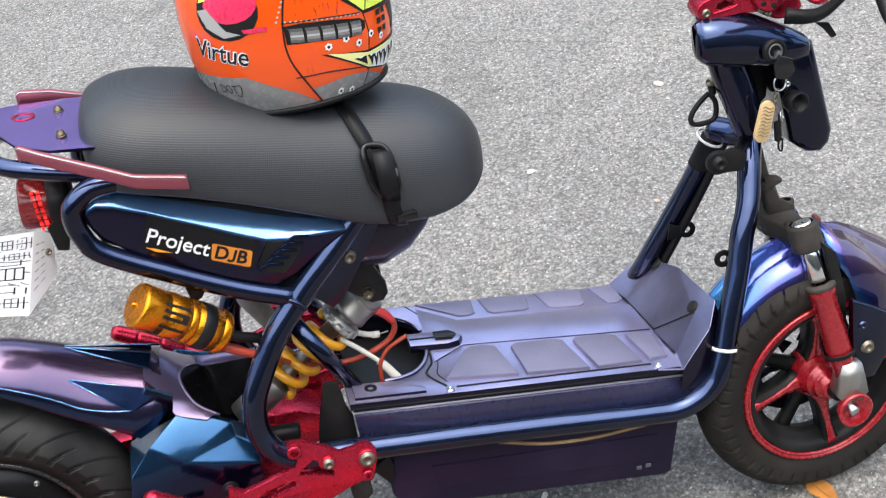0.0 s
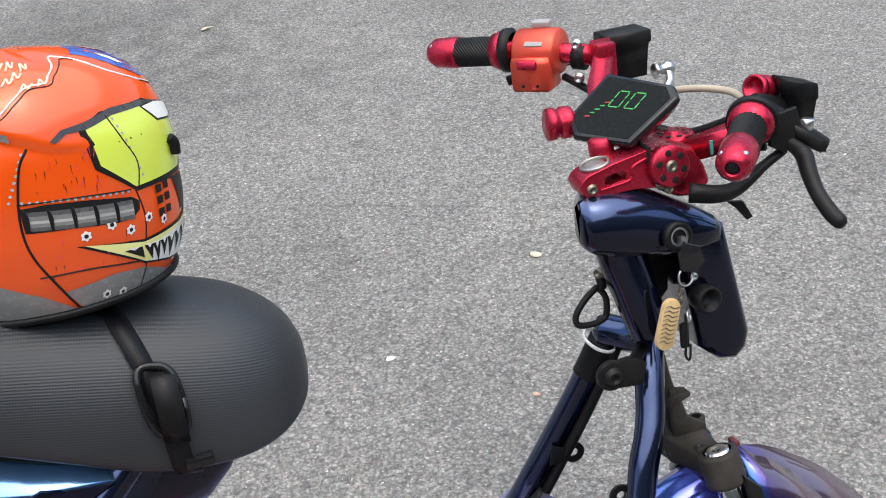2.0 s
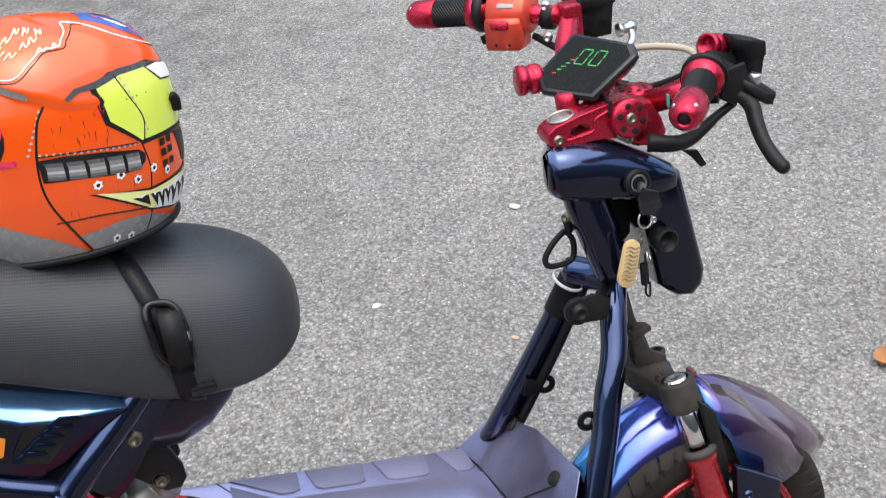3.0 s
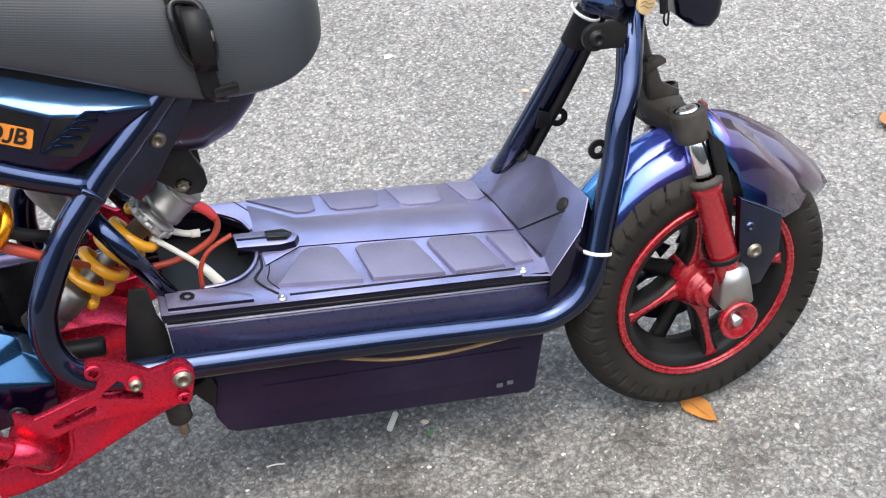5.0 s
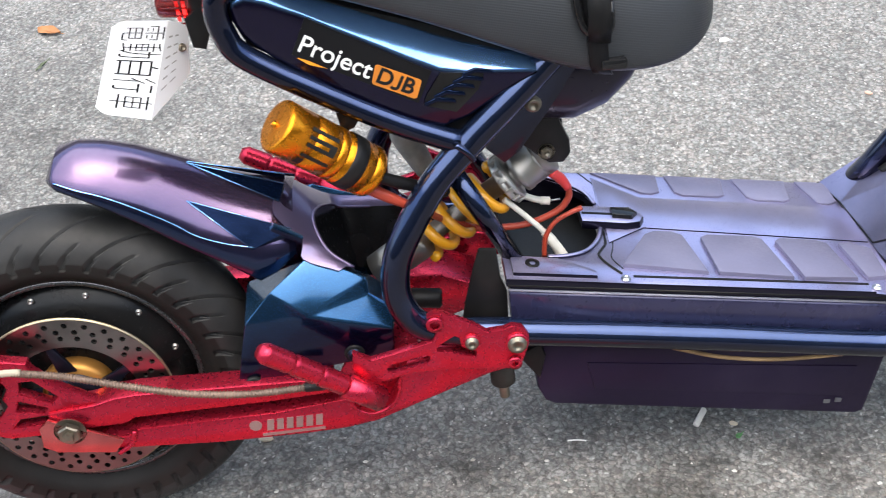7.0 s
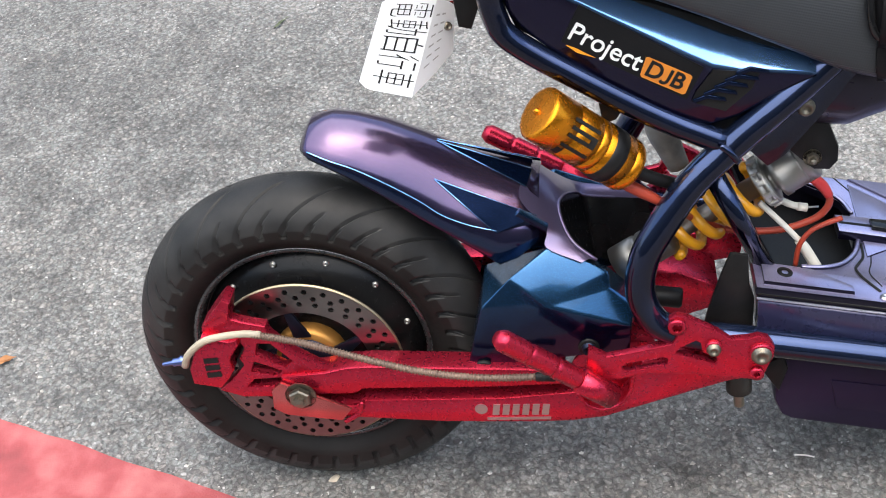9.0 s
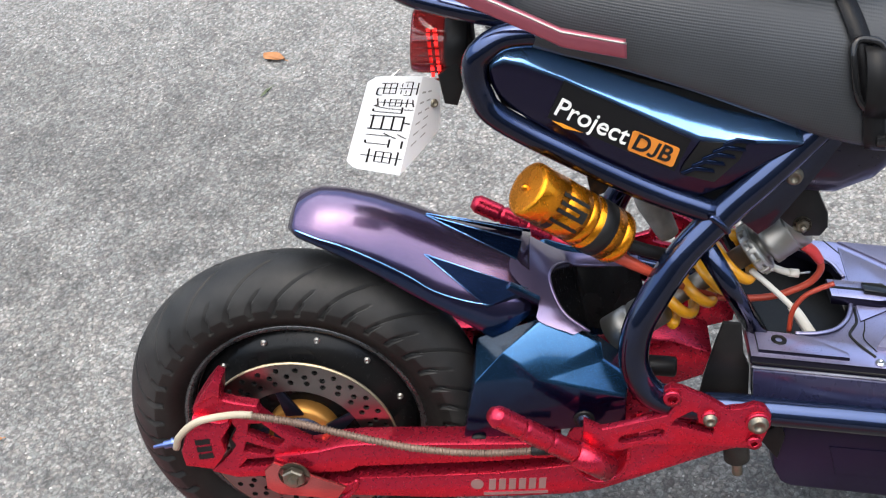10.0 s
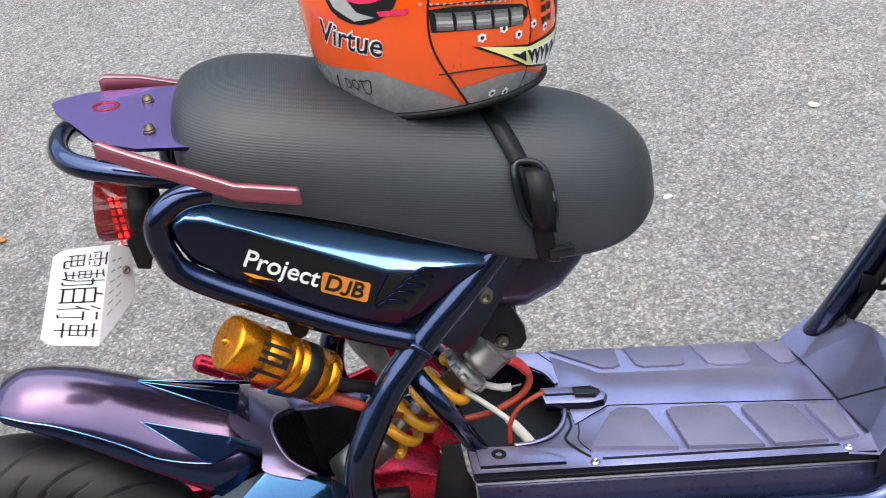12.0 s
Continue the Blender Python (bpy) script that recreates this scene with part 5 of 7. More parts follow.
part("stand_mount", slab([(.552, .268), (.61, .275), (.628, .285), (.634, .262), (.625, .225), (.618, .235), (.603, .258), (.592, .252), (.560, .250)], -.14, -.108, .004), BLACK, scooter, "black side stand mount")
part("stand_boss", cylinder((.575, -.122, .250), (.577, -.124, .214), .0165, 24, .003), DUSTY, scooter, "dark steel stand washer")
part("stand_bolt", cylinder((.576, -.123, .218), (.578, -.125, .190), .0070, 14, .002), BOLT, scooter)

# ---- front wheel, fork, fender
WA = Vector((-.064, 1, 0)).normalized()
FC = Vector((1.348, -.104, .197))
front_wheel = part("front_wheel", lathe([(.112, -.010), (.118, -.018), (.120, -.026), (.126, -.033), (.134, -.036), (.141, -.033), (.143, -.028), (.138, -.022), (.136, 0), (.138, .022), (.143, .028), (.141, .033), (.134, .036), (.126, .034), (.121, .026), (.112, .016), (.112, .006), (.109, .004), (.109, -.004), (.112, -.006), (.112, -.010)], FC, WA, 72), BLACK, scooter, "black cast front wheel with red rim")
FRUBBER = plain("dusty_front_tyre_rubber", (0.0155, 0.0138, 0.0118), 0.75, 0.0, 0.3, 40, 0.3, dust=0.015)
part("tyre", road_tyre(FC, WA, .212, .044, .024, .046, 24, .55, deep=.55), FRUBBER, front_wheel, "dusty black front tyre with block shoulders").data.materials.append(FRUBBER)
part("rim_stripe", lathe([(0.1370, -.034), (0.1380, -.0385), (0.1400, -.0395), (0.1412, -.0375), (0.1425, -.0375), (0.1435, -.0405), (0.1462, -.0405), (0.1485, -.0385), (0.1500, -.031), (0.146, -.0335), (0.1370, -.034)], FC, WA, 84), REDP, front_wheel, "red rim lip")
part("front_hub", lathe([(0, -.060), (.017, -.060), (.0195, -.058), (.0195, -.047), (.024, -.046), (.0265, -.043), (.0265, -.034), (.031, -.032), (.033, -.029), (.034, -.020), (.040, -.014), (.042, -.006), (.042, .024), (.03, .034), (0, .05)], FC, WA, 40), REDP, front_wheel, "red stepped hub")
part("axle_sleeve", lathe([(0, -.078), (.011, -.078), (.0135, -.075), (.0135, -.060), (0, -.060)], FC, WA, 24), BLACK, front_wheel)
mw = frame_of(FC, WA, (0, 0, 1))


def spoke(name, angle, half, front, back, mat, parent):
    """One cast spoke from hub to rim: half widths and front faces at four radii, and its depth."""
    a = radians(angle)
    u, w = Vector((math.cos(a), math.sin(a), 0)), Vector((-math.sin(a), math.cos(a), 0))
    rings = [[mw @ (u * r + w * (k * q) + Vector((0, 0, z))) for q, z in ((-1, h), (1, h), (1, h + back), (-1, h + back))] for r, k, h in zip((.030, .046, .064, .095, .118, .128), half, front)]
    return part(name, loft(rings, angle=20), mat, parent)


for k in range(4):
    web = spoke("spoke", 90 * k - 5, (.022, .014, .009, .008, .011, .016), (-.012, -.014, -.018, -.025, -.030, -.032), .034, BLACK, front_wheel)
    spoke("spoke_face", 90 * k - 5, (.022, .0115, .0065, .0045, .006, .011), (-.0145, -.0165, -.0205, -.0275, -.0325, -.0345), .003, REDP, web)
    spoke("far_spoke", 90 * k - 62, (.018, .012, .010, .010, .012, .014), (.004, .006, .008, .010, .012, .012), .014, BLACK, front_wheel)
disc = part("front_disc", lathe([(.074, .050), (.102, .050), (.102, .054), (.074, .054), (.074, .050)], FC, WA, 60), DARKC, front_wheel, "dark brake disc")
for k in range(6):
    a = radians(60 * k + 20)
    u, w = Vector((math.cos(a), math.sin(a), 0)), Vector((-math.sin(a), math.cos(a), 0))
    part("disc_arm", loft([[mw @ (u * r + w * (q * hw) + Vector((0, 0, z))) for q, z in ((-1, .050), (1, .050), (1, .054), (-1, .054))] for r, hw in ((.03, .012), (.055, .006), (.076, .011))], angle=20), DARKC, disc)
rings = [[(x0, y, z0), (x1, y, z0), (x1 + .003, y, z0 + .006), (x1 + .003, y, z1 - .005), (x1, y, z1), (x0, y, z1), (x0 - .003, y, z1 - .005), (x0 - .003, y, z0 + .006)] for y, x0, x1, z0, z1 in ((-.126, 1.317, 1.346, .446, .476), (-.105, 1.318, 1.350, .440, .472), (-.085, 1.314, 1.348, .440, .470), (-.055, 1.303, 1.346, .440, .474), (-.045, 1.300, 1.348, .438, .474), (-.02, 1.298, 1.348, .438, .474), (.035, 1.320, 1.350, .440, .469))]
fork = part("front_fork", loft(rings, angle=30), DUSTY, scooter, "dusty black front fork clamp")
for x, y in ((1.322, -.082), (1.326, -.002)):
    bolt((x, y, .470), (0, 0, 1), .006, .006, fork, DUSTY)
part("steering_stem", tube([(1.335, -.038, .42), (1.305, -.02, .54), (1.278, -.012, .70)], .0135, straight=True), DUSTY, fork)
part("stem_rib", slab([(1.303, .540), (1.310, .540), (1.326, .498), (1.352, .480), (1.352, .470), (1.306, .470)], -.046, -.037, .003), DUSTY, fork)
part("crown_lug", lathe([(.006, 0), (.011, .001), (.011, .010), (.006, .011)], (1.346, -.030, .474), (0, 0, 1), 18), DUSTY, fork)
part("stem_tab", slab([(1.300, .530), (1.316, .537), (1.330, .533), (1.330, .528), (1.300, .518)], -.050, -.030, .002), DUSTY, fork)
part("stem_boot", lathe([(.02, 0), (.033, .003), (.034, .012), (.026, .02), (.026, .03), (.033, .036), (.032, .046), (.02, .05)], (1.338, -.04, .415), (-.25, .08, .96), 28), NAVY, fork)
for s, top, low in ((-1, Vector((1.3245, -.127, .4768)), Vector((1.3660, -.184, .2155))), (1, Vector((1.334, .035, .467)), Vector((1.384, -.040, .205)))):
    ax = (low - top)
    leg = part("fork_leg", tube([top - ax * .06, top + ax * .50], .0150, straight=True), CHROME, fork, "chrome fork stanchion")
    part("fork_cap", lathe([(0, .001), (.006, .001), (.007, .003), (.0125, .003), (.0140, .001), (.0140, -.006)], top - ax * .052, -ax, 24), ALU, leg)
    part("clamp", lathe([(.018, -.002), (.0235, 0), (.0250, .003), (.0250, .038), (.0235, .042), (.018, .043)], top - ax * .05, ax, 28), DUSTY, leg)
    part("slider", lathe([(.018, 0), (.0225, .002), (.0232, .012), (.0205, .016), (.0205, ax.length * .46), (.019, ax.length * .48), (.018, ax.length * .60), (0, ax.length * .61)], top + ax * .34, ax, 28), REDP, leg, "red painted fork slider")
    part("dust_seal", lathe([(.018, -.006), (.0245, -.004), (.0252, .004), (.018, .006)], top + ax * .34, ax, 28), DUSTY, leg)
    part("slider_band", lathe([(.0235, 0), (.0245, .001), (.0245, .007), (.0235, .008)], top + ax * .77, ax, 24), BLACK, leg)
    part("axle_lug", loft([[tuple(low + Vector((dx * k, s * .0 + dy * k2, dz))) for dx, dy in ((-.020, -.016), (.020, -.016), (.020, .016), (-.020, .016))] for dz, k, k2 in ((.045, .75, .9), (.02, 1.0, 1.0), (-.012, 1.25, 1.0), (-.026, .8, .8))], angle=30), ALU, leg, "cast aluminium axle lug")
part("axle_cup", lathe([(.010, .0), (.021, .001), (.026, .005), (.029, .012), (.030, .021), (.0265, .022), (.020, .012), (.009, .010)], (1.3660, -.184, .176), (.064, -1, 0), 30), REDP, fork, "red axle cup")
part("axle", cylinder((1.348, -.104, .197), (1.3645, -.208, .176), .0085, 16), STEEL, fork)
stay = part("fender_stay", slab([(1.375, .368), (1.407, .348), (1.443, .323), (1.441, .262), (1.413, .215), (1.385, .214), (1.375, .276)], -.182, -.166, .004), NAVY, scooter, "dark blue fender stay")
part("stay_strip", slab([(1.339, .468), (1.362, .445), (1.378, .361), (1.378, .287), (1.388, .214), (1.376, .240), (1.359, .357), (1.348, .421)], -.158, -.147, .003), BLACK, stay, "black stay strip behind the fork")
bolt((1.399, -.182, .276), (0, -1, 0), .009, .006, stay, BOLT)
bolt((1.391, -.182, .318), (0, -1, 0), .006, .003, stay, NAVY)
rings = []
for k in range(26):
    a = radians(27 + 123 * k / 25)
    taper = {0: .25, 1: .55, 2: .78, 3: .92, 23: .93, 24: .82, 25: .6}.get(k, 1.0)
    swell = float(np.interp(math.degrees(a), (28, 50, 68, 84, 105), (-.033, -.031, -.018, .002, 0)))
    rad = Vector((math.cos(a), 0, math.sin(a)))
    ring = []
    for j in range(15):
        v = -1 + 2 * j / 14
        w = .052 * taper * math.copysign(abs(v) ** .85, v)
        rr = .212 + swell + .050 * (1 - abs(v) ** 2.4) + (.006 if abs(v) < .12 else 0)
        ring.append(Vector((1.367, -.105, .184)) + Vector((0, .008 + w + .09 * rr * rad.z, 0)) + rad * rr)
    inner = [q - rad * .005 for q in reversed(ring)]
    rings.append([tuple(q) for q in ring + inner])
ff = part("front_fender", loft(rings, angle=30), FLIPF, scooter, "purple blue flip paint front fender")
rings = []
for x, top, low, y in ((1.356, .462, .440, -.128), (1.384, .436, .392, -.136), (1.398, .430, .345, -.139), (1.430, .403, .322, -.139), (1.462, .370, .298, -.137), (1.489, .342, .304, -.132), (1.503, .326, .318, -.126)):
    rings.append([(x, y + .030, top + .020), (x, y + .004, top + .006), (x, y - .010, top - .008), (x, y - .019, low), (x, y - .015, low - .002), (x, y - .005, top - .008), (x, y + .034, top + .014)])
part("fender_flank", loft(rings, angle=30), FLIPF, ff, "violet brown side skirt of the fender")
rings = []
for a in range(94, 153, 6):
    rad = Vector((math.cos(radians(a)), 0, math.sin(radians(a))))
    low = float(np.interp(a, (94, 102, 121, 139, 152), (.199, .202, .209, .218, .222)))
    rings.append([tuple(Vector((1.367, y, .184)) + rad * r) for r, y in ((.256, -.096), (.248, -.112), (.238, -.126), (low + .012, -.142), (low + .009, -.140), (.232, -.124), (.250, -.096))])
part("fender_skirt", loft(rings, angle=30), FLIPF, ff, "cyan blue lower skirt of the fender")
rings = []
for a in range(94, 153, 6):
    rad = Vector((math.cos(radians(a)), 0, math.sin(radians(a))))
    low = float(np.interp(a, (94, 102, 121, 139, 152), (.199, .202, .209, .218, .222)))
    rings.append([tuple(Vector((1.367, y, .184)) + rad * r) for r, y in ((low + .011, -.1405), (low - .003, -.145), (low - .005, -.143), (low + .008, -.136))])
part("inner_lip", loft(rings, angle=30), BLACK, ff, "black inner lip under the fender")
part("reflector", box((1.358, -.104, .452), (1.366, -.086, .480), .002), plain("dull_maroon_plastic", (0.10, 0.022, 0.018), 0.5, 0, 0.2, 40, 0.1), scooter, "small red reflector")

# ---- steering head, lock pod
rings = []
for x, lo, hi, y0, y1 in ((1.200, .768, .810, -.060, -.040), (1.204, .760, .818, -.069, -.030), (1.212, .754, .821, -.073, -.012), (1.240, .745, .820, -.073, .035), (1.272, .738, .814, -.073, .055), (1.310, .731, .798, -.073, .058), (1.350, .727, .776, -.071, .056), (1.370, .730, .764, -.068, .052), (1.376, .738, .757, -.062, .046)):
    c = min(.015, (hi - lo) * .28)
    rings.append([(x, y, z) for y, z in ((y0 + .7 * c, lo), (y0, lo + .7 * c), (y0, hi - 1.2 * c), (y0 + 1.4 * c, hi), (y1 - 1.4 * c, hi), (y1, hi - 1.2 * c), (y1, lo + .7 * c), (y1 - .7 * c, lo))])
head = part("head_cover", loft(rings, angle=12), NAVY, scooter, "glossy navy head cover")
part("head_pod", slab([(1.322, .74), (1.372, .757), (1.384, .75), (1.413, .602), (1.408, .580), (1.392, .566), (1.368, .572), (1.342, .596)], -.062, .052, .014, segs=4), NAVY, head, "glossy navy control pod")
part("head_tube_cover", tube([(1.258, -.022, .758), (1.262, -.026, .725), (1.272, -.032, .685), (1.279, -.038, .650), (1.284, -.042, .625)], .03, segs=24, radii=[.030, .029, .028, .026, .024]), NAVY, head, "navy steering tube cover")
part("head_web", slab([(1.285, .742), (1.335, .735), (1.330, .66), (1.300, .63)], -.01, .03, .006), BLACK, head)
part("key_lock", lathe([(0, 0), (.017, 0), (.018, .003), (.018, .010), (.012, .012), (.011, .008), (0, .008)], (1.311, -.070, .757), (.05, -1, .12), 28), BLACK, head, "black key switch")
part("lock_ring", lathe([(.009, .010), (.0125, .0115), (.0125, .009)], (1.311, -.070, .757), (.05, -1, .12), 24), STEEL, head)
part("port", lathe([(.011, 0), (.015, .001), (.0165, .008), (.0165, .026), (.0135, .027), (.0135, .010), (0, .008)], (1.342, -.058, .668), (.15, -1, .05), 28), BLACK, head, "round black socket")
bolt((1.337, -.062, .695), (0, -1, 0), .004, .003, head, STEEL)
hook = part("carabiner", tube([(1.238, -.0, .684), (1.218, -.004, .672), (1.204, -.006, .655), (1.206, -.008, .643), (1.226, -.008, .640), (1.243, -.006, .645), (1.246, -.004, .668), (1.238, -.0, .684)], .0042, segs=10), BLACK, scooter, "black metal carabiner hook")
part("hook_lug", cylinder((1.240, -.005, .700), (1.243, -.004, .682), .006, 12), BLACK, hook)
bolt((1.243, -.008, .705), (-1, -.4, .1), .006, .010, hook)

# ---- handlebar assembly
clamp = part("handlebar_clamp", slab([(1.207, .836), (1.210, .841), (1.217, .846), (1.250, .854), (1.292, .861), (1.302, .854), (1.307, .812), (1.276, .817), (1.244, .817), (1.219, .818), (1.211, .822), (1.207, .832)], -.052, -.014, .004, [[(1.236, .832), (1.238, .840), (1.258, .843), (1.264, .839), (1.263, .832), (1.242, .829)]], segs=3), RED, scooter, "red machined handlebar clamp")
part("slot_lip", tube([(1.230, -.0525, .826), (1.262, -.0525, .829), (1.270, -.0525, .834), (1.272, -.0525, .845), (1.290, -.0525, .852)], .0018, segs=8), RED, clamp)
part("clamp_body", slab([(1.300, .858), (1.352, .850), (1.366, .826), (1.372, .806), (1.362, .788), (1.330, .794), (1.312, .804)], -.050, .046, .006, segs=3), RED, clamp)
part("stem_cap", lathe([(0, .0012), (.0150, .0012), (.0152, 0), (.0178, 0), (.0184, .002), (.0178, .004), (.0158, .0045), (.0150, .003), (.0150, .0012)], (1.2345, -.032, .8495), (-.2, 0, 1), 36), ALU, clamp, "chrome stem cap ring")
part("clamp_pillar", cylinder((1.258, -.004, .835), (1.256, -.002, .872), .015, 24, .004), RED, clamp)
part("clamp_gap", slab([(1.288, .846), (1.292, .864), (1.296, .864), (1.294, .846)], -.0535, -.016, 0), INK, clamp)
bolt((1.2200, -.052, .829), (0, -1, 0), .0055, .004, clamp)
for x, z in ((1.303, .817), (1.313, .810)):
    bolt((x, -.056, z), (.1, -1, .3), .0045, .006, clamp)
gear = part("gear_wheel", lathe([(0, .014), (.0225, .014), (.0245, .012), (.0255, .009), (.0255, 0), (0, 0)], (1.3150, -.050, .8375), (.05, -1, .10), 40), RED, clamp, "round red pivot boss")
gm = frame_of((1.3150, -.050, .8375), (.05, -1, .10))
for k in range(6):
    a = radians(60 * k + 10)
    at = gm @ Vector((.0165 * math.cos(a), .0165 * math.sin(a), .0138))
    part("boss_hole", cylinder(at, at + Vector((.00002, -.0006, .00006)), .0042, 14, .0001), INK, gear)
bolt(gm @ Vector((0, 0, .0138)), (.05, -1, .10), .0062, .003, gear)
tb = part("top_boss", lathe([(0, .030), (.008, .030), (.009, .027), (.023, .027), (.0258, .024), (.0258, .016), (.0235, .015), (.0235, 0), (0, 0)], (1.358, .010, .826), (-.05, 0, 1), 36), RED, clamp, "red drilled steering boss")
for k in range(8):
    a = radians(45 * k)
    part("boss_hole", cylinder((1.3566 + .0165 * math.cos(a), .010 + .0165 * math.sin(a), .8530), (1.3566 + .0165 * math.cos(a), .010 + .0165 * math.sin(a), .8538), .0034, 12, .0001), INK, tb)
part("near_riser", loft([[tuple(c + Vector((0, dy, dz))) for dy, dz in ((-.012, -.012), (.012, -.012), (.012, .012), (-.012, .012))] for c in (Vector((1.352, -.012, .836)), Vector((1.374, -.042, .848)), Vector((1.398, -.080, .868)))], angle=20), RED, clamp)
part("far_riser", loft([[tuple(c + Vector((dx, 0, dz))) for dx, dz in ((-.014, -.017), (.014, -.017), (.014, .017), (-.014, .017))] for c in (Vector((1.272, .03, .862)), Vector((1.300, .09, .895)), Vector((1.336, .145, .915)), Vector((1.338, .160, .93)))], angle=20), RED, clamp)
part("far_clamp", box((1.322, .134, .895), (1.350, .164, .946), .005), RED, clamp)
part("boss_arm", tube([(1.245, .066, .876), (1.275, .05, .874), (1.30, .03, .86)], .014, segs=12), RED, clamp)
part("bar_boss", lathe([(0, 0), (.019, 0), (.020, .003), (.020, .012), (.0175, .014), (.0175, .019), (.020, .021), (.020, .030), (0, .032)], (1.250, .068, .876), (-1, .05, .06), 30), RED, clamp, "red bar-end boss")


def grip(inner, outer, s):
    a, b = Vector(inner), Vector(outer)
    d = b - a
    L = d.length
    g = part("handlebar_grip", lathe([(.012, -.05), (.012, 0), (.025, .0), (.0262, .002), (.0262, .008), (.0245, .010), (.0235, .016), (.0175, .018), (.0175, L * .59), (.0205, L * .60), (.0214, L * .63), (.0200, L * .9), (.014, L - .003), (.010, L), (.008, L), (.0075, L - .008), (0, L - .008)], a, d, 36), RED, scooter, "red and black handlebar grip")
    bm = bmesh.new()
    m = frame_of(a, d)
    rows = []
    for i in range(25):
        h = .017 + (L * .605 - .017) * i / 24
        rows.append([bm.verts.new(m @ Vector(((.0200 if (i + j) % 2 else .0190) * math.cos(2 * math.pi * j / 44), (.0200 if (i + j) % 2 else .0190) * math.sin(2 * math.pi * j / 44), h))) for j in range(44)])
    for i in range(24):
        for j in range(44):
            bm.faces.new((rows[i][j], rows[i][(j + 1) % 44], rows[i + 1][(j + 1) % 44], rows[i + 1][j]))
    part("rubber_sleeve", bm, BLACK, g, "black knurled rubber sleeve")
    part("flange", lathe([(.0245, .0), (.0292, .001), (.0298, -.008), (.0235, -.012)], a, d, 36), BLACK, g)
    for k in range(4):
        q = radians(45 + 90 * k)
        part("end_screw", cylinder(m @ Vector((.0165 * math.cos(q), .0165 * math.sin(q), L * .9)), m @ Vector((.019 * math.cos(q), .019 * math.sin(q), L * .915)), .003, 10, .0005), STEEL, g)
    part("end_plug", cylinder(m @ Vector((0, 0, L - .009)), m @ Vector((0, 0, L - .002)), .0075, 18), BLACK, g)
    return g


grip((1.400, -.098, .882), (1.316, -.198, .872), -1)
grip((1.242, .248, .935), (1.160, .331, .932), 1)
# near brake: perch, reservoir, lever
perch = part("brake_perch", tube([(1.415, -.085, .893), (1.435, -.085, .880), (1.465, -.095, .856), (1.492, -.10, .836)], .014, segs=12, radii=[.015, .014, .012, .010]), BLACK, scooter, "black brake lever perch")
part("reservoir", loft([[tuple(Vector((1.481, -.060, .872)) + Vector((dx * k, dy * k, dz - .30 * dx))) for dx, dy in ((-.020, -.017), (.020, -.017), (.020, .017), (-.020, .017))] for dz, k in ((-.040, .62), (0, .80), (.017, .92), (.019, 1.0), (.035, 1.0), (.037, .95))], angle=30), BLACK, perch, "black brake fluid reservoir")
part("lever", tube([(1.432, -.09, .860), (1.448, -.100, .848), (1.458, -.110, .835), (1.452, -.130, .820), (1.449, -.150, .802), (1.452, -.170, .784), (1.455, -.184, .776), (1.4565, -.189, .773)], .0085, segs=14, radii=[.006, .0085, .0106, .0098, .0090, .0095, .0090, .005]), BLACK, perch, "black brake lever")
part("pivot_plate", loft([[(x, y, z + h) for x, y, z in ((1.452, -.082, .872), (1.470, -.080, .862), (1.496, -.092, .838), (1.490, -.108, .836), (1.462, -.112, .852), (1.446, -.102, .868))] for h in (-.007, .007)], angle=20), BLACK, perch, "angular black lever bracket")
part("lever_pivot", cylinder((1.470, -.098, .858), (1.472, -.099, .872), .008, 16), STEEL, perch)
part("bar_end_boss", lathe([(0, 0), (.014, 0), (.016, .003), (.016, .016), (.0145, .018), (.0145, .021), (.016, .022), (.016, .030), (.0125, .031), (.0115, .024), (0, .024)], (1.462, -.034, .896), (-.8, -.35, .25), 26), RED, perch)
part("master_cylinder", tube([(1.425, -.065, .893), (1.45, -.06, .885), (1.478, -.06, .870)], .011, segs=12), BLACK, perch)
part("lever_guard", slab([(1.418, .885), (1.455, .89), (1.462, .865), (1.44, .838), (1.42, .85)], -.105, -.095, .003), BLACK, perch)
# far switch block and brake
SWM = plain("orange_red_anodised", (0.72, 0.085, 0.05), 0.33, 0.55, 0.12, 40, 0.05)
sw_axis = Vector((.70, -.71, .0))
sw = part("switch_housing", lathe([(0, -.030), (.027, -.030), (.030, -.027), (.0305, .026), (.028, .030), (0, .030)], (1.276, .212, .934), sw_axis, 36), SWM, scooter, "orange-red switch housing")
across = Vector((.71, .70, 0))
base_at = Vector((1.262, .200, .915))
rings = [[tuple(base_at + sw_axis * u + across * w + Vector((0, 0, h))) for u, w in ((-.026 * k, -.020 * k), (.026 * k, -.020 * k), (.026 * k, .020 * k), (-.026 * k, .020 * k))] for h, k in ((-.026, .93), (-.022, 1), (.010, 1), (.018, .95))]
part("switch_box", loft(rings, angle=20), SWM, sw)
part("horn_button", mapped(box((-.014, -.004, -.0065), (.014, .004, .0065), .0035, segs=3), Matrix.Translation((1.246, .188, .925)) @ Matrix.Rotation(radians(-45), 4, 'Z') @ Matrix.Rotation(radians(-15), 4, 'X')), RED, sw, "red rubber horn button")
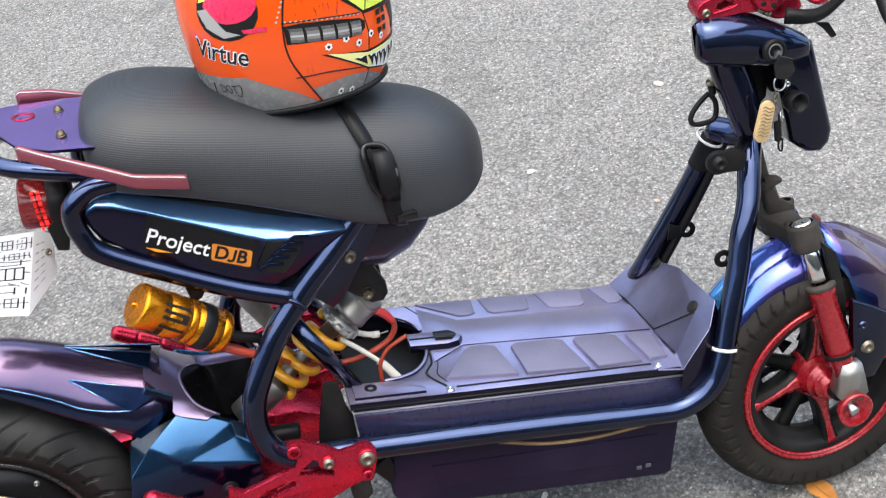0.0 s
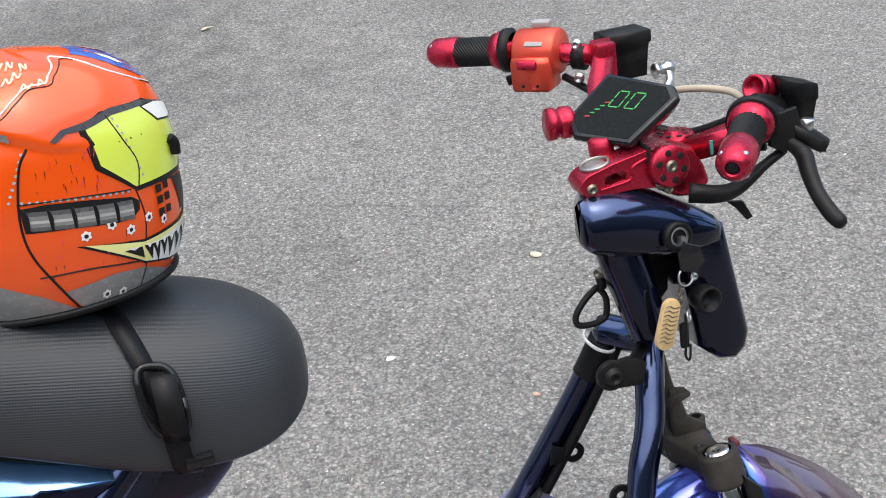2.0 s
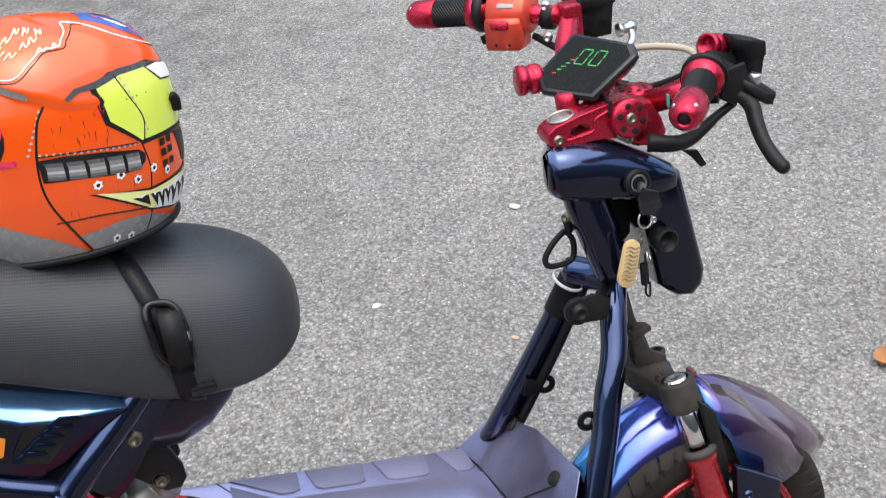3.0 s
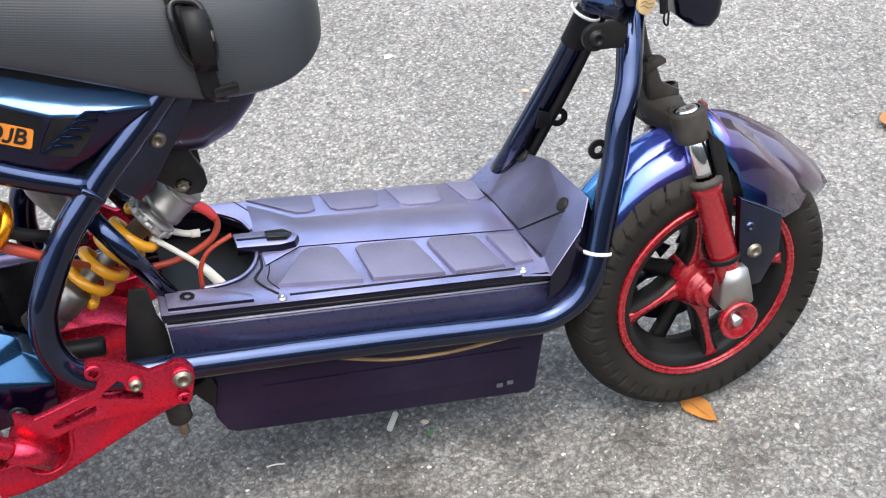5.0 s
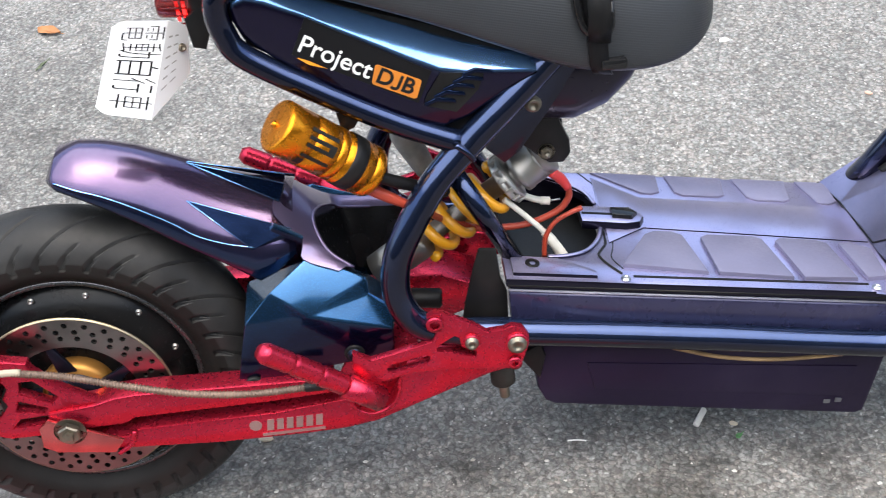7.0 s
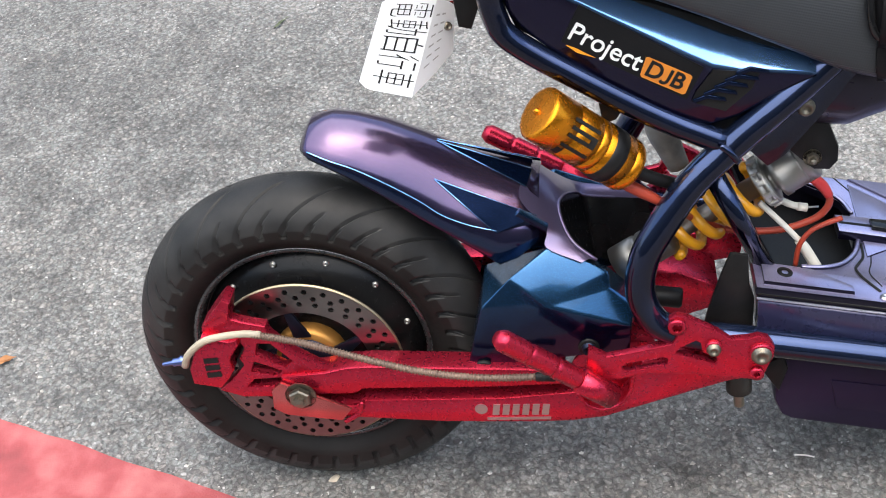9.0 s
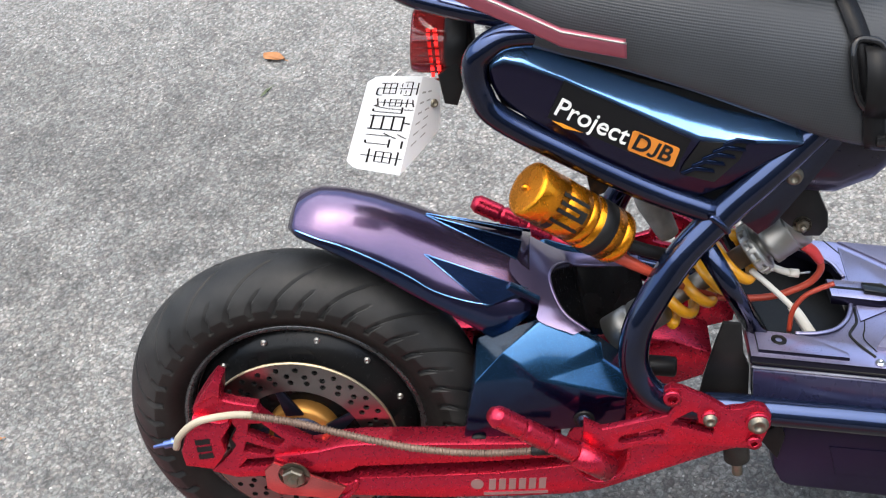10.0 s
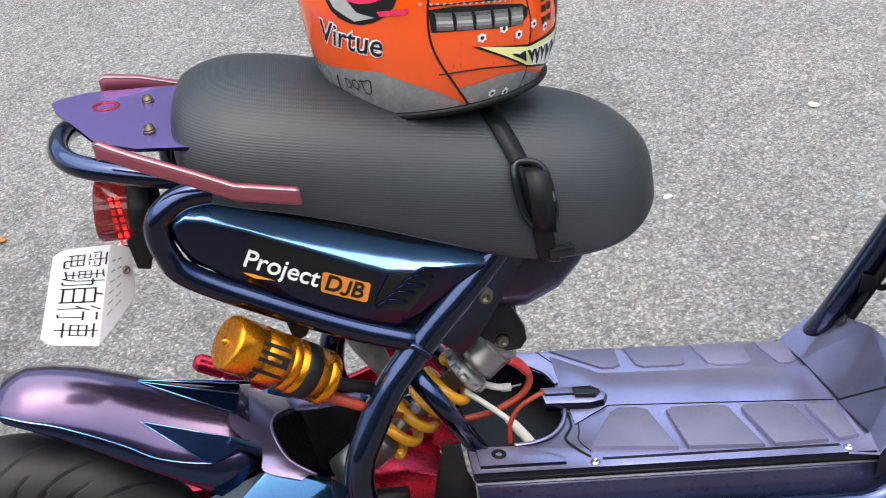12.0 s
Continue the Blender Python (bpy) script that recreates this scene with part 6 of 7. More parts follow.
for at, tilt, size in (((1.263, .196, .950), 40, (.013, .004, .008)), ((1.283, .216, .969), 8, (.012, .004, .007))):
    part("rocker_switch", mapped(box((-size[0], -size[2], -size[1]), (size[0], size[2], size[1]), .0015), Matrix.Translation(at) @ Matrix.Rotation(radians(-45), 4, 'Z') @ Matrix.Rotation(radians(tilt), 4, 'X')), plain("pale_grey_plastic", (0.28, 0.27, 0.26), 0.4, 0, 0.15, 60, 0.05) if tilt > 20 else bpy.data.materials["pale_grey_plastic"], sw, "pale grey rocker switch")
for u in (-.010, .010):
    at = base_at + sw_axis * u + across * -.0205 + Vector((0, 0, -.018))
    part("box_hole", cylinder(at, at - across * .0006, .0022, 10, .0001), INK, sw)
part("far_bar", tube([(1.345, .150, .926), (1.25, .243, .934)], .0135, straight=True), RED, scooter)
part("bar_band", tube([(1.322, .170, .924), (1.311, .182, .925)], .0165, straight=True), BLACK, scooter)
for z in (.946, .902):
    bolt((1.306, .160, z), (-.68, -.72, 0), .0055, .006, scooter, STEEL)
res2 = part("far_reservoir", loft([[tuple(Vector((1.386, .195, .912)) + Vector((dx * k, dy * k, dz))) for dx, dy in ((-.030, -.022), (.030, -.022), (.030, .022), (-.030, .022))] for dz, k in ((-.030, .8), (.0, .88), (.014, .94), (.016, 1.03), (.030, 1.03), (.032, .99))], angle=30), BLACK, scooter, "black brake fluid reservoir")
part("banjo_bolt", lathe([(0, 0), (.010, 0), (.010, .004), (.007, .006), (.007, .016), (.009, .018), (.009, .026), (0, .028)], (1.415, .165, .888), (1, .1, .05), 16), STEEL, res2)
part("hose_elbow", tube([(1.435, .165, .888), (1.43, .155, .872), (1.40, .135, .862), (1.37, .125, .862)], .0055, segs=10), STEEL, res2)
part("far_lever", tube([(1.36, .23, .91), (1.30, .26, .90), (1.25, .28, .885)], .007, segs=10), BLACK, scooter)
part("switch_cable", tube([(1.297, .19, .900), (1.315, .15, .885), (1.33, .11, .87), (1.335, .06, .86)], .005, segs=8), BLACK, scooter)
part("crossover_hose", tube([(1.345, .10, .872), (1.39, .05, .892), (1.425, -.0, .894), (1.43, -.04, .888)], .0045, segs=10), BEIGE, scooter, "beige brake hose between the bars")
part("cable", tube([(1.35, .05, .85), (1.38, .03, .84), (1.40, 0, .85), (1.415, -.03, .865)], .008, segs=8), BLACK, scooter)
part("cable", tube([(1.335, -.065, .803), (1.365, -.08, .799), (1.389, -.085, .804), (1.420, -.09, .825), (1.446, -.09, .838)], .011, segs=12, radii=[.012, .0105, .0090, .006, .0055]), BLACK, scooter, "black rubber-sleeved cable")
part("cable", tube([(1.36, .02, .83), (1.40, .0, .825), (1.44, -.06, .835)], .005, segs=8), BLACK, scooter)
part("bracket_tab", slab([(1.378, .785), (1.40, .78), (1.412, .758), (1.404, .756), (1.392, .772)], -.075, -.068, .001), BLACK, scooter)
part("connector", box((1.372, -.055, .838), (1.380, -.048, .856), .001), plain("teal_connector", (0.05, 0.35, 0.30), 0.5, 0, 0.1, 60, 0.05), scooter, "small teal connector")

# ---- display
dm = Matrix.Translation((1.291, .014, .897)) @ Matrix.Rotation(radians(28), 4, 'Z') @ Matrix.Rotation(radians(-32), 4, 'Y')
hexa = [(x * 1.06, y * 1.17) for x, y in ((-.048, .034), (-.024, .056), (.050, .041), (.042, -.046), (.025, -.060), (-.048, -.037))]
bm = bmesh.new()
low = [bm.verts.new((x * .82, y * .82, -.022)) for x, y in hexa]
mid = [bm.verts.new((x, y, -.006)) for x, y in hexa]
top = [bm.verts.new((x * .95, y * .95, 0)) for x, y in hexa]
for p0, p1 in ((low, mid), (mid, top)):
    for k in range(6):
        bm.faces.new((p0[k], p0[(k + 1) % 6], p1[(k + 1) % 6], p1[k]))
bm.faces.new(top)
bm.faces.new(low[::-1])
bmesh.ops.bevel(bm, geom=bm.edges[:], offset=.0018, segments=2, profile=.5, affect='EDGES')
display = part("display", smooth(mapped(bm, dm), 30), BLACKG, scooter, "black digital speed display reading 00")
bm = bmesh.new()
bm.faces.new([bm.verts.new((x * .86, y * .86, .0006)) for x, y in hexa])
part("screen", mapped(bm, dm), SCREEN, display, "dark glass screen")


def digit(cx, cy, w, h):
    for x0, y0, x1, y1 in ((-w, h, w, h), (-w, -h, w, -h), (-w, 0, -w, h), (-w, -h, -w, 0), (w, 0, w, h), (w, -h, w, 0)):
        ex, ey = (.0, .0009) if y0 == y1 else (.0009, .0)
        b = bmesh.new()
        b.faces.new([b.verts.new((cx + q[0] + .18 * q[1], cy + q[1], .0012)) for q in ((x0 - ex + (.001 if ey else 0), y0 - ey + (.001 if ex else 0)), (x1 + ex - (.001 if ey else 0), y0 - ey + (.001 if ex else 0)), (x1 + ex - (.001 if ey else 0), y1 + ey - (.001 if ex else 0)), (x0 - ex + (.001 if ey else 0), y1 + ey - (.001 if ex else 0)))])
        b.transform(dm @ Matrix.Rotation(radians(-90), 4, 'Z'))
        part("digit_segment", b, LCD, display, "green display segment")


digit(-.006, .012, .0075, .0125)
digit(.017, .012, .0075, .0125)
for k in range(5):
    b = bmesh.new()
    b.faces.new([b.verts.new((x - .036 + .004 * k, y - .020 + .006 * k, .0012)) for x, y in ((-.003, 0), (.004, .0008), (.004, .0026), (-.003, .0018))])
    b.transform(dm @ Matrix.Rotation(radians(-90), 4, 'Z'))
    part("battery_segment", b, LCDR if k in (0, 4) else LCD, display)
part("display_stalk", tube([(1.300, .012, .875), (1.312, .012, .850), (1.300, .01, .835)], .012, segs=12), BLACK, display)

# ---------------------------------------------------------------- helmet on the seat
HZ0, HZ1, HX, HA, HB = .845, 1.094, .633, .1455, .117
HU = [0, .05, .15, .3, .5, .65, .78, .86, .92, .97, 1]
HG = [.80, .86, .93, .98, 1, .98, .90, .79, .64, .42, 0]
HBASE = Vector((HX, 0, HZ0))
# fold of the shell: degrees round it and height
CREASE_S = [60, 78, 87.6, 104.2, 125.1, 152.6, 165, 176]
CREASE_U = [.63, .66, .705, .782, .844, .856, .86, .86]


def on_helmet(s, u, out=0.0):
    """A place on the shell: s degrees from its front towards the near side, u from its rim to its crown."""
    g = float(np.interp(u, HU, HG))
    if u < 1:
        lo, hi = float(np.interp(u - .03, HU, HG)), float(np.interp(u + .03, HU, HG))
        g = .5 * g + .25 * (lo + hi)
    out += .0050 * max(0.0, min(1.0, (u - float(np.interp(s, CREASE_S, CREASE_U))) / .016)) * float(np.interp(s, (60, 84, 160, 176), (0, 1, 1, 0)))
    a = radians(s)
    p = Vector((HA * g * math.cos(a), -HB * g * math.sin(a), (HZ1 - HZ0) * u))
    c = Vector((0, 0, (HZ1 - HZ0) * .42))
    return p + (p - c).normalized() * out


helmet = thing("helmet", LEAN @ Matrix.Translation(HBASE), "orange full-face helmet with shark graphics resting on the seat", "helmet")
bm = loft([[on_helmet(360 * k / 120, u) for k in range(120)] for u in np.linspace(0, .995, 110)], caps=True, angle=40)
part("shell", bm, ORANGE, helmet, "glossy orange shell")
part("rim_trim", tube([on_helmet(s, .004, .0015) for s in np.linspace(0, 360, 49)], .0045, segs=8), BLACK, helmet, "black rubber rim trim")
part("rim_step", loft([[on_helmet(360 * k / 64, u) * 1.0 + Vector((0, 0, dz)) for k in range(64)] for u, dz in ((0, -.001), (0, -.006))]), BLACK, helmet)


def decal(outline, mat, name, out=.0007, step=5.0, label=""):
    """A printed patch that follows the shell."""
    bm = bmesh.new()
    vs = [bm.verts.new((s / 60, u, 0)) for s, u in outline]
    es = [bm.edges.new((vs[i], vs[(i + 1) % len(vs)])) for i in range(len(vs))]
    bmesh.ops.triangle_fill(bm, use_beauty=True, edges=es)
    for _ in range(6):
        long = [e for e in bm.edges if e.calc_length() > step / 60]
        if not long:
            break
        bmesh.ops.subdivide_edges(bm, edges=long, cuts=1)
        bmesh.ops.triangulate(bm, faces=[f for f in bm.faces if len(f.verts) > 3])
    for v in bm.verts:
        v.co = on_helmet(v.co.x * 60, v.co.y, out)
    for f in bm.faces:
        f.smooth = True
    return part(name, bm, mat, helmet, label)


def stripe(path, r, mat, name, out=.0002):
    pts = curve_points([(s, u, 0) for s, u in path], 8)
    return part(name, tube([on_helmet(q.x, q.y, out) for q in pts], r, straight=True, segs=6), mat, helmet)


def spot(s, u, r, mat, name, out=.001, n=10, star=False):
    decal([(s + (r * (1.35 if star and j % 2 else 1)) * math.cos(2 * math.pi * j / n) / .0024, u + (r * (1.35 if star and j % 2 else 1)) * math.sin(2 * math.pi * j / n) / .249) for j in range(n)], mat, name, out)


# grey lower band, in two fields with an orange wedge between
decal([(200, .22), (170, .25), (145, .245), (122, .232), (108, .165), (96, .104), (84, .02), (84, .003), (200, .003)], DKGREY, "grey_band", .0006, 6, "grey lower band")
decal([(87, .106), (65, .125), (49, .10), (30, .03), (10, .01), (-20, .01), (-20, .003), (80, .003)], DKGREY, "grey_band", .0006, 6, "grey lower band")
# lime eye field with black surround
decal([(67, .720), (55, .760), (28, .750), (0, .655), (-1, .47), (12, .405), (49, .425), (65, .560)], INK, "eye_outline", .0007, 5)
decal([(63.9, .716), (52.7, .742), (28.5, .731), (4, .635), (3, .50), (14, .430), (49.4, .445), (62.5, .568)], LIME, "eye_field", .0011, 5, "lime painted eye field")
decal([(33, .728), (20, .722), (6, .692), (-6, .655), (-4, .628), (10, .622), (25, .646)], INK, "eye_white_outline", .0013, 5)
decal([(31.5, .721), (20, .715), (6, .686), (-4, .652), (-3, .635), (10, .629), (24, .652)], WHITE, "eye_white", .0017, 5)
decal([(79.1, .697), (73.6, .73), (63.5, .739), (49.9, .762), (30.7, .748), (5.9, .690), (8, .676), (28.9, .724), (49.9, .734), (63.4, .711), (72.1, .713), (77.4, .687)], plain("charcoal_brow_print", (0.05, 0.05, 0.052), 0.3, 0, 0.1, 20, 0, coat=.6), "brow", .0013, 5, "charcoal brow stroke")
stripe([(53, .742), (50, .64), (46, .54), (48, .443)], .0007, INK, "ink_line", .0011)
for k in range(9):
    spot(50.5 - .7 * k, .72 - .03 * k, .0017, DOTGREY, "rivet", .0013, 6)
part("pin", tube([on_helmet(21, .560, .003), on_helmet(20, .535, .006), on_helmet(20, .490, .005)], .0055, segs=10), BLACK, helmet, "black snap stud")
CHARC = plain("dark_grey_print", (0.08, 0.08, 0.082), 0.3, 0, 0.1, 20, 0, coat=.6)
# grey sleeve graphic
decal([(95.5, .482), (85.7, .480), (70.2, .455), (52.5, .412), (49, .385), (49.5, .352), (53.5, .326), (60.5, .330), (78.8, .364), (95.5, .383)], INK, "sleeve_outline", .0007, 5)
for k in range(5):
    a = 93.6 - 8.4 * k
    b = a - 7.4
    ua, ub = .467 - .0135 * k, .455 - .0135 * k
    for lo, hi, mat in ((.0, .018, CHARC), (.018, .036, DKGREY), (.036, .048, DOTGREY), (.048, .062, DKGREY), (.062, .078, CHARC)):
        decal([(a, ua - lo), (b, ub - lo), (b - .1, ub - hi), (a - .1, ua - hi)], mat, "sleeve_panel", .0011, 5, "grey sleeve panel")
    stripe([(a + .4, ua + .008), (a - .4, ua - .03), (a + .2, ua - .078)], .0009, INK, "ink_line", .0012)
# mouth with teeth
decal([(79, .287), (49, .222), (20, .222), (4, .24), (4, .09), (14, .045), (30, .068), (49, .116)], INK, "mouth_outline", .0008, 5)
decal([(76, .283), (49, .211), (20, .208), (6, .225), (6, .10), (15, .058), (30, .078), (49, .126)], plain("cream_mouth_paint", (0.78, 0.76, 0.30), 0.2, 0, 0.1, 20, 0, coat=.8), "mouth_edge", .0012, 5)
decal([(47, .195), (40, .190), (20, .200), (8, .205), (8, .10), (15, .062), (30, .080), (46, .118)], WHITE, "tooth_ground", .0015, 5, "white painted teeth")
for outline in (((60, .212), (51, .203), (50, .150)), ((50, .202), (44.5, .194), (45, .128)), ((45, .194), (40, .190), (40.5, .100)), ((40, .190), (34.5, .186), (36, .112)), ((34.5, .186), (27.5, .184), (31, .092)), ((27.5, .184), (20, .186), (24, .098)), ((20, .186), (12, .190), (16, .085)), ((12, .190), (5, .195), (8, .10))):
    decal([(a, b - .004) for a, b in outline], INK, "tooth_gap", .0020, 5)
    a, b, c = outline
    mid = (a[0] + b[0]) / 2
    decal([(a[0] - 1.2, a[1] + .002), (b[0] + 1.2, b[1] + .002), (mid, (a[1] + c[1]) / 2 + .016)], WHITE, "tooth", .0025, 5)
decal([(25, .405), (12, .40), (8, .36), (6, .24), (10, .235), (17, .25)], INK, "nose_print", .0009, 5)
# panel lines
stripe([(87.6, .698), (92.3, .623), (96.3, .436), (95.3, .287), (88, .12), (81.7, .006)], .0013, INK, "ink_line")
stripe([(49.7, .436), (47.3, .325), (48.0, .2), (48.0, .114), (50, .01)], .0008, INK, "ink_line")
stripe([(96, .500), (75, .478), (52, .440)], .0009, INK, "ink_line")
stripe([(95, .19), (75, .178), (52, .135)], .0009, INK, "ink_line")
stripe([(47, .43), (36, .42), (20, .40)], .0008, INK, "ink_line")
for s, u in ((74.4, .319), (63.6, .333), (55.6, .285), (45.6, .305), (36, .265), (69.3, .045), (61, .03)):
    spot(s, u, .0042, WHITE, "chip_mark", .0010, 12, True)
    spot(s, u, .0022, INK, "chip_mark", .0014, 8)
for s in (37, 31.5):
    for u in (.397, .350, .298):
        decal([(s - 2, u - .017), (s + 2, u - .015), (s + 2, u + .017), (s - 2, u + .015)], INK, "ink_square", .001, 5)
rnd = random.Random(4)
for k in range(16):
    spot(94 - 2.7 * k, .505 - .0045 * k, .0016, DOTGREY, "rivet", .0009, 6)
for k in range(8):
    spot(90 + 1.2 * k, .68 - .024 * k, .0017, DOTGREY, "rivet", .0009, 6)
for k in range(46):
    s, u = rnd.uniform(56, 90), rnd.choice((rnd.uniform(.50, .66), rnd.uniform(.15, .33)))
    h = rnd.uniform(.012, .05)
    decal([(s, u), (s + .35, u), (s + .5 + rnd.uniform(-.4, .4), u - h)], INK if k % 2 else PINK, "scratch_mark", .0009, 8)
# side emblem as plain shapes, and the words
decal([(125 + 19 * math.cos(2 * math.pi * k / 20), .60 + .155 * math.sin(2 * math.pi * k / 20)) for k in range(20)], INK, "emblem_disc", .0007, 5, "black oval emblem ground")
decal([(122 + 16 * math.cos(2 * math.pi * k / 18), .635 + .10 * math.sin(2 * math.pi * k / 18)) for k in range(18)], PINK, "emblem_shape", .0012, 5, "pink oval emblem shape")
decal([(143, .61), (136, .62), (126, .50), (118, .475), (128, .462), (138, .52)], DOTGREY, "emblem_shape", .0016, 5, "grey emblem shape")
decal([(117, .50), (103, .50), (104, .475), (116, .478)], PINK, "emblem_shape", .0012, 5)
decal([(141, .70), (136, .71), (136, .66), (141, .65)], LIME, "emblem_shape", .0016, 5)


def wrap_text(text, s0, u0, s1, u1, height, mat, out, shear=0.0, label="", bold=0.0):
    """Words laid along a line on the shell."""
    cu = bpy.data.curves.new("lettering", 'FONT')
    cu.body, cu.size, cu.shear, cu.offset = text, 1.0, shear, bold
    cu.resolution_u = 3
    tmp = bpy.data.objects.new("tmp", cu)
    scene.collection.objects.link(tmp)
    me = bpy.data.meshes.new_from_object(tmp.evaluated_get(bpy.context.evaluated_depsgraph_get()))
    bpy.data.objects.remove(tmp)
    bpy.data.curves.remove(cu)
    w = max(v.co.x for v in me.vertices)
    for v in me.vertices:
        f = v.co.x / w
        v.co = on_helmet(s0 + (s1 - s0) * f, u0 + (u1 - u0) * f + height * v.co.y, out)
    me.materials.clear()
    me.materials.append(mat)
    ob = new("lettering", me)
    ob.parent = helmet
    return tagged(ob, label or "printed lettering")


wrap_text("Virtue", 152, .372, 117, .300, .150, WHITE, .0012, .35, "white edged lettering", .045)
wrap_text("Virtue", 152, .372, 117, .300, .150, INK, .0017, .35, "black script lettering", .010)
wrap_text("DOT", 143.5, .150, 131, .140, .075, INK, .0016, 0, "black certification lettering")
stripe([(148, .205), (150, .13), (146, .12)], .0006, INK, "ink_line", .001)
stripe([(131, .19), (128, .185), (130, .125), (133, .13)], .0006, INK, "ink_line", .001)
# white outlined crown patch with scribbles, blue patch
stripe([(140.5, .883), (121.3, .875), (111.9, .836), (97.8, .808), (88.9, .851), (80.5, .887), (70.2, .893), (63.6, .92), (46, .960), (37, .942), (30.4, .875), (16.6, .811), (4, .772)], .0010, WHITE, "white_line", .0004)
stripe([(138, .875), (121, .862), (111, .824), (97, .796), (87.5, .842), (79.5, .879), (68.5, .884), (61, .914), (44, .948), (35, .930), (28.5, .866), (14.6, .802), (2, .764)], .0006, INK, "ink_line", .0004)
for k in range(14):
    s, u = 118 - 3.2 * k + rnd.uniform(-2, 2), rnd.uniform(.87, .95) if k > 3 else rnd.uniform(.89, .93)
    stripe([(s, u), (s - 3, u + .02), (s - 4, u + .005), (s - 7, u + .018)], .0011, plain("cream_scribble", (0.75, 0.62, 0.42), 0.4, 0, 0.1, 30, 0) if k == 0 else bpy.data.materials["cream_scribble"], "scribble", .0004)
decal([(26, .952), (24, .935), (19, .872), (7, .805), (-10, .80), (-30, .86), (-40, .93), (-10, .965)], plain("blue_helmet_patch", (0.05, 0.13, 0.50), 0.2, 0, 0.2, 30, 0, coat=.8), "crown_patch", .0007, 6, "blue crown patch")
for s, u in ((10, .90), (-8, .86), (-14, .92)):
    spot(s, u, .006, WHITE, "star_print", .0012, 10, True)
# shadow painted under the shell's ridge, and a vent slot
decal([(104, .795), (93, .742), (93, .722), (104, .772)], DKGREY, "painted_ridge_shadow", .0035, 5)
decal([(163, .85), (154, .855), (154, .83), (162, .826)], DKGREY, "vent_slot", .004, 5, "grey vent slot")

# ---------------------------------------------------------------- strap over the seat
WEB = plain("black_nylon_webbing", (0.006, 0.006, 0.007), 0.35, 0.0, 0.2, 120, 0.4)
strap = thing("seat_strap", LEAN @ Matrix.Translation((.70, 0, .75)), "black webbing strap with buckle round the seat", "strap")
back = Matrix.Translation((-.70, 0, -.75))
path = [(.672, 96), (.678, 112), (.686, 126), (.694, 140), (.702, 155), (.708, 172), (.712, 190), (.716, 206), (.718, 222)]
rings = []
for x, a in [(p.x, p.y) for p in curve_points([(x, a, 0) for x, a in path], 5)]:
    lo, hi = seat_point(x - .0115, radians(a), .001), seat_point(x + .0115, radians(a), .001)
    lo2, hi2 = seat_point(x - .0115, radians(a), .0042), seat_point(x + .0115, radians(a), .0042)
    rings.append([tuple(q) for q in (lo, hi, hi2, lo2)])
part("webbing", mapped(loft(rings, angle=40), back), WEB, strap, "black nylon webbing")
loop = []
for k in range(28):
    q = 2 * math.pi * k / 28
    ca, sa_ = math.copysign(abs(math.cos(q)) ** .6, math.cos(q)), math.copysign(abs(math.sin(q)) ** .6, math.sin(q))
    loop.append(seat_point(.705 + .019 * ca + .003 * -sa_, radians(156 - 15 * sa_), .007))
part("buckle", mapped(tube(loop + loop[:1], .0043, straight=True, segs=8), back), BLACKG, strap, "glossy black plastic buckle")
rings = []
for a, out in ((144, .004), (148, .012), (154, .016), (161, .016), (168, .013), (174, .005)):
    rings.append([tuple(seat_point(.710 + dx, radians(a), out + o)) for dx, o in ((-.013, 0), (.013, 0), (.013, .003), (-.013, .003))])
part("strap_loop", mapped(loft(rings, angle=40), back), BLACK, strap, "folded strap loop")
part("slider", mapped(box((.712, -.141, .664), (.742, -.126, .676), .003), back), BLACKG, strap)

# ---------------------------------------------------------------- key and tag hanging from the lock
keys = thing("keychain", LEAN @ Matrix.Translation((1.312, -.085, .755)), "key in the lock with a tan rubber tag", "keychain")
back = Matrix.Translation((-1.312, .085, -.755))
part("key_head", mapped(slab([(1.310, .757), (1.330, .748), (1.334, .728), (1.322, .716), (1.304, .722), (1.302, .742)], -.098, -.088, .003), back), BLACKG, keys, "black plastic key head")
part("key_blade", mapped(box((1.308, -.092, .748), (1.316, -.080, .760), .001), back), STEEL, keys)
part("split_ring", mapped(lathe([(.0105, -.0012), (.0122, -.0012), (.0122, .0012), (.0105, .0012), (.0105, -.0012)], (1.312, -.09, .712), (.25, -1, .1), 32), back), STEEL, keys, "steel split ring")
for k in range(5):
    part("chain_link", mapped(lathe([(.0028, -.0009), (.0042, -.0009), (.0042, .0009), (.0028, .0009), (.0028, -.0009)], (1.308 - .0016 * k, -.088, .700 - .0058 * k), (1, k % 2, .2) if k % 2 else (.2, -1, 0), 12), back), BOLT, keys)
tagm = Matrix.Translation((1.2865, -.086, .655)) @ Matrix.Rotation(radians(15), 4, 'Y')
bm = bmesh.new()
tag_o = [(.0115 * math.cos(radians(a)) * 1.0, .021 + .0115 * math.sin(radians(a))) for a in range(0, 181, 20)] + [(.0125 * math.cos(radians(a)), -.020 + .0125 * math.sin(radians(a))) for a in range(180, 361, 20)]
tag = part("tag", mapped(slab(tag_o, -.004, .004, .0018), back @ tagm), TAN, keys, "tan rubber sandal-shaped tag")
for k in range(9):
    b = tube([(-.009, -.0042, .022 - .0055 * k), (-.004, -.0044, .0245 - .0055 * k), (.002, -.0044, .0215 - .0055 * k), (.009, -.0042, .0235 - .0055 * k)], .0007, segs=5)
    part("tag_ridge", mapped(b, back @ tagm), BOLT, tag)
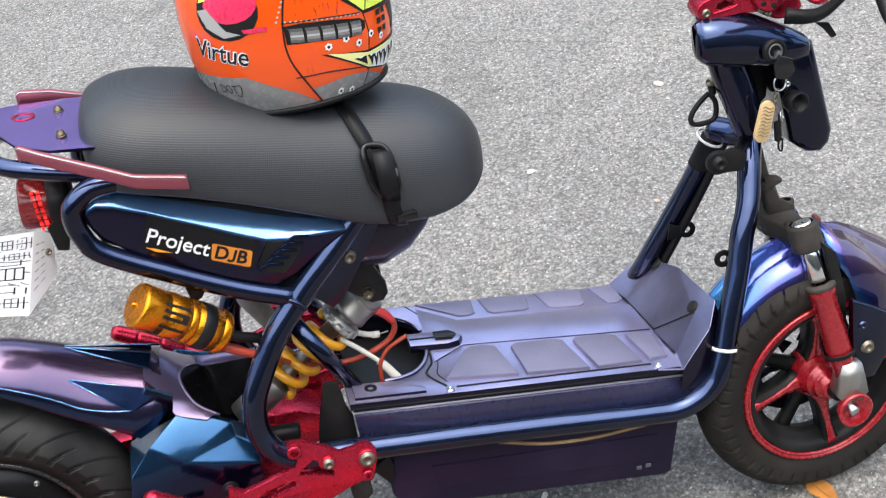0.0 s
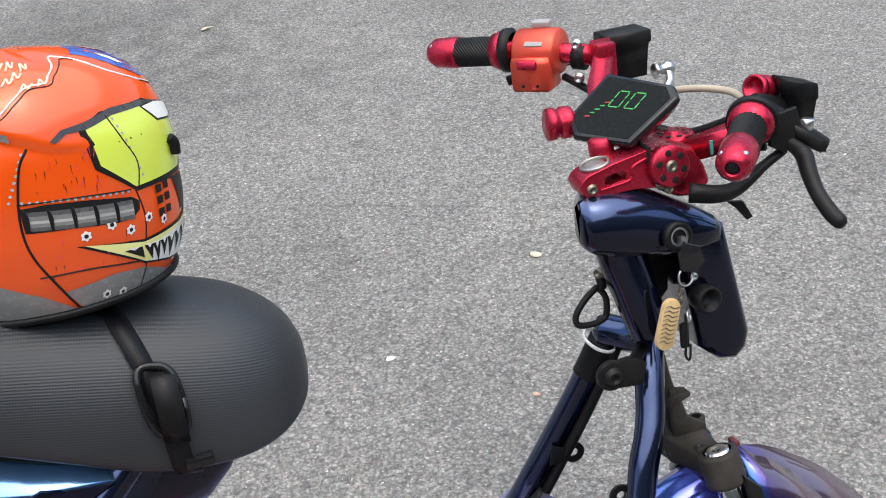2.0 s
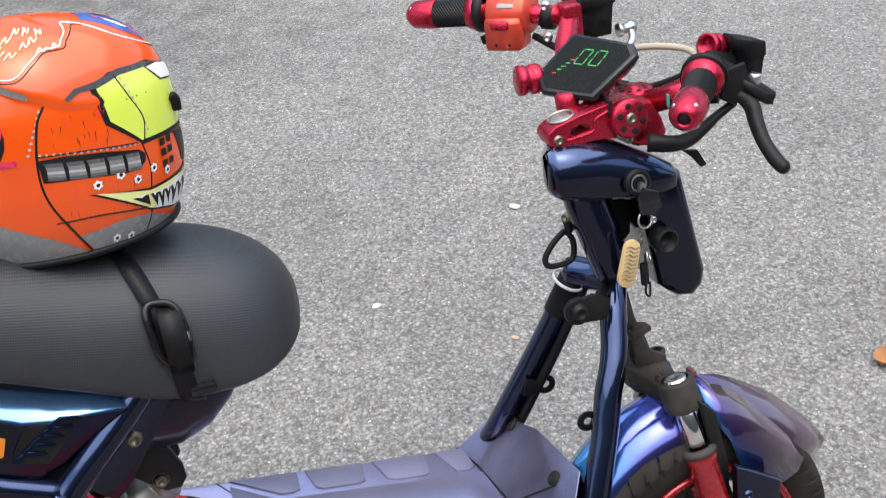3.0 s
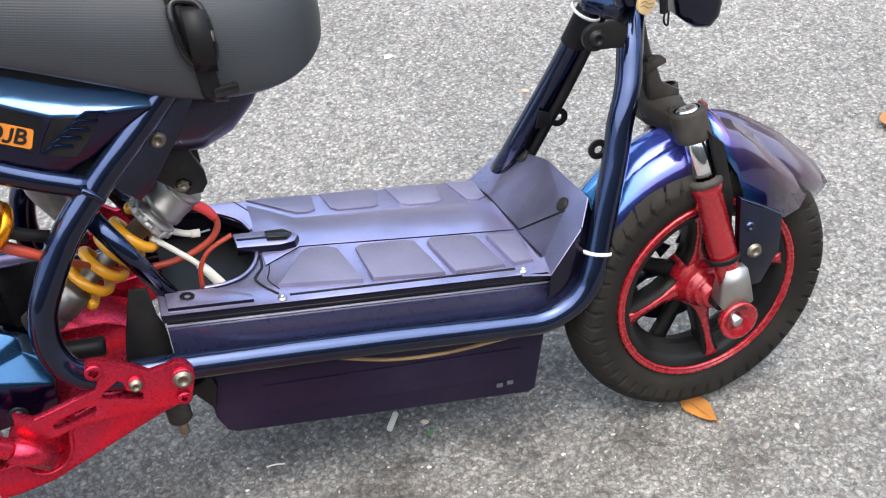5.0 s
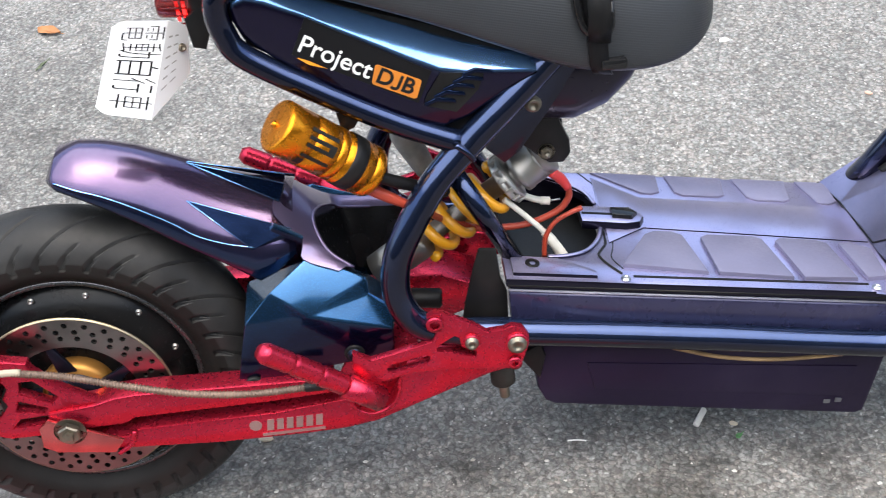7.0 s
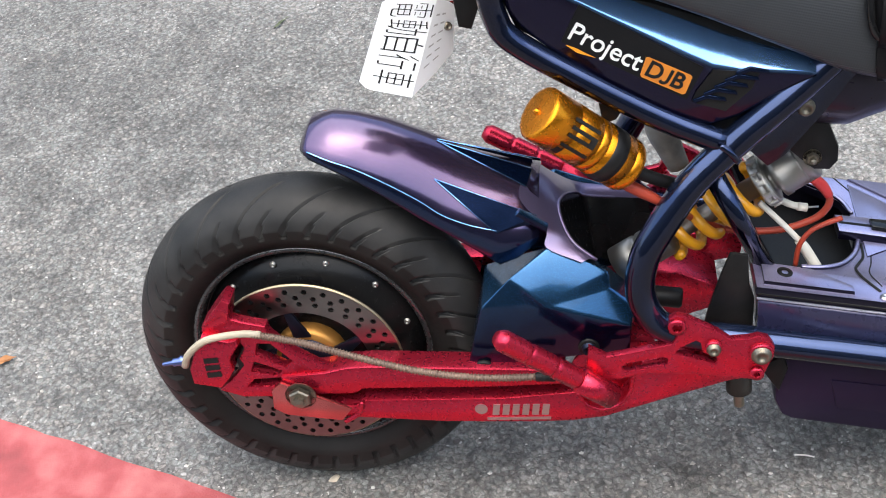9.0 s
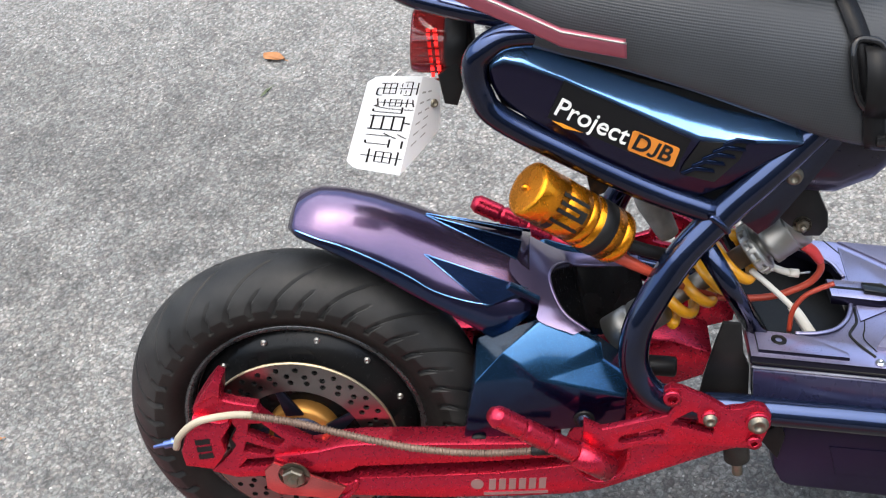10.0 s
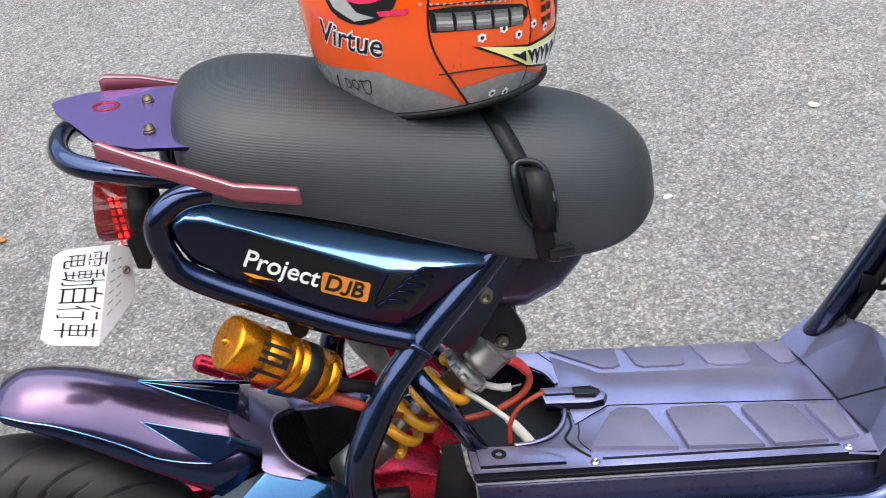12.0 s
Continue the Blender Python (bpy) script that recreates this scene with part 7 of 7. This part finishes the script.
part("split_ring", mapped(lathe([(.009, -.001), (.0102, -.001), (.0102, .001), (.009, .001), (.009, -.001)], (1.318, -.08, .655), (.8, -.5, .2), 24), back), STEEL, keys)
part("cord", mapped(tube([(1.312, -.082, .66), (1.312, -.084, .63), (1.308, -.085, .608), (1.314, -.084, .60), (1.316, -.084, .62)], .0016, segs=6), back), INK, keys)
part("fob", mapped(box((1.305, -.084, .615), (1.316, -.076, .648), .003), back), BLACK, keys)

# ---------------------------------------------------------------- red painted line at the road's edge
u, w = Vector((.942, -.335, 0)), Vector((-.335, -.942, 0))
bm = bmesh.new()
rnd = random.Random(9)
edge = [Vector((-.597, .06, 0)) + u * (-.8 + .04 * k) + w * rnd.uniform(-.003, .003) for k in range(60)]
up = [bm.verts.new(q + Vector((0, 0, .004))) for q in edge] + [bm.verts.new(edge[-1] + w * .30 + Vector((0, 0, .004))), bm.verts.new(edge[0] + w * .30 + Vector((0, 0, .004)))]
dn = [bm.verts.new(v.co - Vector((0, 0, .004))) for v in up]
bm.faces.new(up)
for k in range(len(up)):
    bm.faces.new((dn[k], dn[(k + 1) % len(up)], up[(k + 1) % len(up)], up[k]))
paint = part("road_line", bm, KERB, None)
tagged(paint, "worn red painted line at the road edge", "road marking", kind="structure")

# ---------------------------------------------------------------- small things on the road
butt_m = pose(.880, -.005, .0055, 0, 0, 55)
butt = thing("cigarette_butt", butt_m, "white cigarette butt lying on the road", "cigarette butt")
part("paper_roll", lathe([(0, -.016), (.0045, -.016), (.005, -.014), (.0048, .016), (.0042, .017), (0, .016)], (0, 0, 0), (1, 0, .05), 16), PAPER, butt)


def leaf(at, turn, length, width, mat, label, curl=.3):
    ob = thing("dry_leaf", pose(at[0], at[1], .002, 0, 0, turn), label, "leaf", "dry leaves on the road")
    bm = bmesh.new()
    rows = []
    for i in range(11):
        u = i / 10
        w = width * math.sin(math.pi * u ** .8) ** .8 * (1 - .3 * u)
        rows.append([bm.verts.new(((u - .5) * length, q * w / 2, .002 + curl * abs(q) ** 1.5 * width * .35 + .25 * curl * width * (u - .4) ** 2 * 2 + .0015 * math.sin(9 * u + 3 * q))) for q in (-1, -.6, -.2, 0, .2, .6, 1)])
    for i in range(10):
        for j in range(6):
            a, b, c, d = rows[i][j], rows[i][j + 1], rows[i + 1][j + 1], rows[i + 1][j]
            bm.faces.new((a, b, c, d))
    part("blade", smooth(bm, 60), mat, ob)
    part("midrib", tube([(-.5 * length, 0, .003), (0, 0, .0035), (.5 * length, 0, .0045), (.62 * length, .01 * length, .004)], .0009, segs=5), mat, ob)
    return ob


leaf((1.335, -.152), -68, .070, .045, LEAF, "dry orange leaf under the front tyre", .25)
leaf((-.312, 1.308), -28, .065, .038, LEAFB, "dry brown leaf lying on the road", .4)
leaf((2.032, .377), 40, .065, .05, LEAFB, "crumpled brown leaf lying on the road", .6)
leaf((-.61, .176), 20, .03, .02, LEAFB, "small brown leaf scrap on the road", .5)


def chip(x, y, size, mat, label, seed):
    r = random.Random(seed)
    bm = bmesh.new()
    bmesh.ops.create_icosphere(bm, subdivisions=2, radius=size / 2)
    for v in bm.verts:
        v.co = Vector((v.co.x * r.uniform(.85, 1.15), v.co.y * .65 * r.uniform(.85, 1.15), v.co.z * .4 * r.uniform(.8, 1.2)))
    ob = part("stone_chip", bm, mat, None)
    ob.matrix_world = pose(x, y, size * .12, 0, 0, r.uniform(0, 180))
    tagged(ob, label, "stone", "loose chips on the road")
    return ob


chip(1.605, 1.241, .030, STONE, "pale tan stone chip on the road", 1)
chip(1.403, .755, .016, plain("pinkish_stone", (0.55, 0.34, 0.26), 0.8, 0, 0.3, 80, .3), "pinkish stone chip on the road", 2)
chip(1.172, .989, .022, PAPER, "white stone chip on the road", 3)
chip(.928, -.02, .013, STONE, "small pale chip on the road", 4)
chip(.215, .05, .022, STONE, "tan stone chip behind the swing arm", 5)
chip(-.002, -.063, .018, STONE, "tan stone chip beside the rear tyre", 7)
leaf((.930, -.046), 30, .014, .010, plain("fresh_green_leaf", (0.06, 0.20, 0.06), 0.5, 0, 0.2, 60, 0.2), "tiny green leaf scrap on the road", .3)
twig = thing("straw", pose(.689, -.020, .0015, 0, 0, -8), "short pale straw lying on the road", "straw")
part("straw_stem", tube([(-.014, 0, 0), (0, .001, .0005), (.014, 0, 0)], .0012, segs=6), PAPER, twig)
chip(1.46, -.231, .010, PAPER, "small white chip on the road", 6)
leaf((1.148, 3.168), 20, .045, .018, STONE, "pale dry leaf far across the road", .8)
leaf((-.307, 1.17), 60, .045, .010, plain("dry_green_grass", (0.10, 0.12, 0.07), 0.8, 0, 0.3, 80, .3), "dry green grass scrap on the road", .8)
leaf((-.02, 1.20), 55, .04, .007, PAPER, "thin pale straw scrap on the road", .6)

# loose grit, thickest round the wheels
rnd = random.Random(21)
verts, faces = [], []
for k in range(1500):
    x, y = rnd.uniform(-.9, 2.6), rnd.choice((rnd.uniform(-.35, .4), rnd.uniform(-.3, 2.2)))
    size = rnd.choice((.0016, .002, .0025, .003, .0045))
    a = rnd.uniform(0, 6.28)
    n0 = len(verts)
    for j in range(5):
        q = a + 1.2566 * j
        r = size * rnd.uniform(.7, 1.2)
        verts.append((x + r * math.cos(q), y + .7 * r * math.sin(q), 0.0002))
    verts.append((x + rnd.uniform(-.3, .3) * size, y + rnd.uniform(-.3, .3) * size, size * rnd.uniform(.6, 1.0)))
    faces += [(n0 + j, n0 + (j + 1) % 5, n0 + 5) for j in range(5)]
me = bpy.data.meshes.new("grit")
me.from_pydata(verts, [], faces)
m, t, p = material("pale_grit")
g = t.nodes.new("ShaderNodeNewGeometry")
t.links.new(ramp(t, g.outputs["Random Per Island"], [(0.0, (0.07, 0.07, 0.065)), (0.4, (0.20, 0.19, 0.17)), (0.8, (0.42, 0.40, 0.36)), (1.0, (0.62, 0.60, 0.56))]).outputs[0], p.inputs["Base Color"])
p.inputs["Roughness"].default_value = 0.7
me.materials.append(m)
tagged(new("grit", me), "loose pale grit scattered on the asphalt", "grit", kind="stuff")
